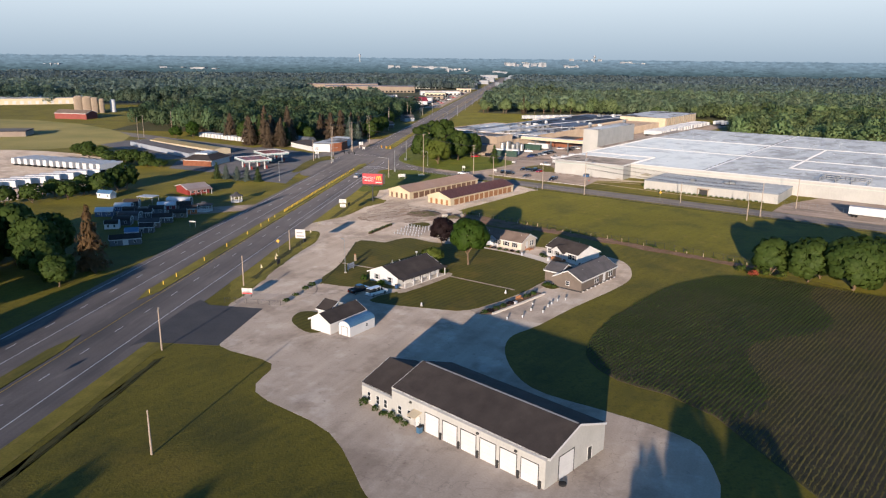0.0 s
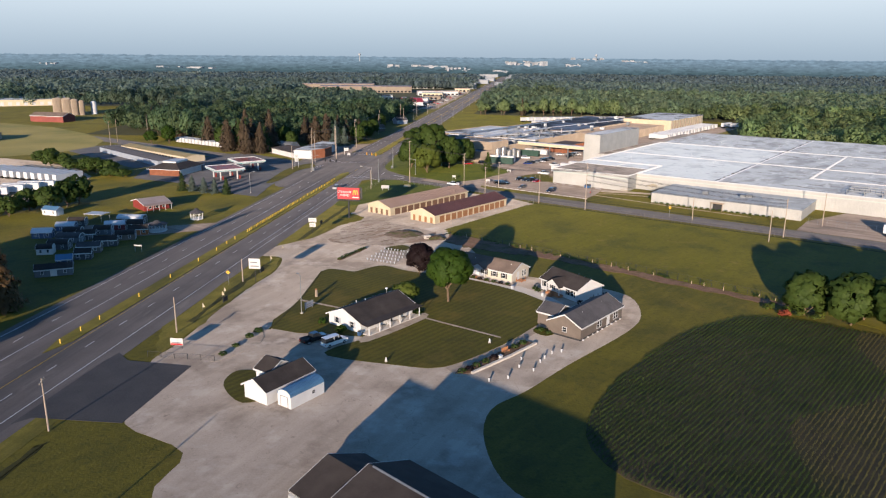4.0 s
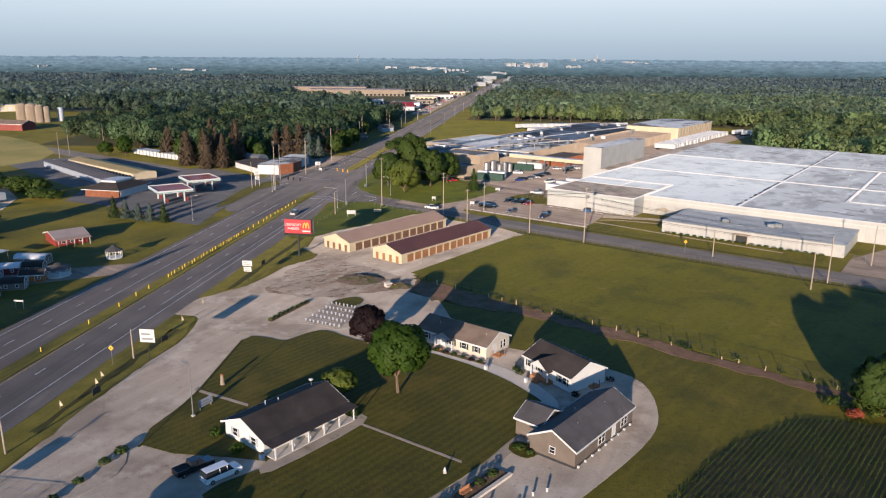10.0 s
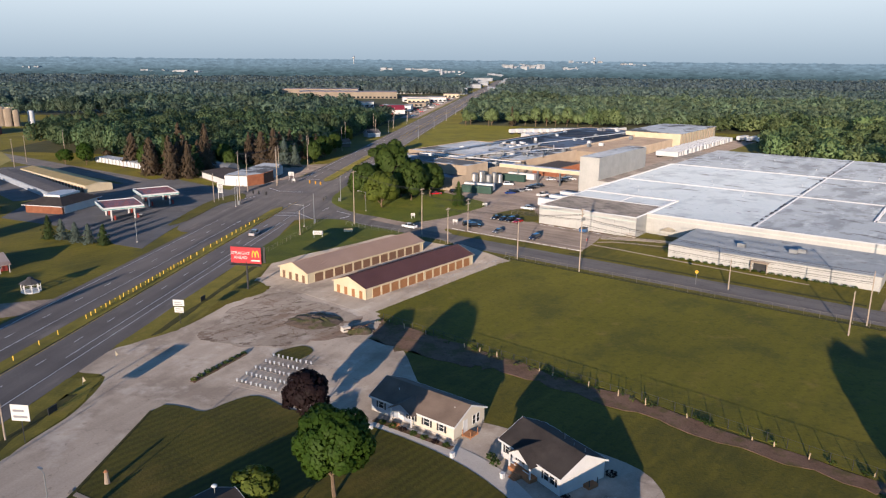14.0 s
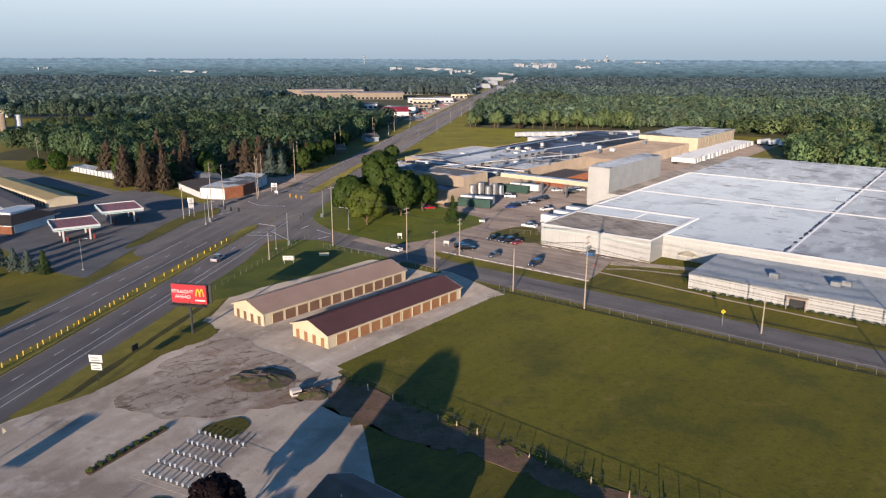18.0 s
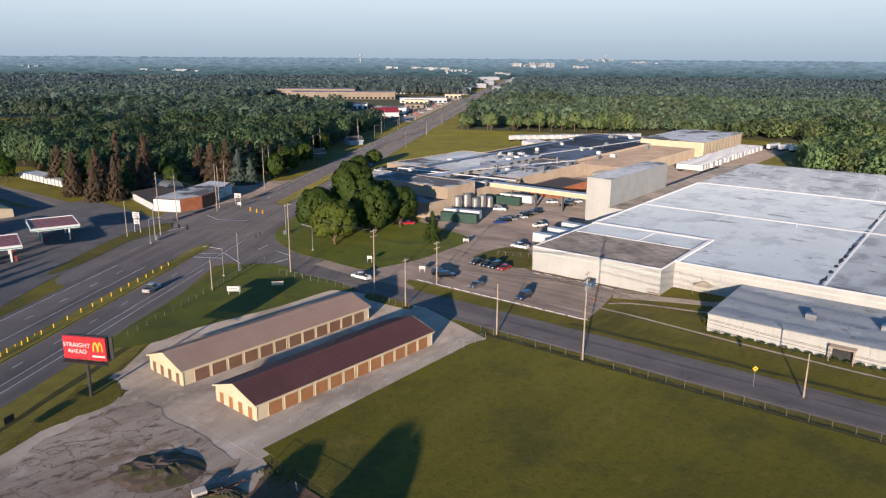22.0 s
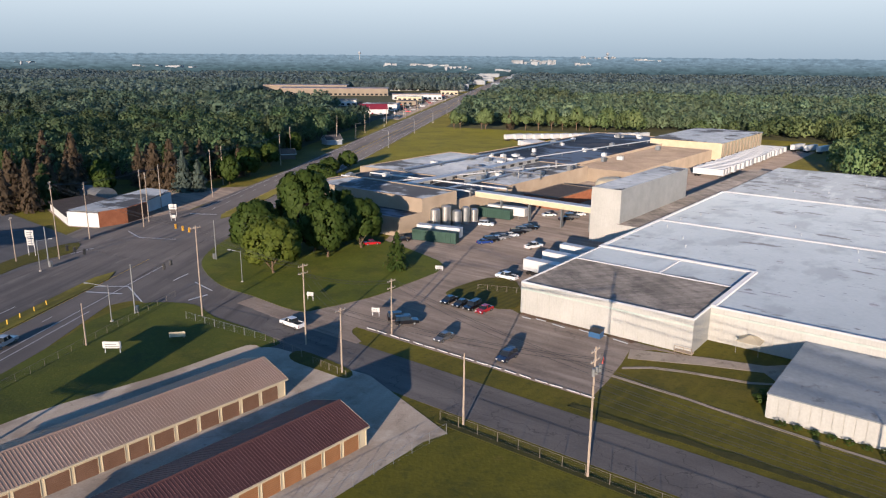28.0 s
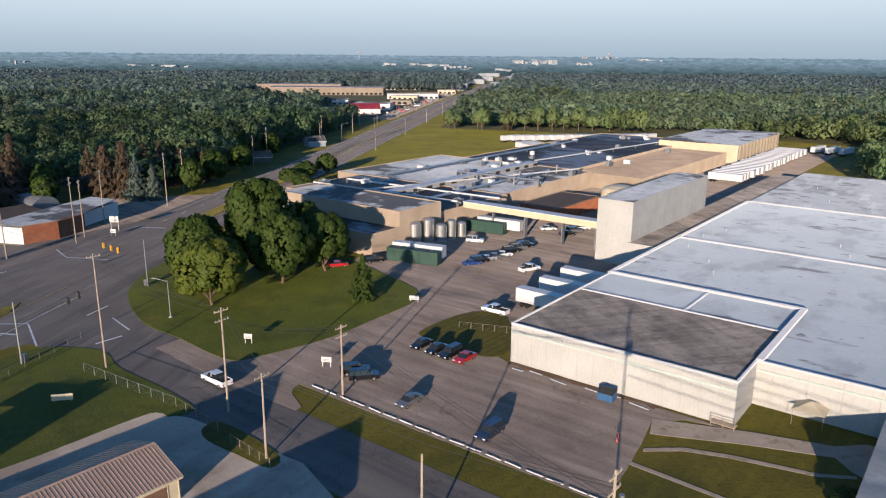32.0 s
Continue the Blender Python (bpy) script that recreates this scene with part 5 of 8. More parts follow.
def barrel_shed(m, L, W, wall, roof, label):
    """A shed with a rounded roof, white arched end trim, a double door in its end and windows along its side; x along its length."""
    ob = thing("display_shed", label, "shed", m, "display sheds")
    arc = [(W / 2 - W / 2 * math.cos(math.pi * i / 10), 1.75 + 1.2 * math.sin(math.pi * i / 10)) for i in range(11)]
    part("wall", Shape().along_x([(0.02, 0.1)] + [(W / 2 + (y - W / 2) * 0.97, z - 0.03) for y, z in arc] + [(W - 0.02, 0.1)], 0.05, L - 0.05), wall, ob)
    over = [(W / 2 + (y - W / 2) * 1.05, z + 0.06) for y, z in arc]
    part("roof", Shape().along_x(over + [(W / 2 + (y - W / 2) * 0.985, z) for y, z in arc[::-1]], 0, L), roof, ob)
    for x0, x1 in ((-0.07, 0.0), (L, L + 0.07)):
        part("end_trim", Shape().along_x([(W / 2 + (y - W / 2) * 1.06, z + 0.07) for y, z in arc] + [(W / 2 + (y - W / 2) * 0.86, z - 0.13) for y, z in arc[::-1]], x0, x1), WHITE, ob, "white arched end trim")
    for y0 in (0.02, W - 0.16):
        part("corner_board", Shape().box(L - 0.04, L + 0.05, y0, y0 + 0.14, 0.1, 1.75), WHITE, ob)
    for y0 in (W / 2 - 0.85, W / 2 + 0.03):
        dr = part("door_leaf", Shape().box(L - 0.05, L + 0.03, y0, y0 + 0.82, 0.15, 1.95), wall, ob)
        part("door_trim", Shape().box(L + 0.03, L + 0.06, y0, y0 + 0.1, 0.15, 1.95).box(L + 0.03, L + 0.06, y0 + 0.72, y0 + 0.82, 0.15, 1.95).box(L + 0.03, L + 0.06, y0 + 0.1, y0 + 0.72, 1.85, 1.95).box(L + 0.03, L + 0.06, y0 + 0.1, y0 + 0.72, 0.95, 1.05).box(L + 0.03, L + 0.06, y0 + 0.1, y0 + 0.72, 0.15, 0.25), WHITE, dr, "white door trim")
    for f in (0.28, 0.72):
        window(ob, L * f, 0.02, 0.75, 0.6, 0.8, "y-")
    part("skid", Shape().box(0.1, L - 0.1, 0.2, 0.4, 0, 0.1).box(0.1, L - 0.1, W - 0.4, W - 0.2, 0, 0.1), POLEWOOD, ob)
    return ob


SLATE = mat("slate_siding", (0.10, 0.11, 0.125), (0.15, 0.16, 0.18), 0.7)
SHEDWALL = [WHITE, mat("navy_siding", (0.05, 0.075, 0.14), (0.075, 0.105, 0.18), 0.7), SLATE, mat("charcoal_siding", (0.062, 0.058, 0.062), (0.105, 0.10, 0.105), 0.7), mat("barn_red_siding", (0.14, 0.025, 0.025), (0.19, 0.035, 0.03), 0.7), mat("orange_wood_siding", (0.30, 0.10, 0.03), (0.38, 0.14, 0.05), 0.7), BROWNSIDING]
SHEDROOF = [BLUEMETAL, mat("pale_metal_roof", (0.42, 0.44, 0.47), (0.55, 0.57, 0.59), 0.5), ROOFGREY, ROOFDARK]
SHEDNAME = ["white", "navy blue", "slate-grey", "charcoal", "barn red", "orange-brown", "grey-brown"]
ROOFNAME = ["blue metal", "pale metal", "grey shingled", "dark shingled"]
for x, y, L, W, w_, r_, turn_, rounded in SHEDS:
    m_ = place(x, y, turn_) @ pose(-L / 2, -W / 2, 0)
    if rounded:
        barrel_shed(m_, L, W, SHEDWALL[w_], SHEDROOF[r_], f"{SHEDNAME[w_]} garden shed with rounded {ROOFNAME[r_]} roof on grass")
        continue
    sh = gable("display_shed", f"{SHEDNAME[w_]} garden shed with {ROOFNAME[r_]} gable roof on grass", m_, L, W, 2.0, 3.1, SHEDWALL[w_], SHEDROOF[r_], WHITE, 0.15, 0.1, "shed", "display sheds")
    door(sh, L * 0.5, 0, 0.1, 1.4, 1.75, "y-", WHITE if w_ in (0, 2) else SHEDWALL[w_], WHITE)
    for f in (0.2, 0.8):
        window(sh, L * f, 0, 0.8, 0.6, 0.8, "y-")
    door(sh, L, W * 0.5, 0.1, 1.3, 1.75, "x+", SHEDWALL[w_], WHITE)
canopy0 = thing("carport", "open carport with flat white metal roof", "carport", place(-106.5, 275.5, -14))
part("roof", Shape().box(-3.5, 3.5, -2.5, 2.5, 2.5, 2.65), WHITE, canopy0)
for px, py in ((-3.2, -2.2), (3.2, -2.2), (3.2, 2.2), (-3.2, 2.2)):
    part("post", Shape().box(px - 0.06, px + 0.06, py - 0.06, py + 0.06, 0, 2.5), GALV, canopy0)

# brick restaurant with a hipped mansard
hip = thing("brick_restaurant", "single-storey brick building with brown hipped roof", "restaurant", place(-123.7, 375.8, -14))
part("wall", Shape().box(0, 16, 0, 21, 0, 3.3), BRICK, hip, "red brick wall")
s = Shape()
s.add([(-0.9, -0.9, 3.2), (16.9, -0.9, 3.2), (16.9, 21.9, 3.2), (-0.9, 21.9, 3.2), (4.5, 5, 5.6), (11.5, 5, 5.6), (11.5, 16, 5.6), (4.5, 16, 5.6)], [(3, 2, 1, 0), (0, 1, 5, 4), (1, 2, 6, 5), (2, 3, 7, 6), (3, 0, 4, 7), (4, 5, 6, 7)])
part("roof", s, ROOFDARK, hip, "dark shingled hipped roof")
part("roof_screen", Shape().box(4.4, 11.6, 4.9, 16.1, 5.5, 6.3), WHITE, hip, "white roof screen")
part("eaves_band", Shape().box(-0.95, 16.95, -0.95, 21.95, 2.95, 3.2), WHITE, hip)
for i in range(5):
    window(hip, 16, 2.5 + 4 * i, 0.7, 2.0, 2.0, "x+")
part("entry_panel", Shape().box(16.0, 16.12, 1.0, 20.0, 0.1, 2.9), WHITE, hip)

# filling station canopies
CANOPYTOP = mat("faded_red_canopy_deck", (0.16, 0.035, 0.03), (0.27, 0.075, 0.06), 0.8, 0.25, 8, 0.1, spread=0.2)
RIBDARK = car_paint("dark_canopy_rib", (0.045, 0.03, 0.03), 0.6)
CANOPYTEAL = car_paint("teal_stripe", (0.03, 0.25, 0.22), 0.5)
for (x, y) in ((-95.6, 371.3), (-91.5, 398.0)):
    cn = thing("fuel_canopy", "filling station canopy with white and red edge", "canopy", place(x, y, -57.5), "fuel canopies")
    part("deck", Shape().box(0.2, 16.3, 0.2, 13.8, 4.85, 5.1), CANOPYTOP, cn, "faded red deck")
    for r in ((0, 16.5, 0, 0.2), (0, 16.5, 13.8, 14), (0, 0.2, 0.2, 13.8), (16.3, 16.5, 0.2, 13.8)):
        part("fascia", Shape().box(*r, 4.3, 5.4), WHITE, cn, "white fascia")
        part("stripe", Shape().box(r[0] - 0.02, r[1] + 0.02, r[2] - 0.02, r[3] + 0.02, 4.5, 4.75), CANOPYTEAL, cn)
    for i in range(8):
        part("deck_rib", Shape().box(0.9 + 2.0 * i, 1.5 + 2.0 * i, 0.2, 13.8, 5.1, 5.2), RIBDARK, cn)
    for px in (3, 13.5):
        for py in (3, 11):
            part("column", Shape().box(px - 0.25, px + 0.25, py - 0.25, py + 0.25, 0, 4.5), WHITE, cn)
            part("pump", Shape().box(px - 0.4, px + 0.4, py + 0.8, py + 1.4, 0.1, 1.7), REDWALL, cn)

# west storage rows
WSTOR = gable("storage_building", "very long tan storage row with low yellow-tan roof", place(-119.5, 417.7, 137), 73, -12.0, 3.0, 3.9, CREAM, mat("yellow_tan_roof", (0.38, 0.27, 0.10), (0.50, 0.36, 0.15), 0.7, 0.2), CREAM, 0.3, 0.14, "storage building")
for i in range(20):
    door(WSTOR, 3 + 3.4 * i, 0, 0.03, 2.4, 2.1, "y+", DOORDARK, None, 3, "roll_up_door")
gable("storage_building", "long storage row with flat grey metal roof", place(-129, 404, 133), 80, -11.0, 2.6, 3.0, GREYSIDING, ROOFGREY, GREYSIDING, 0.3, 0.14, "storage building")

# corner store: white wing and brick front
store = thing("corner_store", "white and brick corner store with flat grey roof", "shop")
part("white_wall", Shape().prism([(-64.4, 437.9), (-53.5, 435.4), (-47.5, 455), (-58, 461)], 0, 4.6), WHITE, store)
part("brick_wall", Shape().prism([(-53.4, 435.4), (-47.2, 442.2), (-44.5, 452), (-47.4, 455.1)], 0, 5.0), BRICK, store, "red brick corner front")
part("rear_wall", Shape().prism([(-58, 461.1), (-47.5, 455.2), (-44, 474), (-54, 478)], 0, 4.2), WHITE, store)
part("roof", Shape().prism([(-63.9, 438.2), (-53.6, 435.8), (-47.6, 442.4), (-44.9, 452), (-44.4, 473.6), (-54, 477.6), (-58, 461)], 5.0, 5.15), ROOFBLUE, store, "grey flat roof")
part("wing_wall", Shape().prism([(-81.3, 460.9), (-64.6, 438.1), (-58.2, 461.2), (-74, 474)], 0, 2.9), WHITE, store)
part("wing_roof", Shape().prism([(-82, 461), (-64.7, 437.6), (-57.9, 461.4), (-74, 474.8)], 2.9, 3.2), ROOFDARK, store, "dark wing roof")
quonset = Shape()
quonset.along_x([(5.0 - 5.0 * math.cos(math.pi * i / 10), 4.2 * math.sin(math.pi * i / 10)) for i in range(11)], 0, 12)
solid("quonset_shed", quonset, GALV, "rounded pale metal shed behind the store", "shed", place(-84, 484, -30))

# far west: silos, red building, long white hall, houses
for i, (x, y, r, h, m_) in enumerate(((-334, 732, 4.5, 14.5, TAN), (-325, 731, 4.5, 14.5, TAN), (-317, 729, 3.2, 14, TAN), (-310.5, 729, 2.4, 13, TAN), (-305, 742, 2.6, 11.5, SIGNPALE))):
    so = solid("silo", Shape().tube((0, 0, 0), (0, 0, h), r, r, 16).dome((0, 0, h), r, r, r * 0.35, 16, 3), m_, "tall pale concrete storage silo", "silo", place(x, y), "silos")
gable("red_building", "long low red building with grey roof", place(-324, 660, -16), 33, 14, 5, 7.6, mat("faded_red_cladding", (0.20, 0.05, 0.04), (0.27, 0.075, 0.06), 0.7, 0.3), ROOFBROWN, WHITE, 0.4)
hall = thing("distribution_hall", "long low white hall beyond the field", "warehouse", place(-470, 826, 24))
part("wall", Shape().box(0, 96, 0, 50, 0, 6.8), CREAM, hall)
part("roof", Shape().box(-0.5, 96.5, -0.5, 50.5, 6.8, 7.3), ROOFWORN, hall)
for i in range(12):
    part("dock_door", Shape().box(4 + 7.6 * i, 7.5 + 7.6 * i, -0.12, 0.0, 0.6, 4.2), SIGNPALE, hall)
pal = thing("pale_hall", "low tan hall in the open field", "building", place(-330, 498, 12))
part("wall", Shape().box(0, 58, 0, 20, 0, 3.6), mat("muted_tan_wall", (0.30, 0.24, 0.19), (0.38, 0.31, 0.25), 0.8, 0.2), pal)
part("roof", Shape().box(-0.4, 58.4, -0.4, 20.4, 3.6, 4.1), ROOFGREY, pal)
gable("cottage", "small white house with pale roof among trees", place(-168.9, 590.6, 20), 14, 9, 3, 5.5, WHITE, ROOFGREY, WHITE)
for i in range(15):
    solid("parked_trailer", Shape().box(0, 2.6, 0, 8, 0.9, 3.6), WHITE, "small white trailer parked in a row", "trailer", place(-154 + 3.6 * i * 0.78, 510 - 3.6 * i * 0.62, -38), "storage row trailers")


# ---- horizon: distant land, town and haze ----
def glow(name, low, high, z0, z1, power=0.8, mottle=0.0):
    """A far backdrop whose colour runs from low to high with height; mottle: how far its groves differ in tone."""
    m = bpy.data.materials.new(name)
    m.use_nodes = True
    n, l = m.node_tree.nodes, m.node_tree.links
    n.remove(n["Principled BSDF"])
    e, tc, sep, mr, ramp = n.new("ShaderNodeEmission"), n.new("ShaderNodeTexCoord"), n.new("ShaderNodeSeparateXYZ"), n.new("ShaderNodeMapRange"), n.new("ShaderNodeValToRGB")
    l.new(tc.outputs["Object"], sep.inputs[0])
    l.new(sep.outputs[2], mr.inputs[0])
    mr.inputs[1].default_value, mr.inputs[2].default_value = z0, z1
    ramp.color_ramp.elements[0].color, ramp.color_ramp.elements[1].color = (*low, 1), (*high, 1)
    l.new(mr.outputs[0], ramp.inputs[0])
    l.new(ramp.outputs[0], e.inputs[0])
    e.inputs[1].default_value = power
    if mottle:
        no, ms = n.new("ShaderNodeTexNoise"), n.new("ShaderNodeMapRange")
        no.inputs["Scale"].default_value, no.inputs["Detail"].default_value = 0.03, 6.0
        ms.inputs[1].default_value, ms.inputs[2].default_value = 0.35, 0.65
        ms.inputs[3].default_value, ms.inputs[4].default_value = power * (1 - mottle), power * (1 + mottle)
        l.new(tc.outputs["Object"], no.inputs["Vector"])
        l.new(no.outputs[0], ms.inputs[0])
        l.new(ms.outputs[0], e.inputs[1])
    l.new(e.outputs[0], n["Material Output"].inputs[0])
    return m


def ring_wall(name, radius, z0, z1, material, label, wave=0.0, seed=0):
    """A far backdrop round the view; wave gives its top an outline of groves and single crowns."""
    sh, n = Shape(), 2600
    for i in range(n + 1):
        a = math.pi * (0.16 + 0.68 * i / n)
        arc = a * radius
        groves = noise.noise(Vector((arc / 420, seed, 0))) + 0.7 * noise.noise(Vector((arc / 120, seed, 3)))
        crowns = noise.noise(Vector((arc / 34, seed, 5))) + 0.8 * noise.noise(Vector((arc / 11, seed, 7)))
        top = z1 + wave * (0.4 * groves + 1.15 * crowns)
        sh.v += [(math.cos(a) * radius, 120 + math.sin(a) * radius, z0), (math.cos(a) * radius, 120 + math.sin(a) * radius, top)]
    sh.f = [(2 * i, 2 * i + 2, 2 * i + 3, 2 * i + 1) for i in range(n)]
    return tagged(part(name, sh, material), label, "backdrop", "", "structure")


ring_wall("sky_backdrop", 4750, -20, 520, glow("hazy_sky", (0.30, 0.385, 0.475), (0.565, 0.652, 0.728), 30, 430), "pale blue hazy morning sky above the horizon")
# Glowing rings: haze, sunlit crown tops and shaded feet painted into the emission.
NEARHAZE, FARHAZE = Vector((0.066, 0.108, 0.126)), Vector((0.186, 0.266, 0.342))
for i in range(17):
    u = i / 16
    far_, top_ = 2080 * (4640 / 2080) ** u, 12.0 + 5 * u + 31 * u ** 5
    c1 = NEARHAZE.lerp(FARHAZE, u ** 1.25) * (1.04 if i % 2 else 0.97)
    ring_wall("distant_woods", far_, -20, top_, glow("haze_painted_woods", c1 * (0.74 + 0.18 * u), c1 * 1.2, top_ - 7, top_ + 6, 0.8, 0.30 - 0.14 * u), "glowing backdrop of far woods, haze and sunlit tops painted in", 4.2, i * 7.3)

# ---- poles, wires, lamps and signals ----
def pole(x, y, h, arms=1, label="weathered wooden utility pole with cross-arm", deg=-38.5, transformer=0, lean=0.0):
    ob = thing("utility_pole", label, "utility pole", place(x, y, deg) @ pose(0, 0, 0, lean, lean * 0.5, 0), "utility poles")
    part("mast", Shape().tube((0, 0, 0), (0, 0, h), 0.17, 0.11, 8), POLEWOOD, ob)
    for i in range(arms):
        z = h - 0.5 - 1.4 * i
        part("cross_arm", Shape().box(-0.06, 0.06, -1.15, 1.15, z - 0.07, z + 0.07), POLEWOOD, ob)
        for y_ in (-1.05, -0.4, 0.4, 1.05):
            part("insulator", Shape().tube((0, y_, z + 0.07), (0, y_, z + 0.3), 0.06, 0.04, 6), GALV, ob)
    for i in range(transformer):
        part("transformer", Shape().tube((0.3, 0.45 * (i - (transformer - 1) / 2) * 2, h - 3.6), (0.3, 0.45 * (i - (transformer - 1) / 2) * 2, h - 2.6), 0.24, 0.24, 10), GALV, ob, "grey transformer can")
    return ob


SIDE = ((2.6, 355.4, 19.5, 1), (26.8, 340.0, 16.0, 2), (35.1, 327.2, 11.9, 1), (55.3, 308.8, 11.5, 0), (71.0, 294.7, 18.4, 2), (119.8, 245.1, 10.2, 0), (127.4, 250.9, 13.0, 1), (42.8, 345.3, 11.5, 2), (149.4, 267.3, 12.0, 1), (106.9, 278.3, 8.4, 0), (-14.3, 339.3, 8.4, 0))
for i, (x, y, h, a) in enumerate(SIDE):
    pole(x, y, h, a, "weathered wooden utility pole with cross-arm" if a else "plain weathered wooden pole", -38.5, 3 if i == 4 else 0)
for x, y, h, a in ((-48.3, 399, 21, 2), (-40.1, 436.7, 18.3, 2), (-41.2, 444, 16.3, 2), (-33, 487.2, 18.2, 2), (-23.3, 570.5, 15.3, 2), (-190, 494, 15, 1), (-192.7, 512, 15, 1), (-177, 524.4, 17, 1), (-103.5, 475.5, 14, 1),
                   (-58.2, 396.3, 12, 1), (-50, 420.8, 17, 2), (-43.8, 463, 16, 1), (-36.2, 514, 16, 1), (-24, 601.7, 16, 1), (-10, 690, 15, 1), (4, 780, 15, 1), (-44.4, 166.8, 7.9, 0), (-38.8, 202.7, 6.2, 0), (-50.9, 124.9, 8.9, 1), (-39.2, 85.5, 7.1, 0), (-88.3, 184, 9, 1)):
    pole(x, y, h, a, "weathered wooden utility pole with cross-arm" if a else "plain weathered wooden pole", 9)


def wire(name, p, q, sag, label, n=10, r=0.03):
    """One sagging wire as a single bent tube."""
    s = Shape()
    p, q = Vector(p), Vector(q)
    side = Vector((p.y - q.y, q.x - p.x, 0)).normalized()
    for i in range(n + 1):
        c = p.lerp(q, i / n) - Vector((0, 0, 4 * sag * (i / n) * (1 - i / n)))
        for k_ in range(4):
            a = math.pi / 2 * k_
            s.v.append(tuple(c + side * (r * math.cos(a)) + Vector((0, 0, r * math.sin(a)))))
    s.f = [(4 * i + k_, 4 * i + (k_ + 1) % 4, 4 * i + 4 + (k_ + 1) % 4, 4 * i + 4 + k_) for i in range(n) for k_ in range(4)] + [(3, 2, 1, 0), (4 * n, 4 * n + 1, 4 * n + 2, 4 * n + 3)]
    return solid(name, s, DARKMETAL, label, "cable", None, "overhead wires")


RUNS = [((127.4, 250.9), 11.2, (71, 294.7), 13.6), ((127.4, 250.9), 10.2, (71, 294.7), 11.6), ((127.4, 250.9), 12.4, (71, 294.7), 15.5), ((71, 294.7), 16.5, (35.1, 327.2), 11.4), ((71, 294.7), 15.0, (42.8, 345.3), 11.0), ((35.1, 327.2), 11.4, (26.8, 340), 15.0), ((26.8, 340), 15.4, (2.6, 355.4), 18.4), ((2.6, 355.4), 18.9, (-48.3, 399), 20.0), ((-48.3, 399), 20, (-40.1, 436.7), 17.8), ((-40.1, 436.7), 17.6, (-33, 487.2), 17.4), ((42.8, 345.3), 11.0, (26.8, 340), 14), ((-33, 487.2), 17.4, (-23.3, 570.5), 14.8)]
for p, zp, q, zq in RUNS:
    d = Vector((q[1] - p[1], p[0] - q[0])).normalized()
    for o in (-1.0, 0.4, 1.0):
        wire("overhead_wire", (p[0] + d.x * o, p[1] + d.y * o, zp), (q[0] + d.x * o, q[1] + d.y * o, zq), 0.9, "thin dark overhead wire between poles")


def street_lamp(x, y, h, deg, arm=2.2):
    ob = thing("street_lamp", "grey metal street lamp with a single arm", "street lamp", place(x, y, deg), "street lamps")
    part("mast", Shape().tube((0, 0, 0), (0, 0, h), 0.11, 0.07, 8), GALV, ob)
    part("arm", Shape().tube((0, 0, h - 0.3), (arm, 0, h + 0.2), 0.05, 0.04, 6), GALV, ob)
    part("lamp_head", Shape().box(arm - 0.1, arm + 0.7, -0.16, 0.16, h + 0.12, h + 0.3), GALV, ob)
    part("base", Shape().box(-0.25, 0.25, -0.25, 0.25, 0, 0.35), CONCRETE, ob)
    return ob


for a in ((-14.8, 351.9, 7.9, 170, 4.5), (5.1, 379, 7.8, 170, 2.5), (-47.4, 387.5, 8.2, 10, 3), (-64.8, 329, 9, 10, 1.5), (-19.8, 178.1, 9.3, 140, 0.6)):
    street_lamp(*a)


def signal(x, y, h, deg, arm, heads, shell):
    ob = thing("traffic_signal", "grey signal mast with hanging signal heads", "traffic light", place(x, y, deg), "traffic signals")
    part("mast", Shape().tube((0, 0, 0), (0, 0, h), 0.16, 0.12, 8), GALV, ob)
    part("cabinet", Shape().box(0.4, 1.2, -0.3, 0.3, 0.05, 1.5), GALV, ob, "grey control cabinet")
    part("span_wire", Shape().tube((0, 0, h - 3.5), (arm, 0, h - 3.9), 0.03, 0.03, 4), DARKMETAL, ob)
    for u in heads:
        x_, z_ = arm * u, h - 3.6
        hd = part("signal_head", Shape().box(x_ - 0.24, x_ + 0.24, -0.2, 0.2, z_ - 1.55, z_ - 0.2).tube((x_, 0, z_ - 0.2), (x_, 0, z_), 0.04, 0.04, 5), shell, ob)
        for k_ in range(3):
            part("visor", Shape().tube((x_, -0.42, z_ - 0.45 - 0.42 * k_), (x_, -0.2, z_ - 0.45 - 0.42 * k_), 0.17, 0.17, 8), DARKMETAL, hd)
    return ob


YELLOWSHELL = mat("yellow_signal_shell", (0.50, 0.26, 0.03), (0.62, 0.34, 0.05), 0.5)
signal(-11.9, 356.7, 10.9, 83, 42, (0.33, 0.41), DARKMETAL)
signal(-6.7, 398.9, 10.8, 140, 24, (0.5, 0.63, 0.78), YELLOWSHELL)
signal(-47.5, 392.0, 10.5, -30, 42, (0.2, 0.27, 0.36), DARKMETAL)


# ---- signs ----
RED = car_paint("sign_red", (0.45, 0.02, 0.025), 0.5)
YELLOW = car_paint("sign_yellow", (0.75, 0.42, 0.02), 0.5)
SIGNWHITE = mat("white_sign_face", (0.52, 0.51, 0.47), (0.62, 0.61, 0.57), 0.6, 0.6)
BAR = car_paint("sign_grey_bars", (0.20, 0.20, 0.215), 0.6)


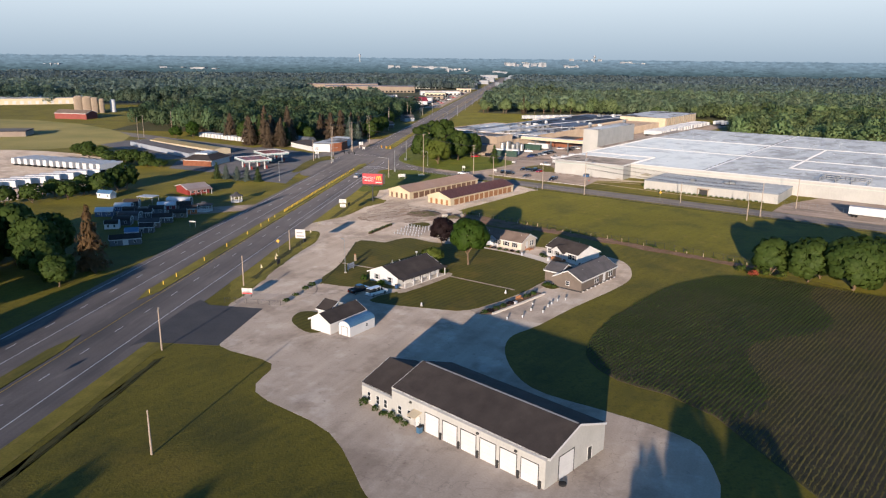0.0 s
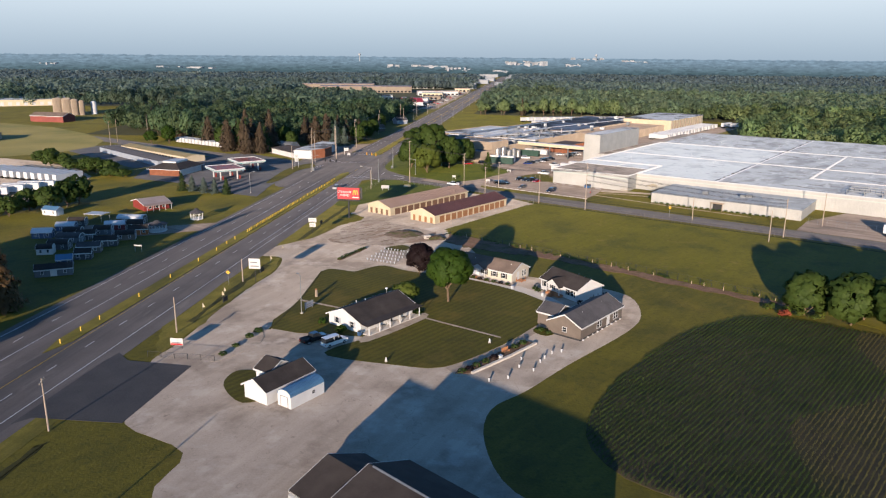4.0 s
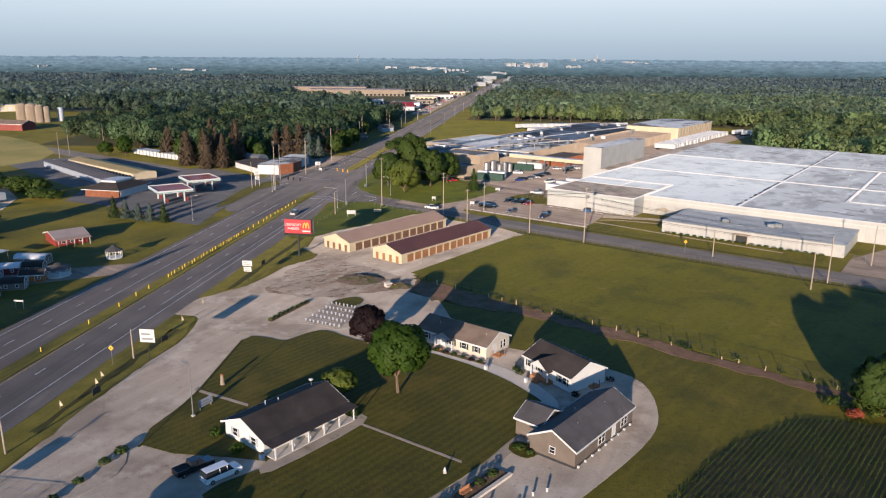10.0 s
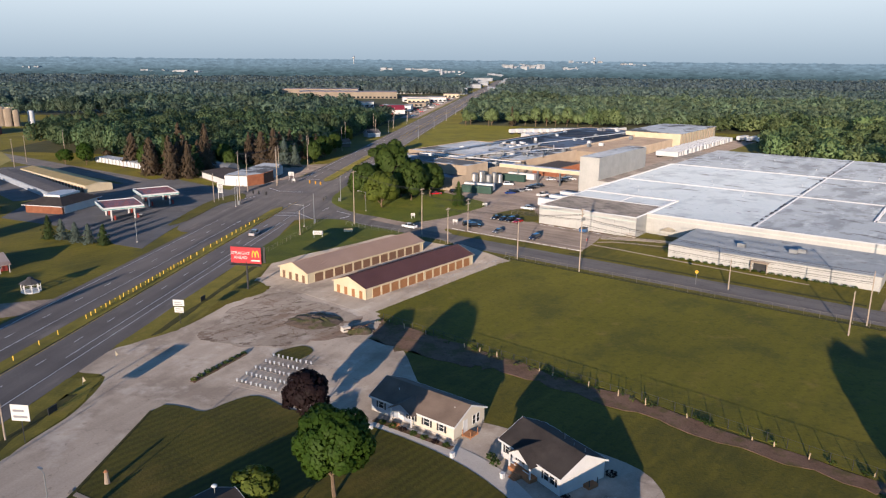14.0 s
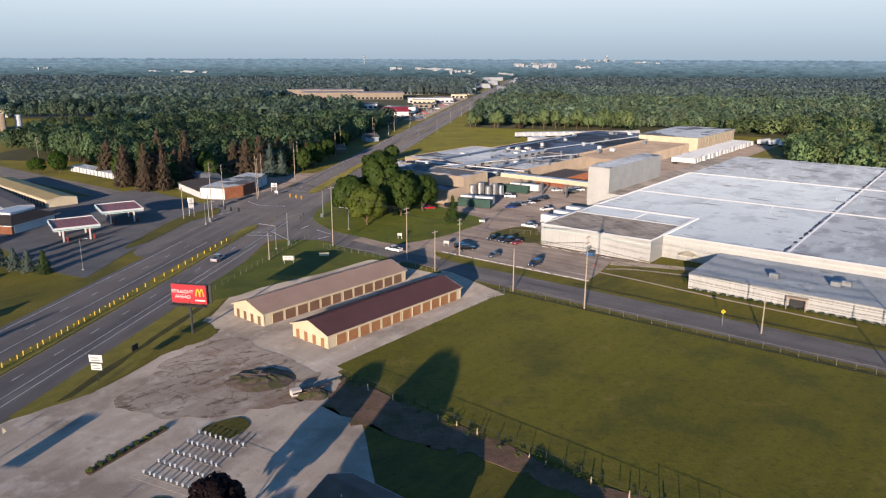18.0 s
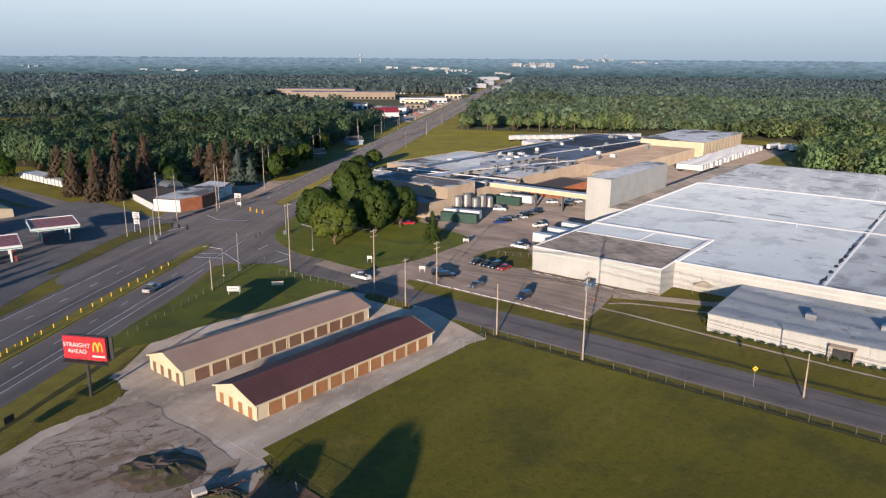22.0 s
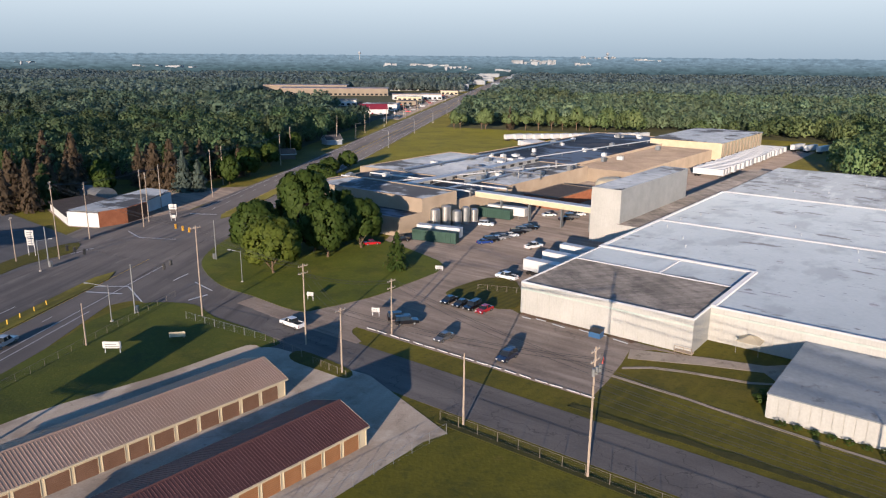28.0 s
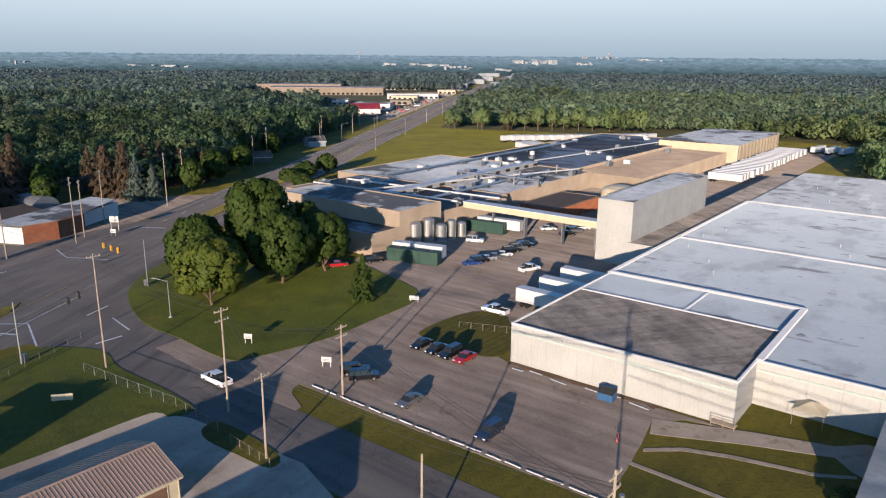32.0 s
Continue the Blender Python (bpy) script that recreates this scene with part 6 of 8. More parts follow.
def lettering(text, size, parent, m, material, name="lettering"):
    cu = bpy.data.curves.new(name, "FONT")
    cu.body, cu.size, cu.extrude, cu.align_x = text, size, 0.012, "CENTER"
    tmp = bpy.data.objects.new("tmp", cu)
    me = bpy.data.meshes.new_from_object(tmp)
    bpy.data.objects.remove(tmp)
    me.materials.clear()
    ob = part(name, me, material, parent)
    ob.matrix_local = m
    return ob


for y_, yc, rz in ((-0.27, -0.31, 0),):
    lettering("STRAIGHT", 1.12, bb, pose(-1.45, y_, 9.25, 90, 0, 0), WHITE)
    lettering("AHEAD", 1.12, bb, pose(-1.45, y_, 8.1, 90, 0, 0), WHITE)
for cx in (2.15, 3.05):
    rim_ = [(cx + (0.55 if k_ < 13 else 0.29) * math.cos(math.pi * (k_ if k_ < 13 else 25 - k_) / 12), 8.7 + (1.75 if k_ < 13 else 1.35) * math.sin(math.pi * (k_ if k_ < 13 else 25 - k_) / 12)) for k_ in range(26)]
    em = Shape().add([(x, -0.33 + 0.01 * (cx > 3), z) for x, z in rim_] + [(x, -0.26, z) for x, z in rim_], [(k_, (k_ + 1) % 26, 26 + (k_ + 1) % 26, 26 + k_) for k_ in range(26)] + [(k_, 25 - k_, 24 - k_, k_ + 1) for k_ in range(12)])
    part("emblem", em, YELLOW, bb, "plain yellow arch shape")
part("text_bar", Shape().box(1.4, 3.8, -0.27, -0.24, 7.6, 7.95), SIGNWHITE, bb)
part("catwalk", Shape().box(-4.1, 4.1, -0.95, -0.25, 6.75, 6.83), DARKMETAL, bb)
for x in (-3.5, -1.2, 1.2, 3.5):
    part("bracket", Shape().tube((x, -0.9, 6.8), (x, 0.0, 7.4), 0.04, 0.04, 5), DARKMETAL, bb)
part("border", Shape().box(-4.2, 4.2, 0.1, 0.2, 6.9, 11.3), DARKMETAL, bb)
part("brace", Shape().box(-3.8, 3.8, 0.2, 0.42, 7.6, 7.9).box(-3.8, 3.8, 0.2, 0.42, 10.2, 10.5), DARKMETAL, bb)


def panel_sign(x, y, w, z0, z1, deg, label, posts=1, bars=3, panels=1, post=DARKMETAL, face=None):
    """A board on one or two posts with unreadable lines as plain bars."""
    ob = thing("roadside_sign", label, "sign", place(x, y, deg))
    for px in ((0,) if posts == 1 else (-w * 0.4, w * 0.4)):
        part("post", Shape().tube((px, 0.06, 0), (px, 0.06, z1), 0.07, 0.07, 6), post, ob)
    hgt = (z1 - z0) / panels
    for k_ in range(panels):
        zb = z0 + hgt * k_ + 0.06
        wk = w * (0.8 if panels == 2 and k_ == 0 else 1.0)
        b_ = part("board", Shape().box(-wk / 2, wk / 2, -0.1, 0.0, zb, zb + hgt - (0.3 if k_ + 1 < panels else 0.12)), face or SIGNWHITE, ob)
        for i in range(bars):
            zz = zb + (hgt - 0.3) * (i + 0.5) / (bars + 0.5)
            part("text_bar", Shape().box(-wk * 0.38, wk * (0.38 - 0.14 * (i % 2)), -0.115, -0.1, zz, zz + hgt * 0.13), BAR, b_)
    return ob


panel_sign(-27.9, 254.3, 2.6, 2.6, 5.7, -8, "white two-panel roadside sign on one post", 1, 2, 2)
panel_sign(-35.3, 201.7, 3.0, 3.8, 6.6, -8, "square white roadside sign on one post", 1, 2)
gate_sign = panel_sign(-41.5, 158.0, 2.6, 0.7, 2.3, -8, "small white sign with a red band", 2, 1)
part("band", Shape().box(-1.25, 1.25, -0.13, -0.116, 0.8, 1.15), RED, gate_sign, "red painted band")
panel_sign(-18.6, 181.3, 3.0, 0.5, 2.0, 60, "low grey board sign on the lawn", 2, 2, 1, WHITE, GREYSIDING)
panel_sign(-7.8, 335.6, 3.4, 1.0, 2.4, 0, "low white board sign on two posts", 2, 2, 1, WHITE)
panel_sign(1.5, 343, 3.0, 0.3, 1.4, 10, "low tan board by the corner fence", 2, 0, 1, POLEWOOD, CREAM)
panel_sign(23.6, 365.5, 1.5, 1.1, 2.1, -10, "small white and green sign on the corner lawn", 2, 2, 1, WHITE)
panel_sign(38.9, 355.7, 1.7, 0.9, 1.9, -10, "white direction sign at the car park entrance", 2, 2, 1, WHITE)
panel_sign(52.7, 389.0, 2.0, 0.5, 1.5, -10, "small white sign beside the yard drive", 2, 1, 1, WHITE)
panel_sign(-76.6, 232.7, 2.4, 1.7, 2.2, -8, "small low sign beside the highway", 2, 1, 1, GALV)
panel_sign(-57, 402, 2.4, 3.0, 7.2, -8, "tall filling station price sign", 2, 3, 2, WHITE)
panel_sign(-36, 452, 2.6, 2.5, 4.4, 0, "white shop sign beside the highway", 2, 1, 1, WHITE)
panel_sign(-34, 446, 1.6, 0.8, 2.0, 0, "small white sign beside the highway", 2, 1, 1, WHITE)
for x, y in ((-41.7, 199.7), (-70.8, 97), (100, 283)):
    ob = thing("warning_sign", "yellow diamond warning sign on a thin post", "sign", place(x, y, -5), "warning signs")
    part("post", Shape().tube((0, 0.05, 0), (0, 0.05, 3.6), 0.04, 0.04, 6), GALV, ob)
    part("plate", Shape().add([(0, 0, 2.9), (0.55, 0, 3.45), (0, 0, 4.0), (-0.55, 0, 3.45), (0, 0.03, 2.9), (0.55, 0.03, 3.45), (0, 0.03, 4.0), (-0.55, 0.03, 3.45)], [(0, 1, 2, 3), (7, 6, 5, 4), (0, 4, 5, 1), (1, 5, 6, 2), (2, 6, 7, 3), (3, 7, 4, 0)]), YELLOW, ob)
    part("mark", Shape().box(-0.12, 0.12, -0.012, 0.0, 3.3, 3.6), DARKMETAL, ob)

# ---- median markers ----
mk = solid("marker_post", Shape().box(-0.09, 0.09, -0.05, 0.05, 0.14, 1.15).box(-0.1, 0.1, -0.06, 0.06, 0.8, 1.0), mat("yellow_marker_plastic", (0.55, 0.34, 0.03), (0.68, 0.44, 0.06), 0.5), "yellow plastic marker post in the median", "marker post", place(*hw(-90.6, 236), 9), "median markers")
for st in list(range(246, 300, 2)) + [302, 307, 312, 316, 320, 324, 328, 332, 336, 340, 344, 348, 352, 148, 155, 162, 178, 194, 210, 222, 230]:
    copy_thing(mk, place(*hw(-90.6 + 0.15 * math.sin(st), st), 9))

# ---- road paint ----
def dashes(c, s0, s1, step, length, width, material, label, z=0.045):
    s = Shape()
    st = s0
    while st < s1:
        a, b, d, e = hw(c - width / 2, st), hw(c + width / 2, st), hw(c + width / 2, st + length), hw(c - width / 2, st + length)
        s.add([(*a, z), (*b, z), (*d, z), (*e, z)], [(0, 1, 2, 3)])
        st += step
    return tagged(part("lane_marking", s, material), label, "road marking", "", "structure")


for c, s0, s1 in ((-84.8, -50, 352), (-84.8, 452, 1500), (-100.6, -50, 352), (-100.6, 452, 1500)):
    dashes(c, s0 + 2.2, s1, 12.2, 3.1, 0.16, PAINTW, "white broken lane line")
for c, s0, s1 in ((-79.2, -50, 350), (-105.2, -50, 345), (-81.2, 455, 1500), (-104.5, 455, 1500), (-81.4, 225, 352)):
    dashes(c, s0, s1, 40, 40.02, 0.16, PAINTW, "white road edge line")
for c, s0, s1 in ((-88.2, -50, 366), (-96.6, -50, 345), (-93.8, 450, 1500), (-88.2, 450, 1500)):
    dashes(c, s0, s1, 40, 40.02, 0.16, PAINTW if c == -96.6 else PAINTY, "solid line beside the median")


def stripe(p, q, width, material, label, z=0.05):
    p, q = Vector(p), Vector(q)
    d = Vector((q.y - p.y, p.x - q.x)).normalized() * width / 2
    return tagged(part("road_stripe", Shape().add([(*(p - d), z), (*(q - d), z), (*(q + d), z), (*(p + d), z)][::-1], [(0, 1, 2, 3)]), material), label, "road marking", "", "structure")


dashes(-92.8, 602, 1400, 40, 40.02, 0.35, PAINTY, "yellow centre line of the highway")
dashes(-89.6, 602, 1400, 40, 40.02, 0.35, PAINTY, "yellow centre line of the highway")
for p_, q_ in (((-42.5, 430.6), (-36.2, 422.8)), ((-36.2, 422.8), (-25, 420.9)), ((-29.5, 375.4), (-20.8, 375.5)), ((-20.8, 375.5), (-13.5, 364.5)), ((-47.8, 404.1), (-44.3, 410.2)), ((-6.2, 378.9), (-0.3, 372.4)), ((-11.8, 380.2), (-10.1, 385.9))):
    stripe(p_, q_, 0.32, PAINTW, "worn white line across the junction")
stripe(hw(-88, 362), hw(-79, 362), 0.5, PAINTW, "white stop line")
stripe(hw(-104.8, 446), hw(-95, 446), 0.5, PAINTW, "white stop line")
stripe(wp(-62, -40), wp(-62, -35), 0.5, PAINTW, "white stop line")


# ---- vehicles ----
def vehicle_meshes(kind):
    """Body, cabin glass, roof, wheel meshes of one kind of vehicle, shared by its copies; x forward."""
    L, W, H = {"sedan": (4.7, 1.82, 1.45), "suv": (4.9, 1.95, 1.8), "pickup": (5.7, 2.0, 1.85), "long_suv": (5.6, 2.05, 1.95)}[kind]
    g = 0.28
    if kind == "sedan":
        low = [(0, g), (L, g), (L, 0.72), (L - 1.15, 0.92), (0.75, 0.96), (0, 0.86)]
        cab = [(0.75, 0.94), (L - 1.2, 0.91), (L - 1.95, H), (1.35, H)]
    elif kind == "pickup":
        low = [(0, 0.42), (L, 0.42), (L, 1.0), (L - 1.35, 1.12), (0, 1.12)]
        cab = [(2.05, 1.1), (L - 1.4, 1.1), (L - 2.0, H), (2.2, H)]
    else:
        low = [(0, 0.34), (L, 0.34), (L, 0.95), (L - 1.2, 1.08), (0, 1.08)]
        cab = [(0.06, 1.06), (L - 1.25, 1.06), (L - 1.95, H), (0.25, H)]

    def sweep(profile, w0, w1, zt):
        s = Shape()
        n = len(profile)
        zl = min(z for _, z in profile)
        def half(z):
            u = (z - zl) / (zt - zl)
            return w0 + (w1 - w0) * u
        for sg in (-1, 1):
            s.v += [(x - L / 2, sg * half(z), z) for x, z in profile]
        s.f = [tuple(range(n)), tuple(range(2 * n - 1, n - 1, -1))] + [(i, n + i, n + (i + 1) % n, (i + 1) % n) for i in range(n)]
        return s

    body = sweep(low, W / 2, W / 2 - 0.06, max(z for _, z in low))
    if kind == "pickup":
        # the open bed: inner floor and side walls
        body.box(-L / 2 + 0.1, -L / 2 + 2.0, -W / 2 + 0.02, -W / 2 + 0.14, 1.1, 1.22).box(-L / 2 + 0.1, -L / 2 + 2.0, W / 2 - 0.14, W / 2 - 0.02, 1.1, 1.22).box(-L / 2, -L / 2 + 0.1, -W / 2 + 0.02, W / 2 - 0.02, 1.1, 1.22)
    glass = sweep(cab, W / 2 - 0.07, W / 2 - 0.26, H)
    xs = [x for x, z in cab if z > H - 0.01]
    roof = Shape().box(min(xs) - L / 2 - 0.04, max(xs) - L / 2 + 0.04, -W / 2 + 0.27, W / 2 - 0.27, H, H + 0.05)
    tyre = Shape().tube((0, -0.11, 0), (0, 0.11, 0), 0.34, 0.34, 14)
    rim = Shape().tube((0, -0.125, 0), (0, 0.125, 0), 0.2, 0.2, 8)
    return L, W, H, body.mesh("body"), glass.mesh("cabin_glass"), roof.mesh("roof"), tyre.mesh("tyre"), rim.mesh("rim"), cab


KINDS = {k_: vehicle_meshes(k_) for k_ in ("sedan", "suv", "pickup", "long_suv")}
TYRE = mat("black_rubber", (0.012, 0.012, 0.012), (0.025, 0.025, 0.025), 0.9)
BEDLINER = mat("black_bed_liner", (0.012, 0.012, 0.012), (0.03, 0.03, 0.03), 0.9)
LAMPGLASS = car_paint("clear_lamp_plastic", (0.7, 0.7, 0.7), 0.15)
LAMPRED = car_paint("red_lamp_plastic", (0.35, 0.01, 0.01), 0.2)
PAINTS = {n_: car_paint(n_.replace(" ", "_") + "_car_paint", c) for n_, c in {"black": (0.01, 0.01, 0.012), "dark blue": (0.02, 0.03, 0.06), "white": (0.75, 0.75, 0.74), "silver": (0.38, 0.38, 0.38), "red": (0.42, 0.015, 0.02), "blue": (0.02, 0.05, 0.2), "grey": (0.12, 0.12, 0.125)}.items()}


def vehicle(kind, colour, x, y, deg, where):
    L, W, H, body, glass, roof, tyre, rim, cab = KINDS[kind]
    nm = {"sedan": "car", "suv": "suv", "pickup": "pickup_truck", "long_suv": "suv"}[kind]
    ob = thing(nm, f"{colour} {nm.replace('_', ' ')} parked {where}", "car" if kind != "pickup" else "pickup truck", place(x, y, deg, 0.045), "parked vehicles")
    paint = PAINTS[colour]
    for nm_, me, m_ in (("body", body, paint), ("cabin_glass", glass, GLASS), ("roof", roof, paint)):
        o = new(nm_, me.copy())
        o.data.materials.append(m_)
        o.parent = ob
    for sx in (-L / 2 + 0.95, L / 2 - 0.95):
        for sy in (-W / 2 + 0.1, W / 2 - 0.1):
            wh = part("wheel", tyre, TYRE, ob)
            wh.location = (sx, sy, 0.34)
            part("rim", rim, GALV, wh)
    for sy in (-1, 1):
        part("headlight", Shape().box(L / 2 - 0.1, L / 2 + 0.012, sy * (W / 2 - 0.3) - 0.2, sy * (W / 2 - 0.3) + 0.2, 0.62, 0.78), LAMPGLASS, ob)
        part("tail_light", Shape().box(-L / 2 - 0.012, -L / 2 + 0.1, sy * (W / 2 - 0.22) - 0.14, sy * (W / 2 - 0.22) + 0.14, 0.66, 0.84), LAMPRED, ob)
    part("bumper", Shape().box(L / 2 - 0.05, L / 2 + 0.06, -W / 2 + 0.06, W / 2 - 0.06, 0.36, 0.55), DARKMETAL, ob)
    if kind == "pickup":
        part("bed_liner", Shape().box(-L / 2 + 0.12, -L / 2 + 1.98, -W / 2 + 0.15, W / 2 - 0.15, 1.11, 1.14), BEDLINER, ob)
    # pillars between the windows
    for x_ in ((-0.15,) if kind == "sedan" else (-0.6, 0.55) if kind != "pickup" else (0.2,)):
        part("pillar", Shape().box(x_ - 0.05, x_ + 0.05, -W / 2 + 0.12, W / 2 - 0.12, 1.0, H - 0.05), paint, ob)
    return ob


B_, A_ = 51.5, -38.5
for kind, colour, x, y, deg, where in (
        ("sedan", "black", 54.6, 364.5, B_ + 180, "in the factory car park"), ("sedan", "black", 57.2, 362.2, B_ + 180, "in the factory car park"), ("suv", "black", 59.6, 360.3, B_ + 180, "in the factory car park"), ("sedan", "red", 62.0, 358.4, B_ + 180, "in the factory car park"),
        ("suv", "dark blue", 64.3, 333.0, B_ + 180, "alone in the car park"), ("sedan", "grey", 53.0, 342.4, B_ + 180, "at the car park's edge"), ("suv", "black", 43.9, 353.2, B_ - 40, "by the car park entrance"), ("suv", "black", 45.5, 351.0, B_ - 40, "by the car park entrance"),
        ("pickup", "white", 69.3, 382.2, A_ + 180, "on the yard beside the fence"), ("sedan", "red", 33.5, 415.5, 20, "under the corner trees"), ("suv", "black", 42.0, 419.5, 20, "beside the factory wall"),
        ("sedan", "blue", 66.4, 417.2, 20, "in the yard row"), ("suv", "black", 68.4, 419.4, 20, "in the yard row"), ("sedan", "silver", 70.6, 421.6, 20, "in the yard row"), ("sedan", "grey", 72.8, 423.4, 20, "in the yard row"), ("sedan", "white", 75.0, 425.4, 20, "in the yard row"),
        ("suv", "black", 77.4, 429.2, 20, "in the yard row"), ("suv", "grey", 79.7, 432.2, 20, "in the yard row"), ("suv", "black", 82.0, 434.8, 20, "in the yard row"), ("suv", "white", 68.6, 440.2, -15, "by the tank wall"), ("pickup", "white", 80, 412, 35, "on the yard"),
        ("sedan", "white", 91.3, 455.2, 10, "beside the brick court"), ("sedan", "black", 95.8, 448.5, 10, "beside the tower"), ("suv", "grey", 98.6, 452.3, 10, "beside the tower"), ("suv", "white", 101.5, 455.8, 10, "beside the tower"),
        ("long_suv", "white", -10.4, 159.9, 44, "beside the white house"), ("pickup", "black", -14.8, 161.6, 44, "beside the white house")):
    vehicle(kind, colour, x, y, deg, where)
tagged(vehicle("pickup", "silver", *hw(-84.9 + 1.5, 330), 81, "on the highway"), "silver pickup truck driving on the highway")
tagged(vehicle("pickup", "white", 22.5, 349.5, 140, "on the side road"), "white pickup truck on the side road")


# ---- trailers and containers ----
def trailer_meshes(L):
    box_ = Shape().box(-L / 2, L / 2, -1.28, 1.28, 1.15, 4.0)
    under = Shape().box(-L / 2 + 0.3, L / 2 - 0.3, -0.5, 0.5, 0.9, 1.14)
    wheels = Shape().tube((0, -1.25, 0), (0, 1.25, 0), 0.5, 0.5, 12)
    leg = Shape().box(-0.1, 0.1, -0.08, 0.08, 0, 1.14)
    return box_.mesh("box"), under.mesh("frame"), wheels.mesh("axle"), leg.mesh("landing_leg")


TM = {L: trailer_meshes(L) for L in (14.0, 8.5)}


def trailer(x, y, deg, L=14.0, group="truck trailers", material=None, label="plain white box truck trailer parked in a row"):
    ob = thing("truck_trailer", label, "trailer", place(x, y, deg, 0.04), group)
    b_, u_, w_, l_ = TM[L]
    if material:
        b_ = b_.copy()
    part("box", b_, material or WHITE, ob)
    part("frame", u_, DARKMETAL, ob)
    for px in (-L / 2 + 1.4, -L / 2 + 2.7):
        part("axle", w_, TYRE, ob).location = (px, 0, 0.5)
    for sy in (-0.8, 0.8):
        part("landing_leg", l_, GALV, ob).location = (L / 2 - 2.2, sy, 0)
    return ob


rt = random.Random(9)
for i in range(24):
    trailer(*wp(-29 + rt.uniform(-0.6, 0.6), 212 + 4.9 * i), A_)
for i in range(15):
    trailer(*wp(-177 + 4.3 * i + rt.uniform(-0.4, 0.4), 279 + 4.6 * i), 34.7)
for i in range(7):
    trailer(*wp(-153 + 3.7 * i, 257 - 2.3 * i), 34.7)
for i in range(3):
    trailer(*wp(-20 + 7 * i, 345), 40)
for i in range(3):
    trailer(*wp(-7.5, 26 + 9.5 * i), A_, label="white box trailer backed to the warehouse dock")
for i in range(14):
    trailer(-206 + 4.0 * i, 378 - 1.6 * i, 62, group="lot trailers")
for i in range(8):
    trailer(-182 + 3.6 * i, 296 + 5.5 * i, 12, group="lot trailers")
trailer(168, 249, A_, label="white box trailer beside the side road")
def container(x, y, deg, L, label):
    """A ribbed steel container on skids."""
    ob = thing("container", label, "container", place(x, y, deg), "containers")
    part("body", Shape().box(0, L, -1.25, 1.25, 0.25, 3.3), GREENBOX, ob)
    part("roof", Shape().box(-0.05, L + 0.05, -1.3, 1.3, 3.3, 3.4), GREENBOX, ob)
    for y_ in (-1.1, 0.9):
        part("skid", Shape().box(0, L, y_, y_ + 0.2, 0.0, 0.25), DARKMETAL, ob)
    for i in range(int(L / 0.8)):
        part("rib", Shape().box(0.3 + 0.8 * i, 0.42 + 0.8 * i, -1.33, -1.25, 0.3, 3.25), GREENBOX, ob)


container(45.5, 422.5, -24, 14, "long dark green steel container by the tanks")
container(67.5, 455.5, -32, 12, "dark green steel container by the factory wall")
trailer(53.2, 423.0, -24, 14.0, "containers", None, "white box trailer behind the green container")
trailer(76.7, 453.2, -32, 14.0, "containers", None, "white box trailer behind the green container")

slab("north_field", [hw(-76.5, 560), hw(-76.5, 770), wp(-250, 322), wp(-135, 352), wp(-140, 300), wp(-146, 150), wp(-146, 104), wp(-134, 62)], -0.1, 0.02, FIELD, "green mown field behind the factory", "field")
slab("grass_island", [wp(-21, 2.5), wp(-19.3, 16.1), wp(-12, 17.8), wp(-2.9, 4.1), wp(-4.7, -1.3), wp(-17.3, -1.2)], 0.0, 0.12, LAWN, "grass bank between car park and drive", "lawn", 3)
# ---- factory plant ----
for x, y, r, h, m_ in ((51.8, 437.0, 1.7, 6.0, STEEL), (55.4, 440.4, 1.6, 6.4, STEEL), (59.0, 441.5, 1.5, 4.6, GALV), (62, 444.5, 1.2, 5.2, GALV), (65, 447, 1.2, 4.0, STEEL)):
    tk = thing("storage_tank", "upright steel process tank by the factory wall", "tank", place(x, y), "process tanks")
    part("shell", Shape().tube((0, 0, 0.3), (0, 0, h), r, r, 18), m_, tk)
    part("top", Shape().dome((0, 0, h), r, r, r * 0.35, 18, 3), m_, tk)
    part("base", Shape().tube((0, 0, 0), (0, 0, 0.3), r * 1.08, r * 1.08, 14), CONCRETE, tk)
    part("ladder", Shape().box(r, r + 0.08, -0.2, -0.14, 0.3, h).box(r, r + 0.08, 0.14, 0.2, 0.3, h), GALV, tk)
    part("pipe", Shape().tube((0, r, 0.6), (0, r + 1.5, 0.6), 0.1, 0.1, 6).tube((0, r + 1.5, 0.6), (0, r + 1.5, h), 0.1, 0.1, 6), GALV, tk)
con = thing("conveyor_bridge", "long enclosed white bridge between factory and tower", "bridge", WM)
part("body", wbox(-65, -17.5, 75.6, 78.6, 6.3, 8.0), CREAM, con)
part("roof", wbox(-65, -17.5, 75.3, 78.9, 8.0, 8.2), WHITE, con)
for a in (-55, -44, -32, -22):
    part("support", wbox(a - 0.15, a + 0.15, 76.4, 77.8, 0, 6.3), GALV, con)
ru = random.Random(12)
for i in range(46):
    a, b = ru.uniform(-125, -64), ru.uniform(66, 300)
    w_, d_, h_ = ru.uniform(1.2, 3.6), ru.uniform(1.2, 3.0), ru.uniform(0.8, 2.0)
    x, y = wp(a, b)
    un = thing("roof_unit", "grey metal ventilation unit on the factory roof", "ventilation unit", place(x, y, A_, 6.25), "roof units")
    part("housing", Shape().box(-w_ / 2, w_ / 2, -d_ / 2, d_ / 2, 0.0, h_), GALV if i % 2 else WHITE, un)
    part("fan", Shape().tube((0, 0, h_), (0, 0, h_ + 0.35), min(w_, d_) * 0.35, min(w_, d_) * 0.3, 10), GALV, un)
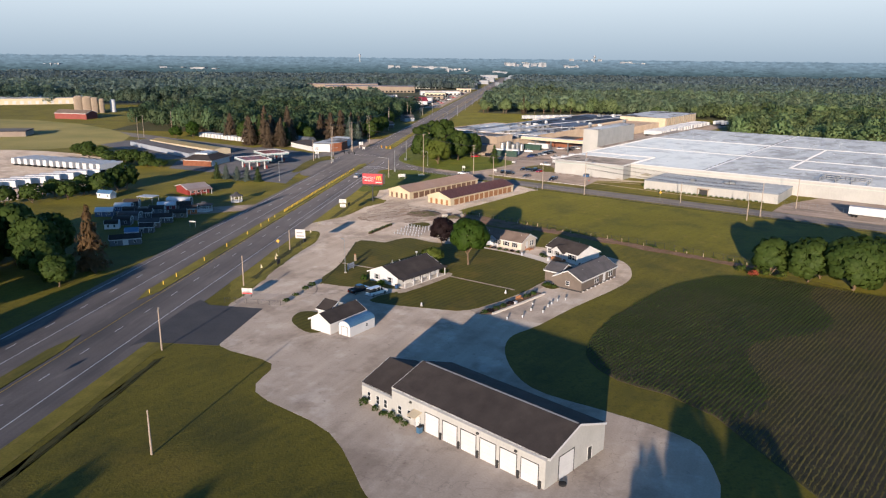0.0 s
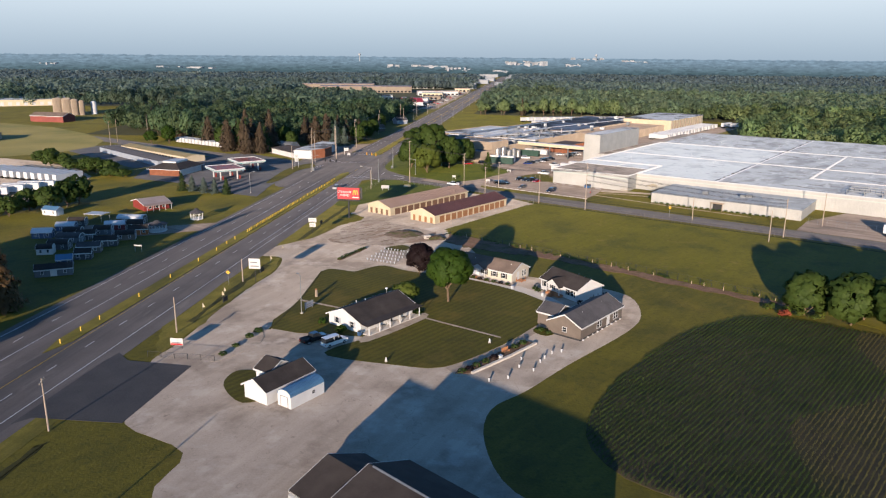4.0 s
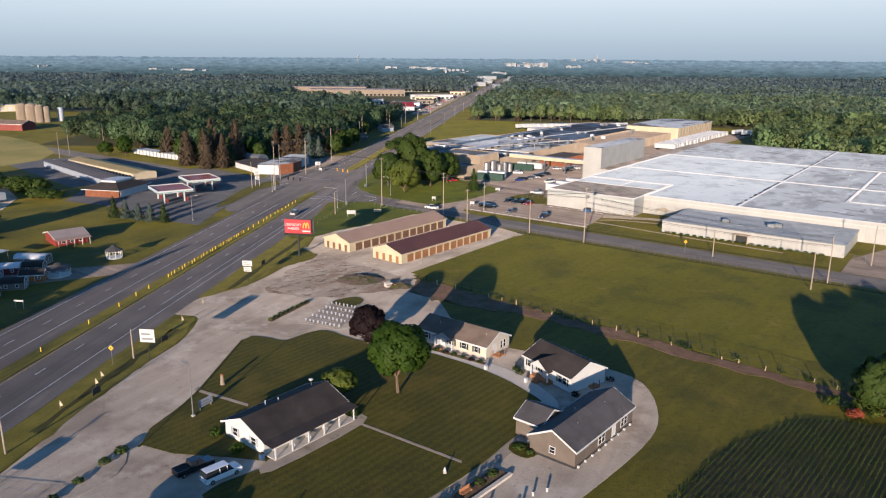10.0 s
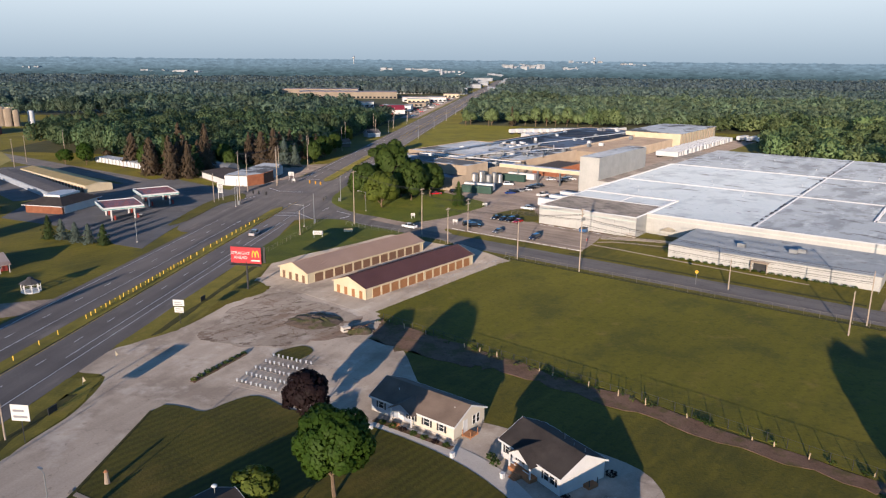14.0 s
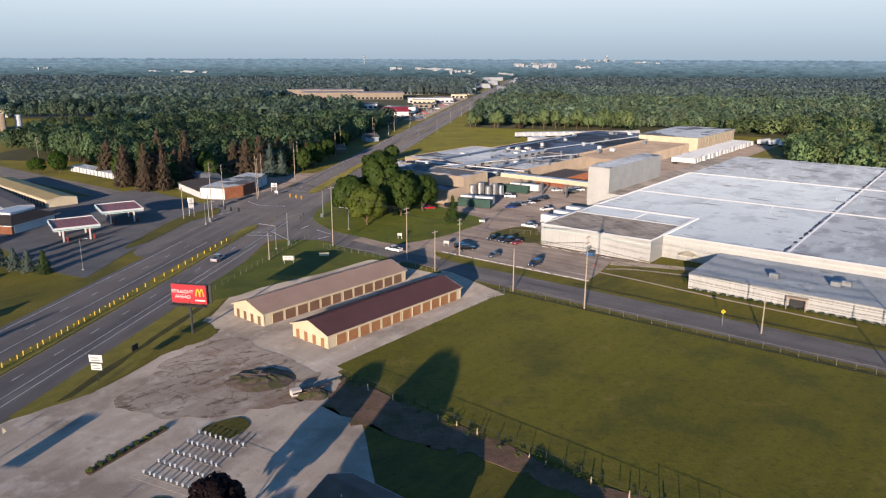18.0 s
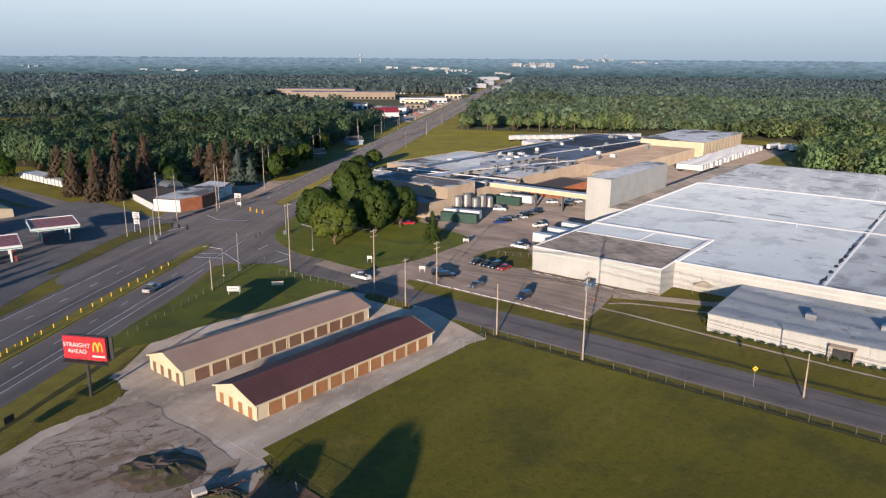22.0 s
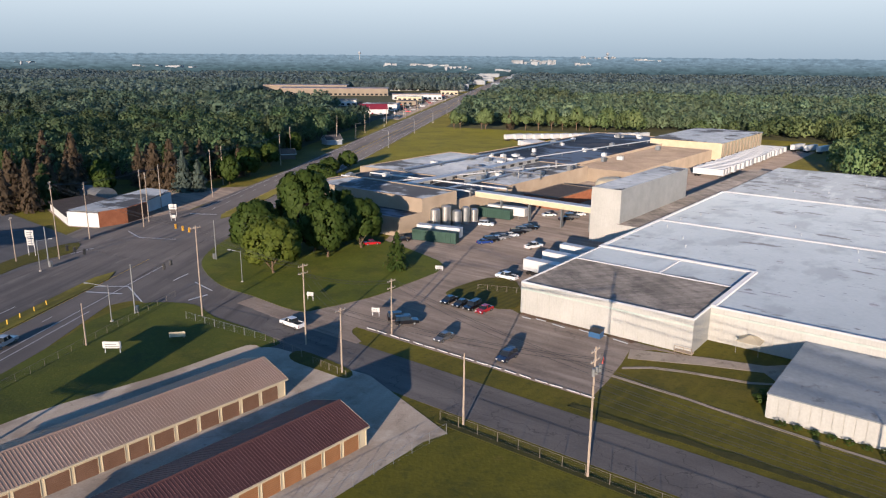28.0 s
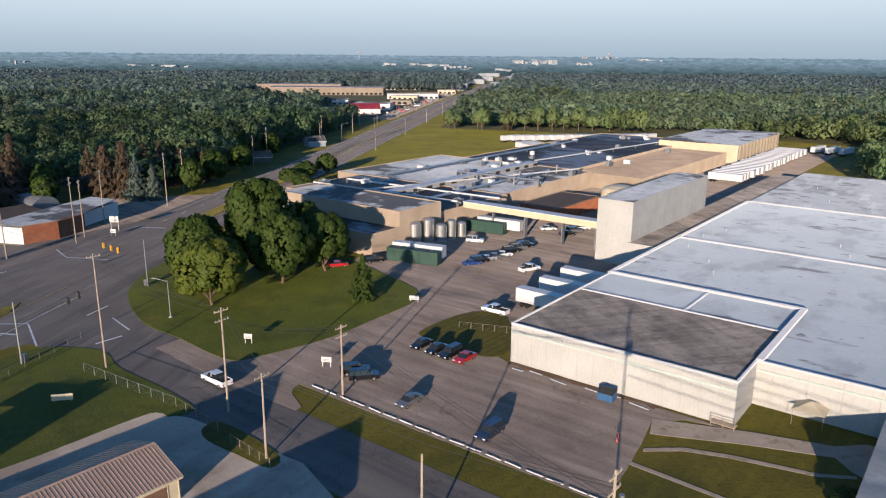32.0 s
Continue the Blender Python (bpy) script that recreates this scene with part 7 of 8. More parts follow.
for i, (a0, b0, a1, b1, z) in enumerate(((-124, 70, -66, 74, 8.2), (-118, 100, -118, 250, 7.6), (-104, 68, -70, 160, 7.8), (-100, 120, -66, 122, 8.4), (-96, 170, -80, 290, 7.6), (-78, 64, -78, 150, 7.5), (-122, 84, -60, 88, 7.8))):
    pr = thing("roof_pipe_run", "long pale pipe run across the factory roof", "pipe", WM, "roof pipes")
    part("pipe", Shape().tube((a0, b0, z), (a1, b1, z), 0.45 if i % 2 else 0.3, None, 8), STEEL if i % 2 else WHITE, pr)
    for u in range(7):
        a, b = a0 + (a1 - a0) * u / 6, b0 + (b1 - b0) * u / 6
        part("stand", wbox(a - 0.08, a + 0.08, b - 0.5, b + 0.5, 6.2, z - 0.2), GALV, pr)
for i in range(5):
    a, b = ru.uniform(-110, -70), ru.uniform(80, 200)
    solid("exhaust_pipe", Shape().tube((0, 0, 0), (0, 0, 2.8), 0.35, 0.35, 10).tube((0, 0, 2.8), (0, 0, 3.2), 0.5, 0.5, 10), STEEL, "short steel exhaust stack on the roof", "chimney", place(*wp(a, b), 0, 6.25), "exhaust stacks")
dome = solid("storage_dome", Shape().tube((0, 0, 0), (0, 0, 9), 6, 6, 20).dome((0, 0, 9), 6, 6, 2.0, 20, 3), CREAM, "wide cream storage tank behind the tower", "tank", place(*wp(-34, 118)))
long_roof = thing("roof_monitor", "long raised white roof ridge on the factory", "roof", WM)
part("monitor", wbox(-95, -91.5, 66, 164, 6.2, 8.0), WHITEWALL, long_roof)
part("monitor_roof", wbox(-95.3, -91.2, 65.8, 164.2, 8.0, 8.15), WHITE, long_roof)
for b in range(70, 162, 7):
    part("monitor_vent", wbox(-91.5, -91.42, b, b + 3.0, 6.6, 7.6), DARKMETAL, long_roof)

# ---- warehouse details ----
for i in range(13):
    part("wall_rib", wbox(2.8 * i + 1.2, 2.8 * i + 1.3, -0.08, 0.0, 0, 6.6), WHITEWALL, ware)
part("stripe", wbox(0, 37, -0.1, -0.051, 5.3, 5.7), mat("pale_green_stripe", (0.38, 0.44, 0.40), (0.46, 0.52, 0.47), 0.6), ware, "pale green painted band")
part("stripe", wbox(37.06, 178, 9.36, 9.44, 5.3, 5.7), bpy.data.materials["pale_green_stripe"], ware, "pale green painted band")
for i in range(30):
    part("wall_rib", wbox(39.5 + 4.6 * i, 39.6 + 4.6 * i, 9.38, 9.5, 0, 6.6), WHITEWALL, ware)
for i in range(34):
    a, b = ru.uniform(3, 170), ru.uniform(42, 205)
    v_ = solid("roof_vent", Shape().tube((0, 0, 0), (0, 0, 0.5), 0.1, 0.1, 8).tube((0, 0, 0.5), (0, 0, 0.65), 0.2, 0.14, 8), SIGNPALE, "small white vent pipe on the warehouse roof", "vent", place(*wp(a, b), 0, 6.8), "roof vents")
PATCH = mat("dark_roof_patch", (0.10, 0.105, 0.12), (0.34, 0.355, 0.39), 0.8, 0.35, 6, 0.1, spread=0.3)
for i in range(70):
    a, b = ru.uniform(2, 172), ru.uniform(41, 208)
    if a > 38 and i % 2:
        b = ru.uniform(11, 40)
    w_, d_ = ru.uniform(0.6, 4.0), ru.uniform(0.3, 1.1)
    pts = [(w_ * (0.6 + 0.5 * ru.random()) * math.cos(k_ * 0.9), d_ * (0.6 + 0.5 * ru.random()) * math.sin(k_ * 0.9)) for k_ in range(7)]
    part("roof_stain", Shape().prism([(a + x, b + y) for x, y in pts], 6.79, 6.812), PATCH, ware, "dark weathered patch")
for i in range(38):
    part("wall_panel", wbox(54.7 + 1.48 * i, 56.05 + 1.48 * i, -17.12, -17.0, 0.1, 3.85), WHITEWALL, offb)
for i in range(16):
    part("wall_panel", wbox(54.38, 54.5, -16.9 + 1.64 * i, -15.4 + 1.64 * i, 0.1, 3.85), WHITEWALL, offb)
part("entrance", wbox(79.4, 83, -17.6, -17.0, 0.05, 2.9), DARKMETAL, offb, "dark glazed entrance")
part("entrance_canopy", wbox(78.8, 83.6, -19.0, -17.1, 2.9, 3.2), TAN, offb)
for a in (79.0, 83.3):
    part("canopy_post", wbox(a - 0.12, a + 0.12, -18.9, -18.66, 0.03, 2.9), TAN, offb)
for a, b in ((86, -6), (88, -4), (72, -8)):
    part("roof_unit", wbox(a, a + 2.2, b, b + 1.6, 4.1, 5.3), GALV, offb)
for i in range(22):
    bush(*wp(57 + 2.3 * i, -18.4), 0.95, 0.9, None, "low clipped hedge shrub along the office wall", 300 + i, "office hedge", 90)
for a, b in ((52.5, -12), (53, -9.5)):
    bush(*wp(a, b), 1.6, 1.7, None, "rounded shrub by the office corner", 5, "office shrubs")
slab("walkway", [wp(27.1, -4.7), wp(33.1, -2.3), wp(39.2, 0.1), wp(49.5, 3.2), wp(52.6, 6.3), wp(54.3, 6.6), wp(54.3, -3.4), wp(52.6, -2.6), wp(50, 0), wp(40.3, -3.6), wp(30.2, -8.3), wp(28.5, -9)], -0.1, 0.07, OLDPATH, "wide worn concrete path from car park to office", "path")
slab("walkway", [wp(29.4, -13.2), wp(33.5, -9.8), wp(39.3, -7.7), wp(49.1, -5.5), wp(53, -3.2), wp(53.2, -3.9), wp(49.2, -6.3), wp(39.4, -8.6), wp(33.7, -10.7), wp(29.6, -14.1)], -0.1, 0.055, OLDPATH, "narrow old concrete footpath over the grass", "path")
slab("walkway", [wp(29.5, -17.4), wp(41, -18.0), wp(51.4, -19.0), wp(66, -20.2), wp(95, -21.5), wp(95, -22.2), wp(66, -20.9), wp(51.4, -19.7), wp(41, -18.7), wp(29.4, -18.2)], -0.1, 0.055, OLDPATH, "narrow old concrete footpath over the grass", "path")
for a, b, l_ in ((6, -1.6, 2.4), (10.5, -2.3, 3.0), (16, -1.7, 2.2), (24, -2.2, 3.2), (3, -2.4, 2.0), (20, -1.5, 1.6)):
    solid("timber_board", Shape().box(-l_ / 2, l_ / 2, -0.11, 0.11, 0.045, 0.13), SIGNPALE, "pale loose board lying along the warehouse wall", "board", place(*wp(a, b), A_ + 9 * math.sin(a)), "loose boards")
slab("wall_weeds", ragged([wp(0.5, -1.5), wp(12, -1.3), wp(26, -1.4), wp(27, -0.2), wp(0.5, -0.2)], 0.18, 41, 8), 0.0, 0.06, SOIL, "bare weedy strip along the warehouse wall", "ground")
for a, b in ((25.4, -12.6), (25.9, -14.0)):
    cn_ = thing("traffic_cone", "faded pink-red traffic cone at the car park's edge", "traffic cone", place(*wp(a, b)), "traffic cones")
    part("foot", Shape().box(-0.2, 0.2, -0.2, 0.2, 0.05, 0.09), RED_CONE, cn_)
    part("body", Shape().tube((0, 0, 0.09), (0, 0, 0.75), 0.16, 0.04, 10), RED_CONE, cn_)
dum = thing("dumpster", "blue steel rubbish container with dark lid", "dumpster", place(83.0, 344.0, A_))
part("bin", Shape().along_x([(-0.9, 0.1), (0.9, 0.1), (0.9, 1.5), (-0.9, 1.2)][::-1], -1.2, 1.2), car_paint("dumpster_blue", (0.03, 0.10, 0.22), 0.6), dum)
part("lid", Shape().along_x([(-0.95, 1.21), (0.95, 1.52), (0.95, 1.6), (-0.95, 1.29)][::-1], -1.22, 1.22), DARKMETAL, dum)
um = thing("canopy_tent", "tan square canopy tent beside the warehouse wall", "canopy", place(110.4, 336.8, A_))
part("roof", Shape().add([(-2.2, -2.2, 2.3), (2.2, -2.2, 2.3), (2.2, 2.2, 2.3), (-2.2, 2.2, 2.3), (0, 0, 3.3)], [(0, 1, 4), (1, 2, 4), (2, 3, 4), (3, 0, 4), (3, 2, 1, 0)]), CREAM, um)
for px, py in ((-2, -2), (2, -2), (2, 2), (-2, 2)):
    part("leg", Shape().tube((px, py, 0), (px, py, 2.3), 0.04, 0.04, 5), GALV, um)
stp = thing("dock_steps", "tan wooden steps and railing at the warehouse corner", "steps", WM)
part("platform", wbox(34.2, 37.6, -1.4, -0.12, 0.5, 0.62), TAN, stp)
for a in (34.3, 36, 37.5):
    part("post", wbox(a - 0.04, a + 0.04, -1.38, -1.3, 0, 1.6), TAN, stp)
part("rail", wbox(34.2, 37.6, -1.4, -1.3, 1.52, 1.6), TAN, stp)
# wheel stops at the car park's edge
ws = solid("wheel_stop", Shape().along_x([(-0.1, 0.04), (0.1, 0.04), (0.06, 0.16), (-0.06, 0.16)][::-1], -1.2, 1.2), mat("white_concrete_stop", (0.55, 0.53, 0.48), (0.7, 0.68, 0.63), 0.8), "white concrete wheel stop", "wheel stop", place(*wp(-18, -27.6), A_), "wheel stops")
for i in range(1, 17):
    copy_thing(ws, place(*wp(-18 + 3.0 * i + ru.uniform(-0.2, 0.2), -27.6), A_ + ru.uniform(-4, 4)))

# substation
sub = thing("substation", "grey steel electrical substation behind a fence", "substation", place(172, 293, -38.5))
for i in range(4):
    for j in range(3):
        part("column", Shape().box(6 * i - 0.15, 6 * i + 0.15, 6 * j - 0.15, 6 * j + 0.15, 0, 8.5), GALV, sub)
for j in range(3):
    for z in (5.5, 8.4):
        part("beam", Shape().box(0, 18, 6 * j - 0.12, 6 * j + 0.12, z - 0.2, z + 0.1), GALV, sub)
for i in range(4):
    part("beam", Shape().box(6 * i - 0.12, 6 * i + 0.12, 0, 12, 7.0, 7.25), GALV, sub)
    part("transformer", Shape().box(6 * i - 3.2, 6 * i - 1.2, 3, 5.4, 0.2, 3.0), GALV, sub)
for i in range(10):
    part("insulator", Shape().tube((1.8 * i + 0.6, 0, 8.5), (1.8 * i + 0.6, 0, 9.4), 0.12, 0.08, 6), DARKMETAL, sub)
slab("substation_yard", [wp(113, -16), wp(113, -34), wp(175, -34), wp(175, 9), wp(122, 9)], -0.1, 0.05, LOTASPHALT, "pale asphalt yard of the substation", "ground")


# ---- crops ----
def corn_rows(name, x0, y0, rows, n, step, along, spread, height, material, label, keep):
    """Rows of corn plants, each a few arching leaves; keep(x, y) says where they grow."""
    rng = np.random.default_rng(3)
    u = np.array([math.cos(radians(along)), math.sin(radians(along))])
    v = np.array([-u[1], u[0]])
    out = []
    for i in range(rows):
        t = np.arange(n) * step + rng.uniform(0, step, n)
        p = np.array([x0, y0]) + v * (i * spread) + u * t[:, None] + rng.normal(0, 0.05, (n, 2))
        p = p[np.array([keep(x, y) for x, y in p])] if n else p
        for k_ in range(3):
            m_ = len(p)
            if not m_:
                continue
            a = rng.uniform(0, 6.28, m_)
            d = np.c_[np.cos(a), np.sin(a)]
            e = np.c_[-np.sin(a), np.cos(a)]
            h = height * rng.uniform(0.6, 1.15, m_)
            w, r = 0.04, 0.2
            q = np.zeros((m_, 4, 3))
            q[:, 0, :2], q[:, 0, 2] = p - e * w, 0.08
            q[:, 1, :2], q[:, 1, 2] = p + e * w, 0.08
            q[:, 2, :2], q[:, 2, 2] = p + d * r + e * w, 0.08 + h
            q[:, 3, :2], q[:, 3, 2] = p + d * r - e * w, 0.08 + h * 0.95
            out.append(q.reshape(-1, 3))
    return tagged(new(name, quads(name, np.concatenate(out), material)), label, "crop", "", "stuff")


FIELD_EDGE = smooth([(33, 122), (38.8, 135), (47, 146.5), (64, 165), (75, 172), (86, 175), (111, 160), (240, 60), (200, -120), (70, 40), (48.5, 96), (36, 110)], 3)


def in_crop(x, y, poly=FIELD_EDGE):
    inside, j = False, len(poly) - 1
    for i in range(len(poly)):
        (xi, yi), (xj, yj) = poly[i], poly[j]
        if (yi > y) != (yj > y) and x < (xj - xi) * (y - yi) / (yj - yi) + xi:
            inside = not inside
        j = i
    return inside


def near_rows(x, y):
    return in_crop(x, y) and 0.755 * (x - 38) - 0.656 * (y - 135) < 34 + 5 * math.sin(0.09 * (x + y))


def far_rows(x, y):
    return in_crop(x, y) and not near_rows(x, y) and y > 20 and x < 170


corn_rows("corn_rows", 27.6, 63.8, 72, 460, 0.3, 47, 0.8, 0.38, CORN, "rows of low young green corn", near_rows)
corn_rows("corn_rows", 46, -17, 140, 560, 0.4, 47, 0.8, 0.36, leaf_mat("dry_corn_leaves", (0.085, 0.083, 0.024), (0.150, 0.136, 0.046)), "denser olive corn in the open field", far_rows)

# ---- yard ground details ----
slab("verge", ragged([hw(-75, 160), (-44.8, 153.5), (-42.3, 160.8), (-39.4, 181), (-36.8, 194.6), (-34.8, 203), (-32.7, 212.6), (-33.6, 226), (-37, 225.5), hw(-75, 216)], 0.2, 11), -0.1, 0.035, VERGE, "dry grass verge between highway and yard", "verge")
slab("verge", ragged([hw(-75, 232), (-36, 240.4), (-27.7, 249.9), (-21.7, 265.4), (-19.2, 278.3), (-18.5, 288), hw(-66, 300), hw(-75, 330)], 0.2, 12), -0.1, 0.035, VERGE, "dry grass verge between highway and yard", "verge")
slab("verge", [hw(-75, 20), hw(-75, 132), hw(-71, 132), hw(-71, 20)], -0.1, 0.035, VERGE, "dry grass verge beside the highway", "verge")
slab("ditch_bank", ragged([hw(-71.4, 164), hw(-70, 164), hw(-69.3, 210), hw(-71, 210)], 0.25, 13, 12), -0.1, 0.05, mat("tall_dark_grass", (0.024, 0.026, 0.006), (0.06, 0.055, 0.012), 0.95, 0.4, 12, 0.4), "dark tall grass in the roadside ditch", "verge")
slab("ditch_bank", ragged([hw(-71.2, 238), hw(-69.6, 240), hw(-68, 300), hw(-69.5, 300)], 0.25, 14, 12), -0.1, 0.05, bpy.data.materials["tall_dark_grass"], "dark tall grass in the roadside ditch", "verge")
slab("ditch_bank", ragged([hw(-69.2, 20), hw(-68.2, 20), hw(-68.0, 112), hw(-69.2, 110)], 0.22, 31, 30), -0.1, 0.05, bpy.data.materials["tall_dark_grass"], "dark tall grass in the roadside ditch", "verge")
WEEDS = bpy.data.materials["tall_dark_grass"]
slab("fence_weeds", [wp(16, -49.9), wp(230, -49.9), wp(230, -48.6), wp(16, -48.6)], -0.1, 0.13, WEEDS, "dark tall weeds along the fence line", "verge")
# Ragged dark green-brown strip between side road and car park verge.
slab("ditch_bank", ragged([wp(29, -32.6), wp(64, -32.9), wp(110, -33.0), wp(110, -31.5), wp(64, -31.4), wp(29, -31.3)], 0.2, 33, 14), -0.1, 0.07, WEEDS, "ragged dark strip along the side road", "verge")
slab("drive_edging", [(-25.4, 168.4), (-25.0, 168.4), (-21.4, 188), (-19.4, 212), (-19.8, 212), (-21.9, 188)], 0.0, 0.17, WEEDS, "dark edging between lawn and drive", "edging")
slab("billboard_grass", ragged([(-24, 262), (-20.5, 268), (-13.5, 277.5), (-13.5, 281.5), (-17.5, 287), (-22, 284)], 0.3, 22), 0.0, 0.07, GRASS, "rough grass round the billboard post", "verge")
slab("office_lawn", [(-28, 141), (-23, 134), (-18, 138), (-22, 146), (-27, 147)], 0.0, 0.1, LAWN, "small grass island beside the office", "lawn", 4)
slab("grass_island", [(-3.5, 236.6), (1.5, 240.5), (4, 237.5), (1, 233)], 0.0, 0.12, LAWN, "small oval grass island in the gravel", "lawn", 4)
slab("display_pad", [(-9.5, 222.5), (0.5, 217.5), (11.5, 228), (-2.5, 237)], 0.0, 0.06, GRAVEL, "pale pad under the display posts", "ground")
slab("home_path", [(17, 204), (15.5, 207), (22, 206.5), (31.5, 199.5), (38, 192), (42, 182.5), (40, 179.5), (37, 187), (30.6, 195.5), (22, 203)], 0.0, 0.07, CONCRETE, "pale concrete path before the display homes", "path", 3)
slab("lawn_path", [(-22.5, 188.7), (-11.6, 182.3), (-11.6, 181.5), (-22.5, 187.8)], 0.1, 0.16, OLDPATH, "narrow concrete path through the lawn", "path")
slab("lawn_path", [(5.7, 177.3), (24.1, 163.4), (24.1, 162.7), (5.7, 176.6)], 0.1, 0.16, OLDPATH, "narrow concrete path through the lawn", "path")
slab("house_pad", [(-5.2, 163), (-3.4, 161.2), (8.6, 175), (6.6, 178), (-1, 169)], 0.1, 0.15, OLDPATH, "concrete apron beside the porch", "path", 3)
slab("court_kerb", [(16.6, 145.4), (24.6, 153.2), (30.8, 159.8), (31.2, 159.4), (25.0, 152.7), (16.9, 144.9)], 0.0, 0.4, CONCRETE, "low concrete kerb wall of the planting bed", "kerb")
slab("court_path", [(11.9, 147.8), (13.4, 145.3), (28.6, 161.6), (36, 170.5), (33.6, 171.2), (23.9, 158.2)], 0.0, 0.08, OLDPATH, "pale worn path between lawn and planting bed", "path")
slab("planting_bed", [(13.6, 145.2), (16.5, 145.3), (30.6, 159.9), (28.8, 161.3)], 0.0, 0.2, SOIL, "dark mulched planting bed", "ground")
slab("planting_bed", [(-16.6, 223.6), (-15.6, 223.0), (-9.0, 236.2), (-10, 236.8)], 0.0, 0.15, SOIL, "narrow mulched bed in the yard", "ground")
slab("planting_bed", [(-33.5, 153.0), (-31, 152), (-25.5, 161), (-27, 168), (-29.5, 165)], 0.0, 0.1, GRAVEL, "gravel island with shrubs at the gate", "ground", 3)
slab("flower_bed", [(18.5, 208.8), (31.0, 199.3), (30.4, 198.4), (17.8, 207.8)], 0.0, 0.11, SOIL, "mulched flower bed along the house front", "ground")
slab("court_bed", [(31.5, 166.5), (34, 164), (36.5, 166.5), (33, 169)], 0.0, 0.13, LAWN, "small planted bed by the house", "lawn", 3)
ru = random.Random(31)
MOUND = stained(mat("rubble_soil", (0.06, 0.044, 0.033), (0.14, 0.105, 0.08), 0.95, 0.8, 8, 0.5), (0.055, 0.058, 0.016), 0.4, 0.5, 0.58, 0.8)
for x, y, r, h, lb in ((2.0, 255.5, 6.6, 1.0, "low weedy soil mound in the old pavement"), (12.6, 249.2, 3.2, 1.1, "heap of dark rubble and brush")):
    s, n = Shape(), 22
    for j in range(5):
        for i in range(n):
            q = r * (1 - j / 5) * (1 + 0.2 * noise.noise(Vector((i * 0.7, j, x))))
            s.v.append((math.cos(6.283 * i / n) * q, math.sin(6.283 * i / n) * q * 0.8, 0.05 + h * math.sin(j / 5 * 1.57) * (0.8 + 0.4 * noise.noise(Vector((i * 0.9, j * 2.0, y))))))
    s.f = [(j * n + i, j * n + (i + 1) % n, j * n + n + (i + 1) % n, j * n + n + i) for j in range(4) for i in range(n)] + [tuple(4 * n + i for i in range(n))]
    solid("soil_mound", s, MOUND, lb, "mound", place(x, y))
solid("stone_block", Shape().box(-0.9, 0.9, -0.7, 0.7, 0, 1.1), CONCRETE, "pale concrete block beside the rubble heap", "block", place(9.6, 249.0, 30))
for i in range(9):
    solid("fallen_plank", Shape().box(-1.4, 1.4, -0.12, 0.12, 0.5, 0.62), WOOD if i % 2 else DARKMETAL, "dark broken plank on the rubble heap", "plank", place(12.2 + 0.5 * i - 1.6, 248.2 + 0.4 * i, 30 + 25 * ru.random(), 0.2), "planks")

# ---- display posts and pots ----
pier = thing("display_post", "short white display post on the gravel pad", "post", place(-8, 223.5, 35), "display posts")
part("shaft", Shape().box(-0.10, 0.10, -0.10, 0.10, 0, 0.62), SIGNPALE, pier)
part("cap", Shape().box(-0.16, 0.16, -0.16, 0.16, 0.55, 0.63), SIGNPALE, pier)
for j in range(5):
    for i in range(9):
        if i or j:
            x, y = -8.0 + 0.98 * i + 1.15 * j, 223.6 - 0.52 * i + 2.9 * j
            copy_thing(pier, place(x + ru.uniform(-0.12, 0.12), y + ru.uniform(-0.12, 0.12), 35))
for j in range(5):
    slab("display_kerb", [(-8.4 + 1.15 * j, 223.4 + 2.9 * j), (0.4 + 1.15 * j, 218.8 + 2.9 * j), (0.6 + 1.15 * j, 219.1 + 2.9 * j), (-8.2 + 1.15 * j, 223.7 + 2.9 * j)], 0, 0.10, OLDPATH, "thin worn timber strip under display posts", "kerb")
pot = thing("flower_pot", "white round planter pot standing in the court", "planter", place(26.9, 151.5), "court planters")
part("pot", Shape().tube((0, 0, 0), (0, 0, 0.72), 0.15, 0.2, 12), SIGNPALE, pot)
part("soil", Shape().tube((0, 0, 0.71), (0, 0, 0.74), 0.17, 0.17, 12), SOIL, pot)
for x, y in ((30.4, 150.3), (28.5, 146.3), (33.4, 154.4), (19.7, 141.9), (23.3, 143.0), (35.5, 155.3), (31.6, 152.2), (26.0, 147.8)):
    copy_thing(pot, place(x, y))
for i, (x, y) in enumerate(((15.0, 145.6), (16.4, 146.6), (17.9, 148.2), (19.8, 150.2), (21.6, 152.2), (26.4, 157.2), (28.2, 159.4))):
    bush(x, y, 0.95, 1.1, LEAFPURPLE if i % 3 == 1 else LEAF, "low shrub in the planting bed", 400 + i, "bed shrubs", 120)
bench = thing("garden_bench", "red-brown wooden garden bench by the bed", "bench", place(24.2, 154.7, 45, 0.2))
part("seat", Shape().box(-1.0, 1.0, -0.3, 0.3, 0.42, 0.5), WOOD, bench)
part("backrest", Shape().box(-1.0, 1.0, 0.24, 0.32, 0.55, 1.1), WOOD, bench)
for px in (-0.9, 0.9):
    part("leg", Shape().box(px - 0.06, px + 0.06, -0.28, 0.3, 0.2, 0.42), WOOD, bench)
for i in range(9):
    bush(-16.0 + 0.78 * i, 224.0 + 1.55 * i, 0.7, 0.7 + 0.4 * ru.random(), LEAFLIGHT if i % 3 == 0 else LEAF, "small shrub in the yard bed", 420 + i, "yard shrubs", 100)
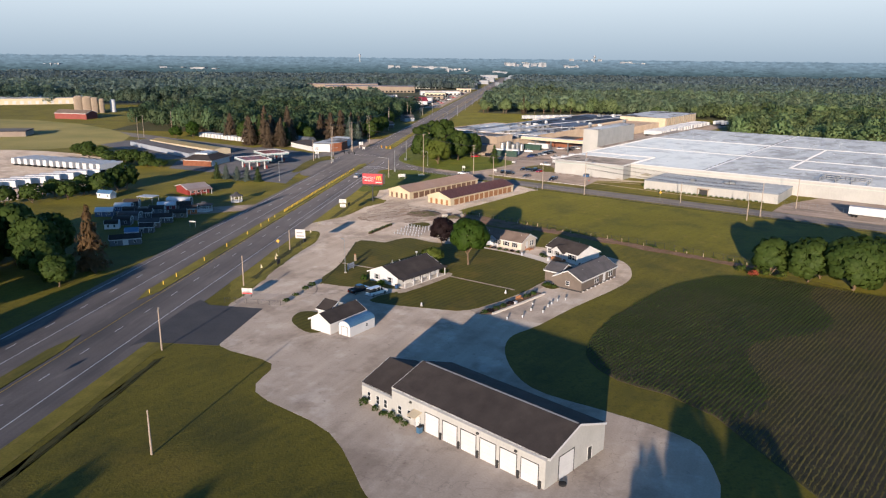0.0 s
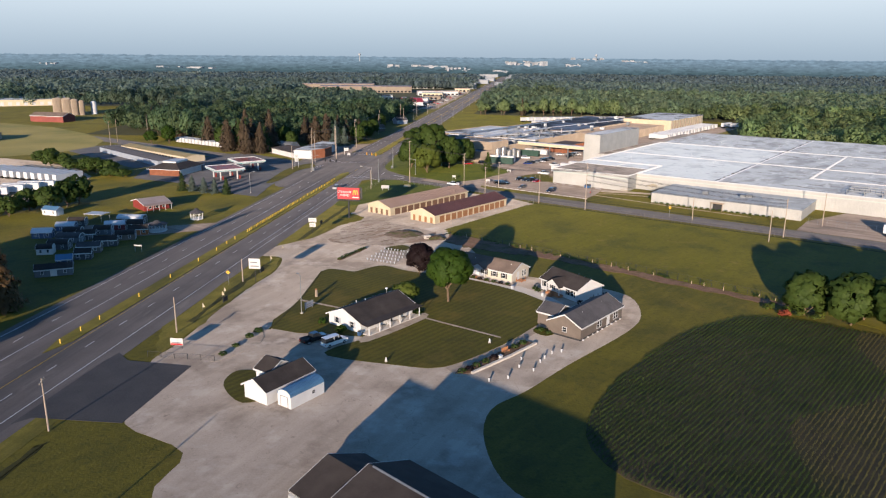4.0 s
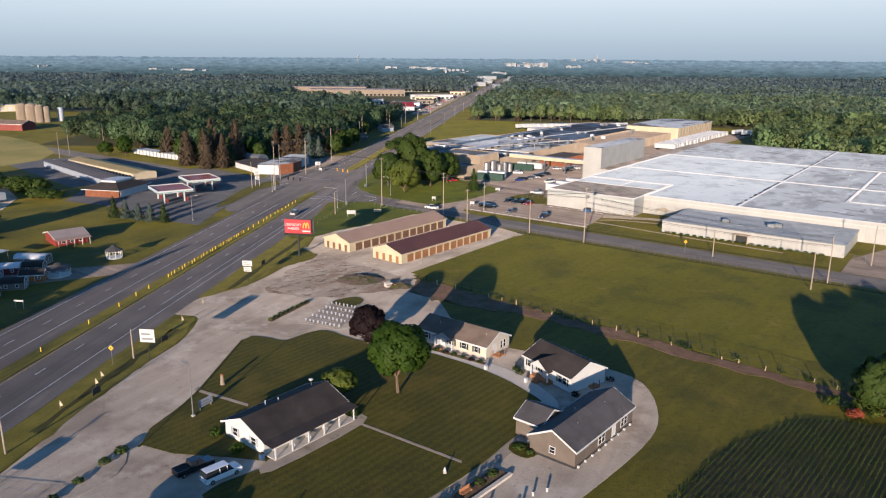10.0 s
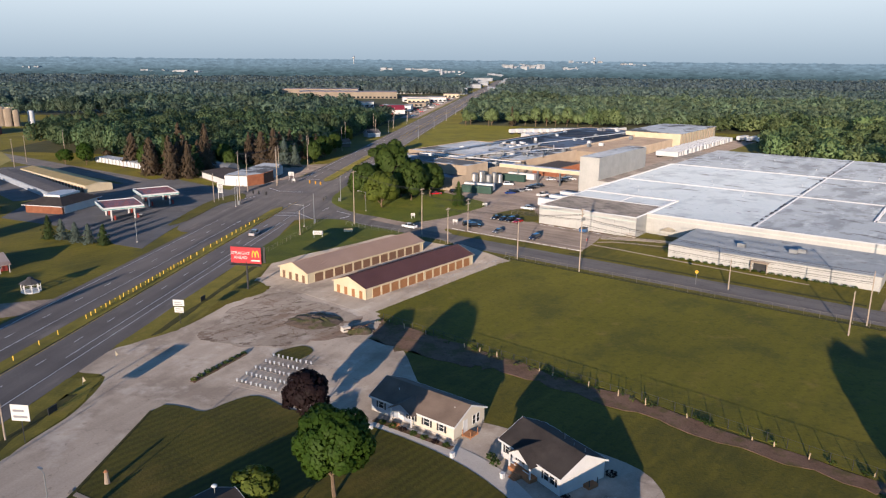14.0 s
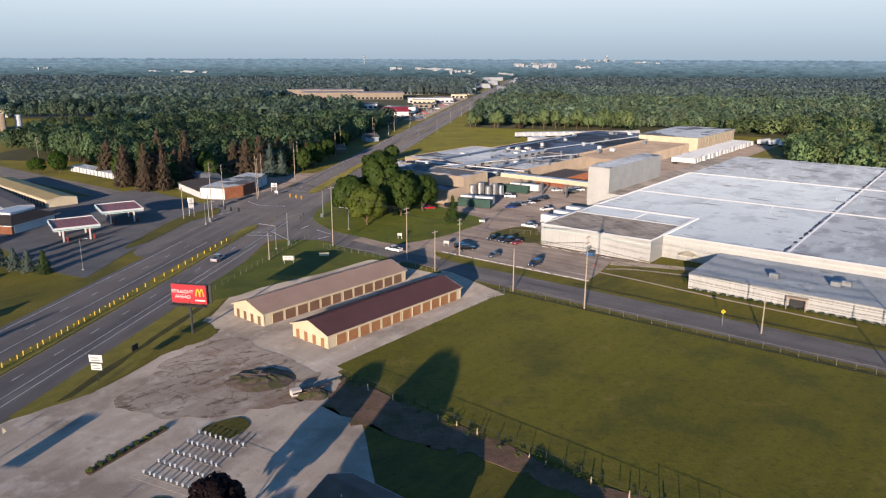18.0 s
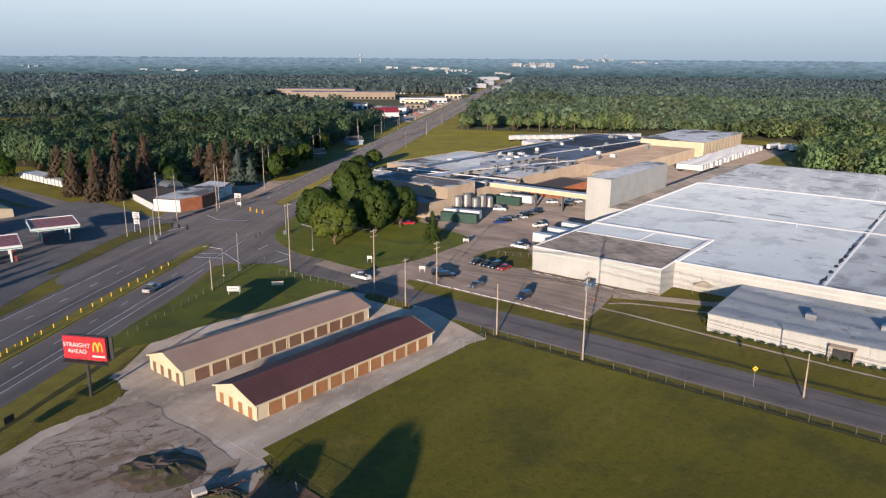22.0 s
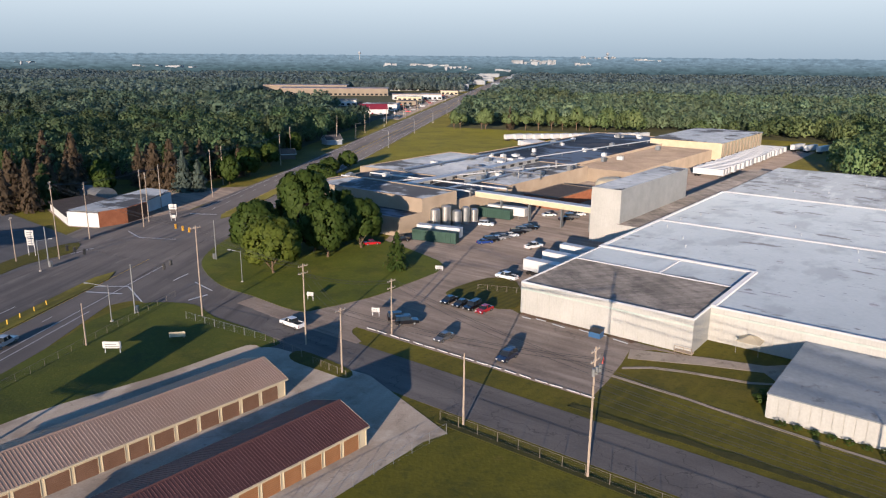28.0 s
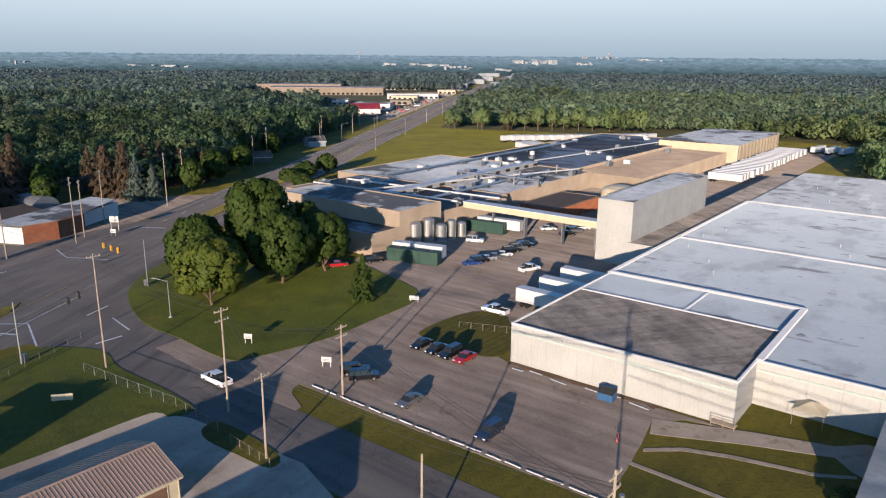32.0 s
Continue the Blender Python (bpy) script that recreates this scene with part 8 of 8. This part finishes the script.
for i, (x, y, r, h) in enumerate(((-14.3, 171.6, 1.1, 1.6), (-9.6, 166.6, 1.3, 1.7), (-28.4, 163.8, 1.0, 1.0), (-27.2, 166.8, 1.2, 1.1), (-31.6, 154.5, 0.9, 0.9), (-30, 158.8, 0.9, 0.8), (6.8, 178.6, 1.4, 0.7), (33, 166.8, 1.2, 1.0), (34.6, 165.4, 0.9, 0.8))):
    bush(x, y, r, h, LEAFMAPLE if i < 2 else LEAF, "rounded clipped shrub by the house" if i < 2 else "small shrub in a gravel bed", 440 + i)
for i in range(7):
    bush(19.6 + 1.7 * i, 207.0 - 1.28 * i, 0.75, 0.8, LEAFPURPLE if i in (2, 5) else LEAF, "low round shrub before the house front", 460 + i, "front shrubs", 110)
for x, y in ((36.4, 195.6), (36.8, 194.0), (45.6, 184.6), (53.2, 190.6)):
    bush(x, y, 0.9, 1.1, LEAF if x < 40 else LEAFPURPLE, "shrub beside the white display home", 470 + int(x), "home shrubs", 120)
for x, y in ((30.6, 196.2), (17.8, 205.0), (37.5, 190.5), (22.9, 151.9)):
    pl = thing("path_bollard", "short white block at the path's edge", "bollard", place(x, y, 49))
    part("block", Shape().box(-0.3, 0.3, -0.25, 0.25, 0, 0.8), WHITE, pl)
    part("cap", Shape().box(-0.36, 0.36, -0.31, 0.31, 0.8, 0.9), WHITE, pl)
for x, y in ((0.6, 150.8), (21.5, 160.2), (38.8, 180.6)):
    pl = thing("lawn_figure", "small pale stone lawn ornament", "ornament", place(x, y))
    part("base", Shape().box(-0.25, 0.25, -0.25, 0.25, 0.1, 0.4), CONCRETE, pl)
    part("top", Shape().tube((0, 0, 0.4), (0, 0, 1.0), 0.22, 0.12, 8), WHITE, pl)
lh = thing("wooden_pillar", "tapered tan wooden lawn pillar", "ornament", place(-18.1, 190.2))
part("shaft", Shape().tube((0, 0, 0.1), (0, 0, 1.9), 0.42, 0.24, 8), TAN, lh)
part("cap", Shape().tube((0, 0, 1.9), (0, 0, 2.2), 0.36, 0.1, 8), WOOD, lh)

# ---- house fronts ----
# grey home: half blue-grey cladding, porch gable, windows, steps
part("grey_cladding", Shape().box(-0.03, 8.6, -0.05, 0.0, 0.35, 2.62), GREYSIDING, grey, "blue-grey siding")
part("skirting", Shape().box(0.0, 17.4, -0.06, 8.4, 0.0, 0.35), CONCRETE, grey)
pg = Shape().add([(5.2, -1.3, 2.55), (10.0, -1.3, 2.55), (7.6, -1.3, 3.9), (5.2, 3.0, 2.55), (10.0, 3.0, 2.55), (7.6, 4.2, 3.9)], [(0, 1, 2), (0, 2, 5, 3), (1, 4, 5, 2), (3, 4, 1, 0)])
part("porch_gable", pg, GREYSIDING, grey, "blue-grey front gable")
part("porch_gable_roof", Shape().add([(4.9, -1.5, 2.5), (7.6, -1.5, 4.05), (7.6, 4.2, 4.05), (4.9, 2.6, 2.5), (10.3, -1.5, 2.5), (10.3, 2.6, 2.5), (4.9, -1.5, 2.36), (7.6, -1.5, 3.91), (10.3, -1.5, 2.36)], [(0, 1, 2, 3), (1, 4, 5, 2), (0, 6, 7, 1), (1, 7, 8, 4)]), ROOFBROWN, grey)
for x in (5.4, 9.7):
    part("porch_post", Shape().box(x - 0.08, x + 0.08, -1.25, -1.09, 0.35, 2.5), WHITE, grey)
for x, w in ((2.2, 1.1), (8.8, 1.2), (12.0, 1.1), (15.0, 0.9)):
    window(grey, x, -0.05, 1.05, w, 1.3, "y-", None, DARKMETAL)
door(grey, 6.6, -0.05, 0.4, 0.95, 2.05, "y-", WHITE, WHITE)
for i in range(4):
    part("step", Shape().box(5.9, 7.4, -1.6 - 0.28 * i, -1.32 - 0.28 * i, 0.0, 0.4 - 0.1 * i), WOOD, grey)
door(grey, 17.4, 3.0, 0.4, 0.95, 2.05, "x+", WHITE, WHITE)
for y in (5.4, 6.5):
    window(grey, 17.4, y, 0.9, 0.7, 1.5, "x+")
part("side_deck", Shape().box(17.42, 19.2, 2.0, 4.2, 0.25, 0.4), WOOD, grey, "orange-brown wooden side steps")
for px, py in ((19.1, 2.1), (19.1, 4.1), (17.6, 2.1)):
    part("deck_rail", Shape().box(px - 0.05, px + 0.05, py - 0.05, py + 0.05, 0.0, 1.3), WOOD, grey)
for x, y in ((4, 2.5), (15.5, 2.8)):
    part("vent_pipe", Shape().tube((x, y, 3.2), (x, y, 4.3), 0.06, 0.06, 6), WHITE, grey)
# white home
wg = Shape().add([(3.4, -1.5, 2.75), (8.2, -1.5, 2.75), (5.8, -1.5, 4.3), (3.4, 3.0, 2.75), (8.2, 3.0, 2.75), (5.8, 4.3, 4.3)], [(0, 1, 2), (0, 2, 5, 3), (1, 4, 5, 2), (3, 4, 1, 0)])
part("front_gable", wg, WHITE, white)
part("front_gable_roof", Shape().add([(3.0, -1.75, 2.65), (5.8, -1.75, 4.48), (5.8, 4.3, 4.48), (3.0, 2.6, 2.65), (8.6, -1.75, 2.65), (8.6, 2.6, 2.65), (3.0, -1.75, 2.5), (5.8, -1.75, 4.32), (8.6, -1.75, 2.5)], [(0, 1, 2, 3), (1, 4, 5, 2), (0, 6, 7, 1), (1, 7, 8, 4)]), ROOFDARK, white)
part("porch_floor", Shape().box(3.4, 8.2, -1.5, -0.02, 0.0, 0.6), WOOD, white)
for x in (3.55, 8.05):
    part("porch_post", Shape().box(x - 0.1, x + 0.1, -1.45, -1.25, 0.6, 2.75), WHITE, white)
part("porch_rail", Shape().box(3.4, 5.0, -1.45, -1.37, 1.35, 1.45).box(6.6, 8.2, -1.45, -1.37, 1.35, 1.45), WHITE, white)
for i in range(5):
    part("step", Shape().box(5.1, 6.5, -1.8 - 0.28 * i, -1.52 - 0.28 * i, 0.0, 0.6 - 0.12 * i), WOOD, white)
for x in (1.5, 10.0, 11.2):
    window(white, x, 0, 1.1, 0.95, 1.5, "y-", None, DARKMETAL)
window(white, 4.3, 0, 1.2, 0.8, 1.2, "y-", None, DARKMETAL)
door(white, 5.8, 0, 0.6, 0.95, 2.05, "y-", WHITE, GALV)
part("side_steps", Shape().box(12.85, 14.0, 4.4, 6.2, 0.0, 0.5), WOOD, white)
for px, py in ((13.9, 4.5), (13.9, 6.1)):
    part("rail_post", Shape().box(px - 0.05, px + 0.05, py - 0.05, py + 0.05, 0.5, 1.5), DARKMETAL, white)
for x, y in ((7, 6.2), (9.5, 5.6), (11.5, 5.8)):
    part("vent_pipe", Shape().tube((x, y, 3.6), (x, y, 4.9), 0.06, 0.06, 6), GALV, white)
# brown home: rear wing, vents
bw = gable("home_wing", "grey-roofed side wing of the brown house", place(40.5 + 0.664 * 9.5 - 0.748 * 7.85, 160.9 + 0.748 * 9.5 + 0.664 * 7.85, 138.4), 4.6, 6.5, 3.0, 4.5, BROWNSIDING, ROOFGREY, WHITE, 0.3, 0.16, "house")
for x, y in ((5, 2.6), (14, 2.8), (9, 5.4)):
    part("vent_pipe", Shape().tube((x, y, 3.6), (x, y, 4.7), 0.07, 0.07, 6), GALV, brown)
for i in range(9):
    part("pier_block", Shape().box(0.6 + 2.1 * i, 0.95 + 2.1 * i, -0.35, -0.05, 0, 0.3), WHITE, brown)
# garage yard clutter
part("entry_awning", Shape().add([(23.6, 0.0, 3.0), (25.4, 0.0, 3.0), (25.4, 1.6, 2.5), (23.6, 1.6, 2.5), (23.6, 0.0, 2.9), (25.4, 0.0, 2.9), (25.4, 1.6, 2.4), (23.6, 1.6, 2.4)], [(0, 1, 2, 3), (7, 6, 5, 4), (0, 3, 7, 4), (2, 1, 5, 6), (3, 2, 6, 7)]), CREAM, garage)
door(garage, 24.5, 0, 0.03, 1.0, 2.1, "y+", WHITE, GALV)
for i in range(7):
    part("door_guard", Shape().box(0.55 + 3.75 * i, 0.85 + 3.75 * i, 0.02, 0.35, 0, 1.1), DARKMETAL, garage, "dark steel door guard")
for x in (12, 26, 5):
    part("wall_lamp", Shape().box(x - 0.2, x + 0.2, 0.0, 0.3, 3.8, 4.05), DARKMETAL, garage)
part("ridge_vent", Shape().along_x([(-7.7, 7.18), (-7.3, 7.18), (-7.5, 7.32)], 0, 30), GALV, garage)
for i, d in enumerate((26.5, 28.0, 29.6, 31.5, 33.5, 36.5)):
    x, y = 16.9 - 0.701 * d - 0.713 * 1.0, 75.4 + 0.713 * d - 0.701 * 1.0
    bush(x, y, 0.7 + 0.2 * (i % 2), 0.8 + 0.4 * (i % 3), LEAF, "small shrub along the garage wall", 480 + i, "garage shrubs", 110)
bn = thing("recycling_bin", "blue wheeled bin beside the garage door", "bin", place(16.9 - 0.701 * 23.2 - 0.713 * 0.9, 75.4 + 0.713 * 23.2 - 0.701 * 0.9, 45))
part("tub", Shape().box(-0.35, 0.35, -0.35, 0.35, 0.05, 1.0), car_paint("bin_blue", (0.05, 0.13, 0.22), 0.6), bn)
part("lid", Shape().box(-0.38, 0.38, -0.38, 0.38, 1.0, 1.08), DARKMETAL, bn)
solid("stacked_tyre", Shape().tube((0, 0, 0.03), (0, 0, 0.33), 0.55, 0.55, 14), TYRE, "black tyre lying by the side door", "tyre", place(19.6, 76.6))
bn2 = thing("wheeled_bin", "blue wheeled bin under the porch", "bin", place(-5.6, 164.4, 45))
part("tub", Shape().box(-0.32, 0.32, -0.32, 0.32, 0.15, 1.05), car_paint("porch_bin_blue", (0.03, 0.08, 0.18), 0.6), bn2)
part("lid", Shape().box(-0.35, 0.35, -0.35, 0.35, 1.05, 1.12), DARKMETAL, bn2)
for x in (4.2, 7.4, 10.8):
    ch = thing("porch_chair", "white porch chair on the deck", "chair", place(-5.4 + 0.656 * x + 0.755 * 1.3, 165.5 + 0.755 * x - 0.656 * 1.3, 49, 0.26), "porch chairs")
    part("seat", Shape().box(-0.3, 0.3, -0.3, 0.3, 0.38, 0.45), WHITE, ch)
    part("backrest", Shape().box(-0.3, 0.3, 0.25, 0.32, 0.45, 1.05), WHITE, ch)
    for px in (-0.26, 0.26):
        for py in (-0.26, 0.26):
            part("leg", Shape().box(px - 0.03, px + 0.03, py - 0.03, py + 0.03, 0, 0.38), WHITE, ch)
dish = thing("satellite_dish", "small white dish on a roof mast", "dish", place(-0.6, 181.5))
part("mast", Shape().tube((0, 0, 0), (0, 0, 5.2), 0.05, 0.05, 6), GALV, dish)
part("bowl", Shape().dome((0, 0, 5.0), 0.4, 0.4, 0.25, 12, 3), WHITE, dish)


# ---- fences ----
def fence(p, q, step, h, label, post=GALV, r=0.045, wires=4, rail=True):
    """A chain-link fence: posts, top rail and line wires."""
    p, q = Vector(p), Vector(q)
    n = max(2, int((q - p).length / step))
    d = (q - p).normalized()
    ob = thing("fence", label, "fence", place(p.x, p.y, math.degrees(math.atan2(d.y, d.x))))
    L = (q - p).length
    pm = Shape().tube((0, 0, 0), (0, 0, h), r, r, 6).mesh("post")
    for i in range(n + 1):
        part("post", pm, post, ob).location = (L * i / n, 0, 0)
    if rail:
        part("top_rail", Shape().tube((0, 0, h - 0.03), (L, 0, h - 0.03), 0.025, 0.025, 5), post, ob)
    for k_ in range(wires):
        part("line_wire", Shape().tube((0, 0, h * (k_ + 0.5) / (wires + 0.3)), (L, 0, h * (k_ + 0.5) / (wires + 0.3)), 0.006, 0.006, 4), post, ob)
    return ob


PALEPOST = mat("pale_fence_post", (0.17, 0.145, 0.115), (0.24, 0.21, 0.17), 0.8, 1.0)
fence(wp(16, -49), wp(230, -49.2), 3.4, 1.7, "long chain-link fence along the side road", PALEPOST, 0.035)
fence((18.6, 268.6), (52.7, 305.9), 3.4, 1.8, "chain-link fence beside the storage apron")
fence((17.5, 257), (64.8, 214.5), 3.0, 1.3, "old wire fence along the soil strip", DARKMETAL, 0.06, 3)
fence((64.8, 214.5), (98, 183), 3.0, 1.8, "dark wire fence along the field edge", DARKMETAL, 0.06, 3)
fence((-0.2, 353.7), (18.8, 341.4), 2.6, 1.6, "chain-link fence at the corner grass")
fence((18.8, 341.4), (27, 334), 2.6, 1.6, "chain-link fence along the corner grass drive", PALEPOST, 0.05)
fence((29.5, 331), (36, 325), 2.2, 1.4, "low chain-link gate beside the storage drive", PALEPOST, 0.05)
fence(hw(-72, 300), hw(-66, 362), 3.2, 1.5, "wire fence along the highway verge", PALEPOST, 0.035)
fence((-45.9, 154), (-32.4, 151.6), 2.4, 1.2, "dark metal gate across the yard entrance", DARKMETAL, 0.06, 5)
fence(wp(-16, 7), wp(-1, 13), 2.2, 1.4, "wire fence on the car park grass bank", PALEPOST, 0.06, 3)
fence(wp(111, -20), wp(175, -20), 3, 2.2, "chain-link fence of the substation")
for i in range(17):
    u = i / 16
    u = min(1, max(0, u + ru.uniform(-0.03, 0.03)))
    x, y = 19 + 77 * u, 254 - 69.5 * u + ru.uniform(-0.7, 0.7)
    hs = ru.uniform(0.5, 1.4)
    solid("wooden_stake", Shape().tube((0, 0, 0), (0.12 * ru.uniform(-1, 1), 0.1, hs), 0.12, 0.08, 7), STAKE, "split pale wooden stake on the soil strip", "stake", place(x, y, 40 * i, 0.06), "stakes")
for i in range(60):
    u = ru.random()
    x, y = 17 + 81 * u + ru.uniform(-1, 1), 256 - 72 * u + ru.uniform(-1.2, 0.6)
    bush(x, y, ru.uniform(0.35, 0.9), ru.uniform(0.4, 1.0), LEAF if i % 3 else LEAFLIGHT, "ragged weed clump along the old fence", 700 + i, "fence weeds", 40)
for i, st in enumerate((172, 181, 184, 214, 226)):
    fl = thing("yard_flag", "small pale flag sign on a thin rod", "flag", place(*hw(-71.5 + 0.8 * (i % 2), st), 10 * i), "yard flags")
    part("rod", Shape().tube((0, 0, 0), (0, 0, 1.7), 0.03, 0.03, 5), GALV, fl)
    part("cloth", Shape().add([(0, 0, 0.5), (0.55, 0.02, 0.7), (0.1, 0, 1.65), (0, 0.02, 0.5), (0.55, 0.04, 0.7), (0.1, 0.02, 1.65)], [(0, 1, 2), (5, 4, 3), (0, 3, 4, 1), (1, 4, 5, 2), (2, 5, 3, 0)]), CREAM, fl)
for c, st in ((-68.6, 178), (-69, 203), (-70, 262)):
    solid("board_back", Shape().box(-1.0, 1.0, -0.06, 0.06, 0.25, 1.4).box(-0.9, -0.8, -0.05, 0.05, 0, 0.25).box(0.8, 0.9, -0.05, 0.05, 0, 0.25), DARKMETAL, "low dark board sign on the verge", "sign", place(*hw(c, st), 75))

# ---- highway strip of shops and the far town ----
def shop(x, y, L, W, h, deg, wall, roof, label):
    ob = thing("shop_building", label, "shop", place(x, y, deg))
    part("wall", Shape().box(0, L, 0, W, 0, h), wall, ob)
    part("roof", Shape().box(-0.4, L + 0.4, -0.4, W + 0.4, h, h + 0.5), roof, ob)
    for i in range(int(L // 6)):
        part("shop_window", Shape().box(2 + 6 * i, 5.5 + 6 * i, -0.06, 0.0, 0.6, min(3, h - 0.6)), GLASS, ob)
    return ob


MALLTAN = mat("tan_stucco_wall", (0.27, 0.22, 0.165), (0.35, 0.29, 0.22), 0.8, 0.1)
shop(-150, 1195, 145, 45, 9, 2, MALLTAN, ROOFTAN, "long tan department store with flat roof")
shop(-190, 1290, 120, 40, 9, 2, MALLTAN, ROOFTAN, "tan shopping hall with flat roof")
shop(-58, 1000, 30, 16, 6, 4, WHITE, ROOFBLUE, "white shop with flat roof")
rd = gable("red_roof_restaurant", "white restaurant with a bright maroon roof", place(-14, 893, 10), 26, 18, 4.2, 8.5, WHITE, mat("bright_maroon_roof", (0.22, 0.02, 0.035), (0.30, 0.035, 0.05), 0.5, 0.2), WHITE)
shop(-40, 885, 26, 14, 4.5, 10, CREAM, ROOFBLUE, "low cream shop beside the highway")
shop(5, 1120, 60, 20, 6, 5, WHITE, ROOFTAN, "white row of shops beside the highway")
shop(-10, 1350, 60, 22, 6, 5, WHITE, ROOFBLUE, "white shop beside the highway")
for c_, st, L_, W_, h_, wl, rf, lb in ((-168, 935, 34, 20, 5.5, WHITE, ROOFBLUE, "white flat-roofed shop on the highway strip"), (-150, 1010, 22, 14, 4.5, MALLTAN, ROOFGREY, "small tan shop with grey roof"), (-165, 1085, 30, 16, 5, CREAM, ROOFWORN, "cream shop with pale flat roof"),
                                        (-150, 1160, 26, 14, 4.5, WHITE, ROOFWORN, "low white shop beside the car park"), (-135, 1240, 24, 14, 5, CREAM, ROOFTAN, "cream shop with tan roof"), (-62, 1010, 18, 12, 5, SIGNPALE, ROOFGREY, "pale roadside shop before the woods")):
    shop(*hw(c_, st), L_, W_, h_, -6, wl, rf, lb)
slab("strip_lot", [hw(-110, 830), hw(-110, 1290), hw(-370, 1290), hw(-370, 1000), hw(-190, 960), hw(-190, 850)], -0.1, 0.06, LOTASPHALT, "asphalt car parks along the highway strip", "parking lot")
gable("roadside_house", "small grey house beside the highway", place(-12, 654, 30), 10, 8, 3, 5.6, GREYSIDING, ROOFGREY, WHITE)
gable("roadside_house", "low brown house among roadside trees", place(-34, 588, 20), 15, 9, 2.8, 5.0, BROWNSIDING, ROOFBROWN, WHITE)
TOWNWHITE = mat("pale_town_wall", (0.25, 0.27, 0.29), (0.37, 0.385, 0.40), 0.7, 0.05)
# clusters of the far town: bearing (sideways per metre ahead) from, to; distance from, to; height from, to; width from, to; how many
TOWN = ((0.022, 0.056, 2180, 2500, 15, 20, 10, 26, 8), (0.092, 0.110, 2100, 2250, 13, 17, 16, 34, 5), (0.112, 0.168, 3300, 4000, 27, 35, 14, 46, 17), (0.196, 0.214, 3100, 3200, 23, 26, 18, 40, 4), (0.205, 0.246, 4250, 4400, 40, 52, 12, 34, 9),
        (0.262, 0.312, 4050, 4300, 36, 40, 30, 70, 7), (0.475, 0.552, 4050, 4250, 35, 39, 45, 110, 7), (0.575, 0.592, 4050, 4200, 35, 38, 50, 90, 2), (-0.058, 0.024, 2700, 2900, 17, 21, 34, 80, 9), (-0.385, -0.30, 2300, 2420, 14, 17, 24, 60, 5), (-0.55, -0.51, 2700, 2900, 18, 20, 16, 30, 4))


def town(x, y, L, h, deg=0, label="distant pale commercial building in the town"):
    ob = thing("town_building", label, "building", place(x, y, deg), "town buildings")
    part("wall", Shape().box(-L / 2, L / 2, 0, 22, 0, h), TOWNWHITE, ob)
    part("roof", Shape().box(-L / 2 - 0.5, L / 2 + 0.5, -0.5, 22.5, h, h + 0.6), ROOFWORN, ob)


for u0_, u1_, d0_, d1_, h0_, h1_, w0_, w1_, n_ in TOWN:
    for i in range(int(1.7 * n_)):
        d_ = ru.uniform(d0_, d1_)
        town(43.4 + ru.uniform(u0_, u1_) * d_, 178 + d_, ru.uniform(w0_, w1_) * ru.uniform(0.25, 0.75), ru.uniform(h0_ - 4, h1_), ru.uniform(-25, 25))
for i in range(34):
    s_ = ru.uniform(1330, 2150)
    c_ = -90 - ru.uniform(26, 70) if i % 3 else -90 + ru.uniform(22, 32)
    town(*hw(c_, s_), ru.uniform(14, 34), ru.uniform(5, 8), ru.uniform(-15, 15))
for x, y, h, r in ((1040, 4400, 72, 8), (-330, 4300, 66, 7)):
    wt = thing("water_tower", "distant pale water tower above the trees", "water tower", place(x, y), "water towers")
    part("stem", Shape().tube((0, 0, 0), (0, 0, h - 10), 2.5, 2.0, 12), TOWNWHITE, wt)
    part("tank", Shape().dome((0, 0, h - 8), r, r, 10, 16, 5).tube((0, 0, h - 14), (0, 0, h - 8), r * 0.5, r, 16), TOWNWHITE, wt)
for i in range(60):
    vehicle(("sedan", "suv", "pickup")[i % 3], ("white", "black", "silver", "red", "grey")[i % 5], *hw(-118 - 9 * (i % 4), 860 + 6.6 * i), 90 * (i % 2), "along the highway strip")
for i in range(22):
    st = 640 + 42 * i
    street_lamp(*hw(-108.5 if i % 2 else -77.5, st), 10, 10 if i % 2 else 190, 3)
for i in range(10):
    pole(*hw(-112, 650 + 70 * i), 13, 1, deg=9)
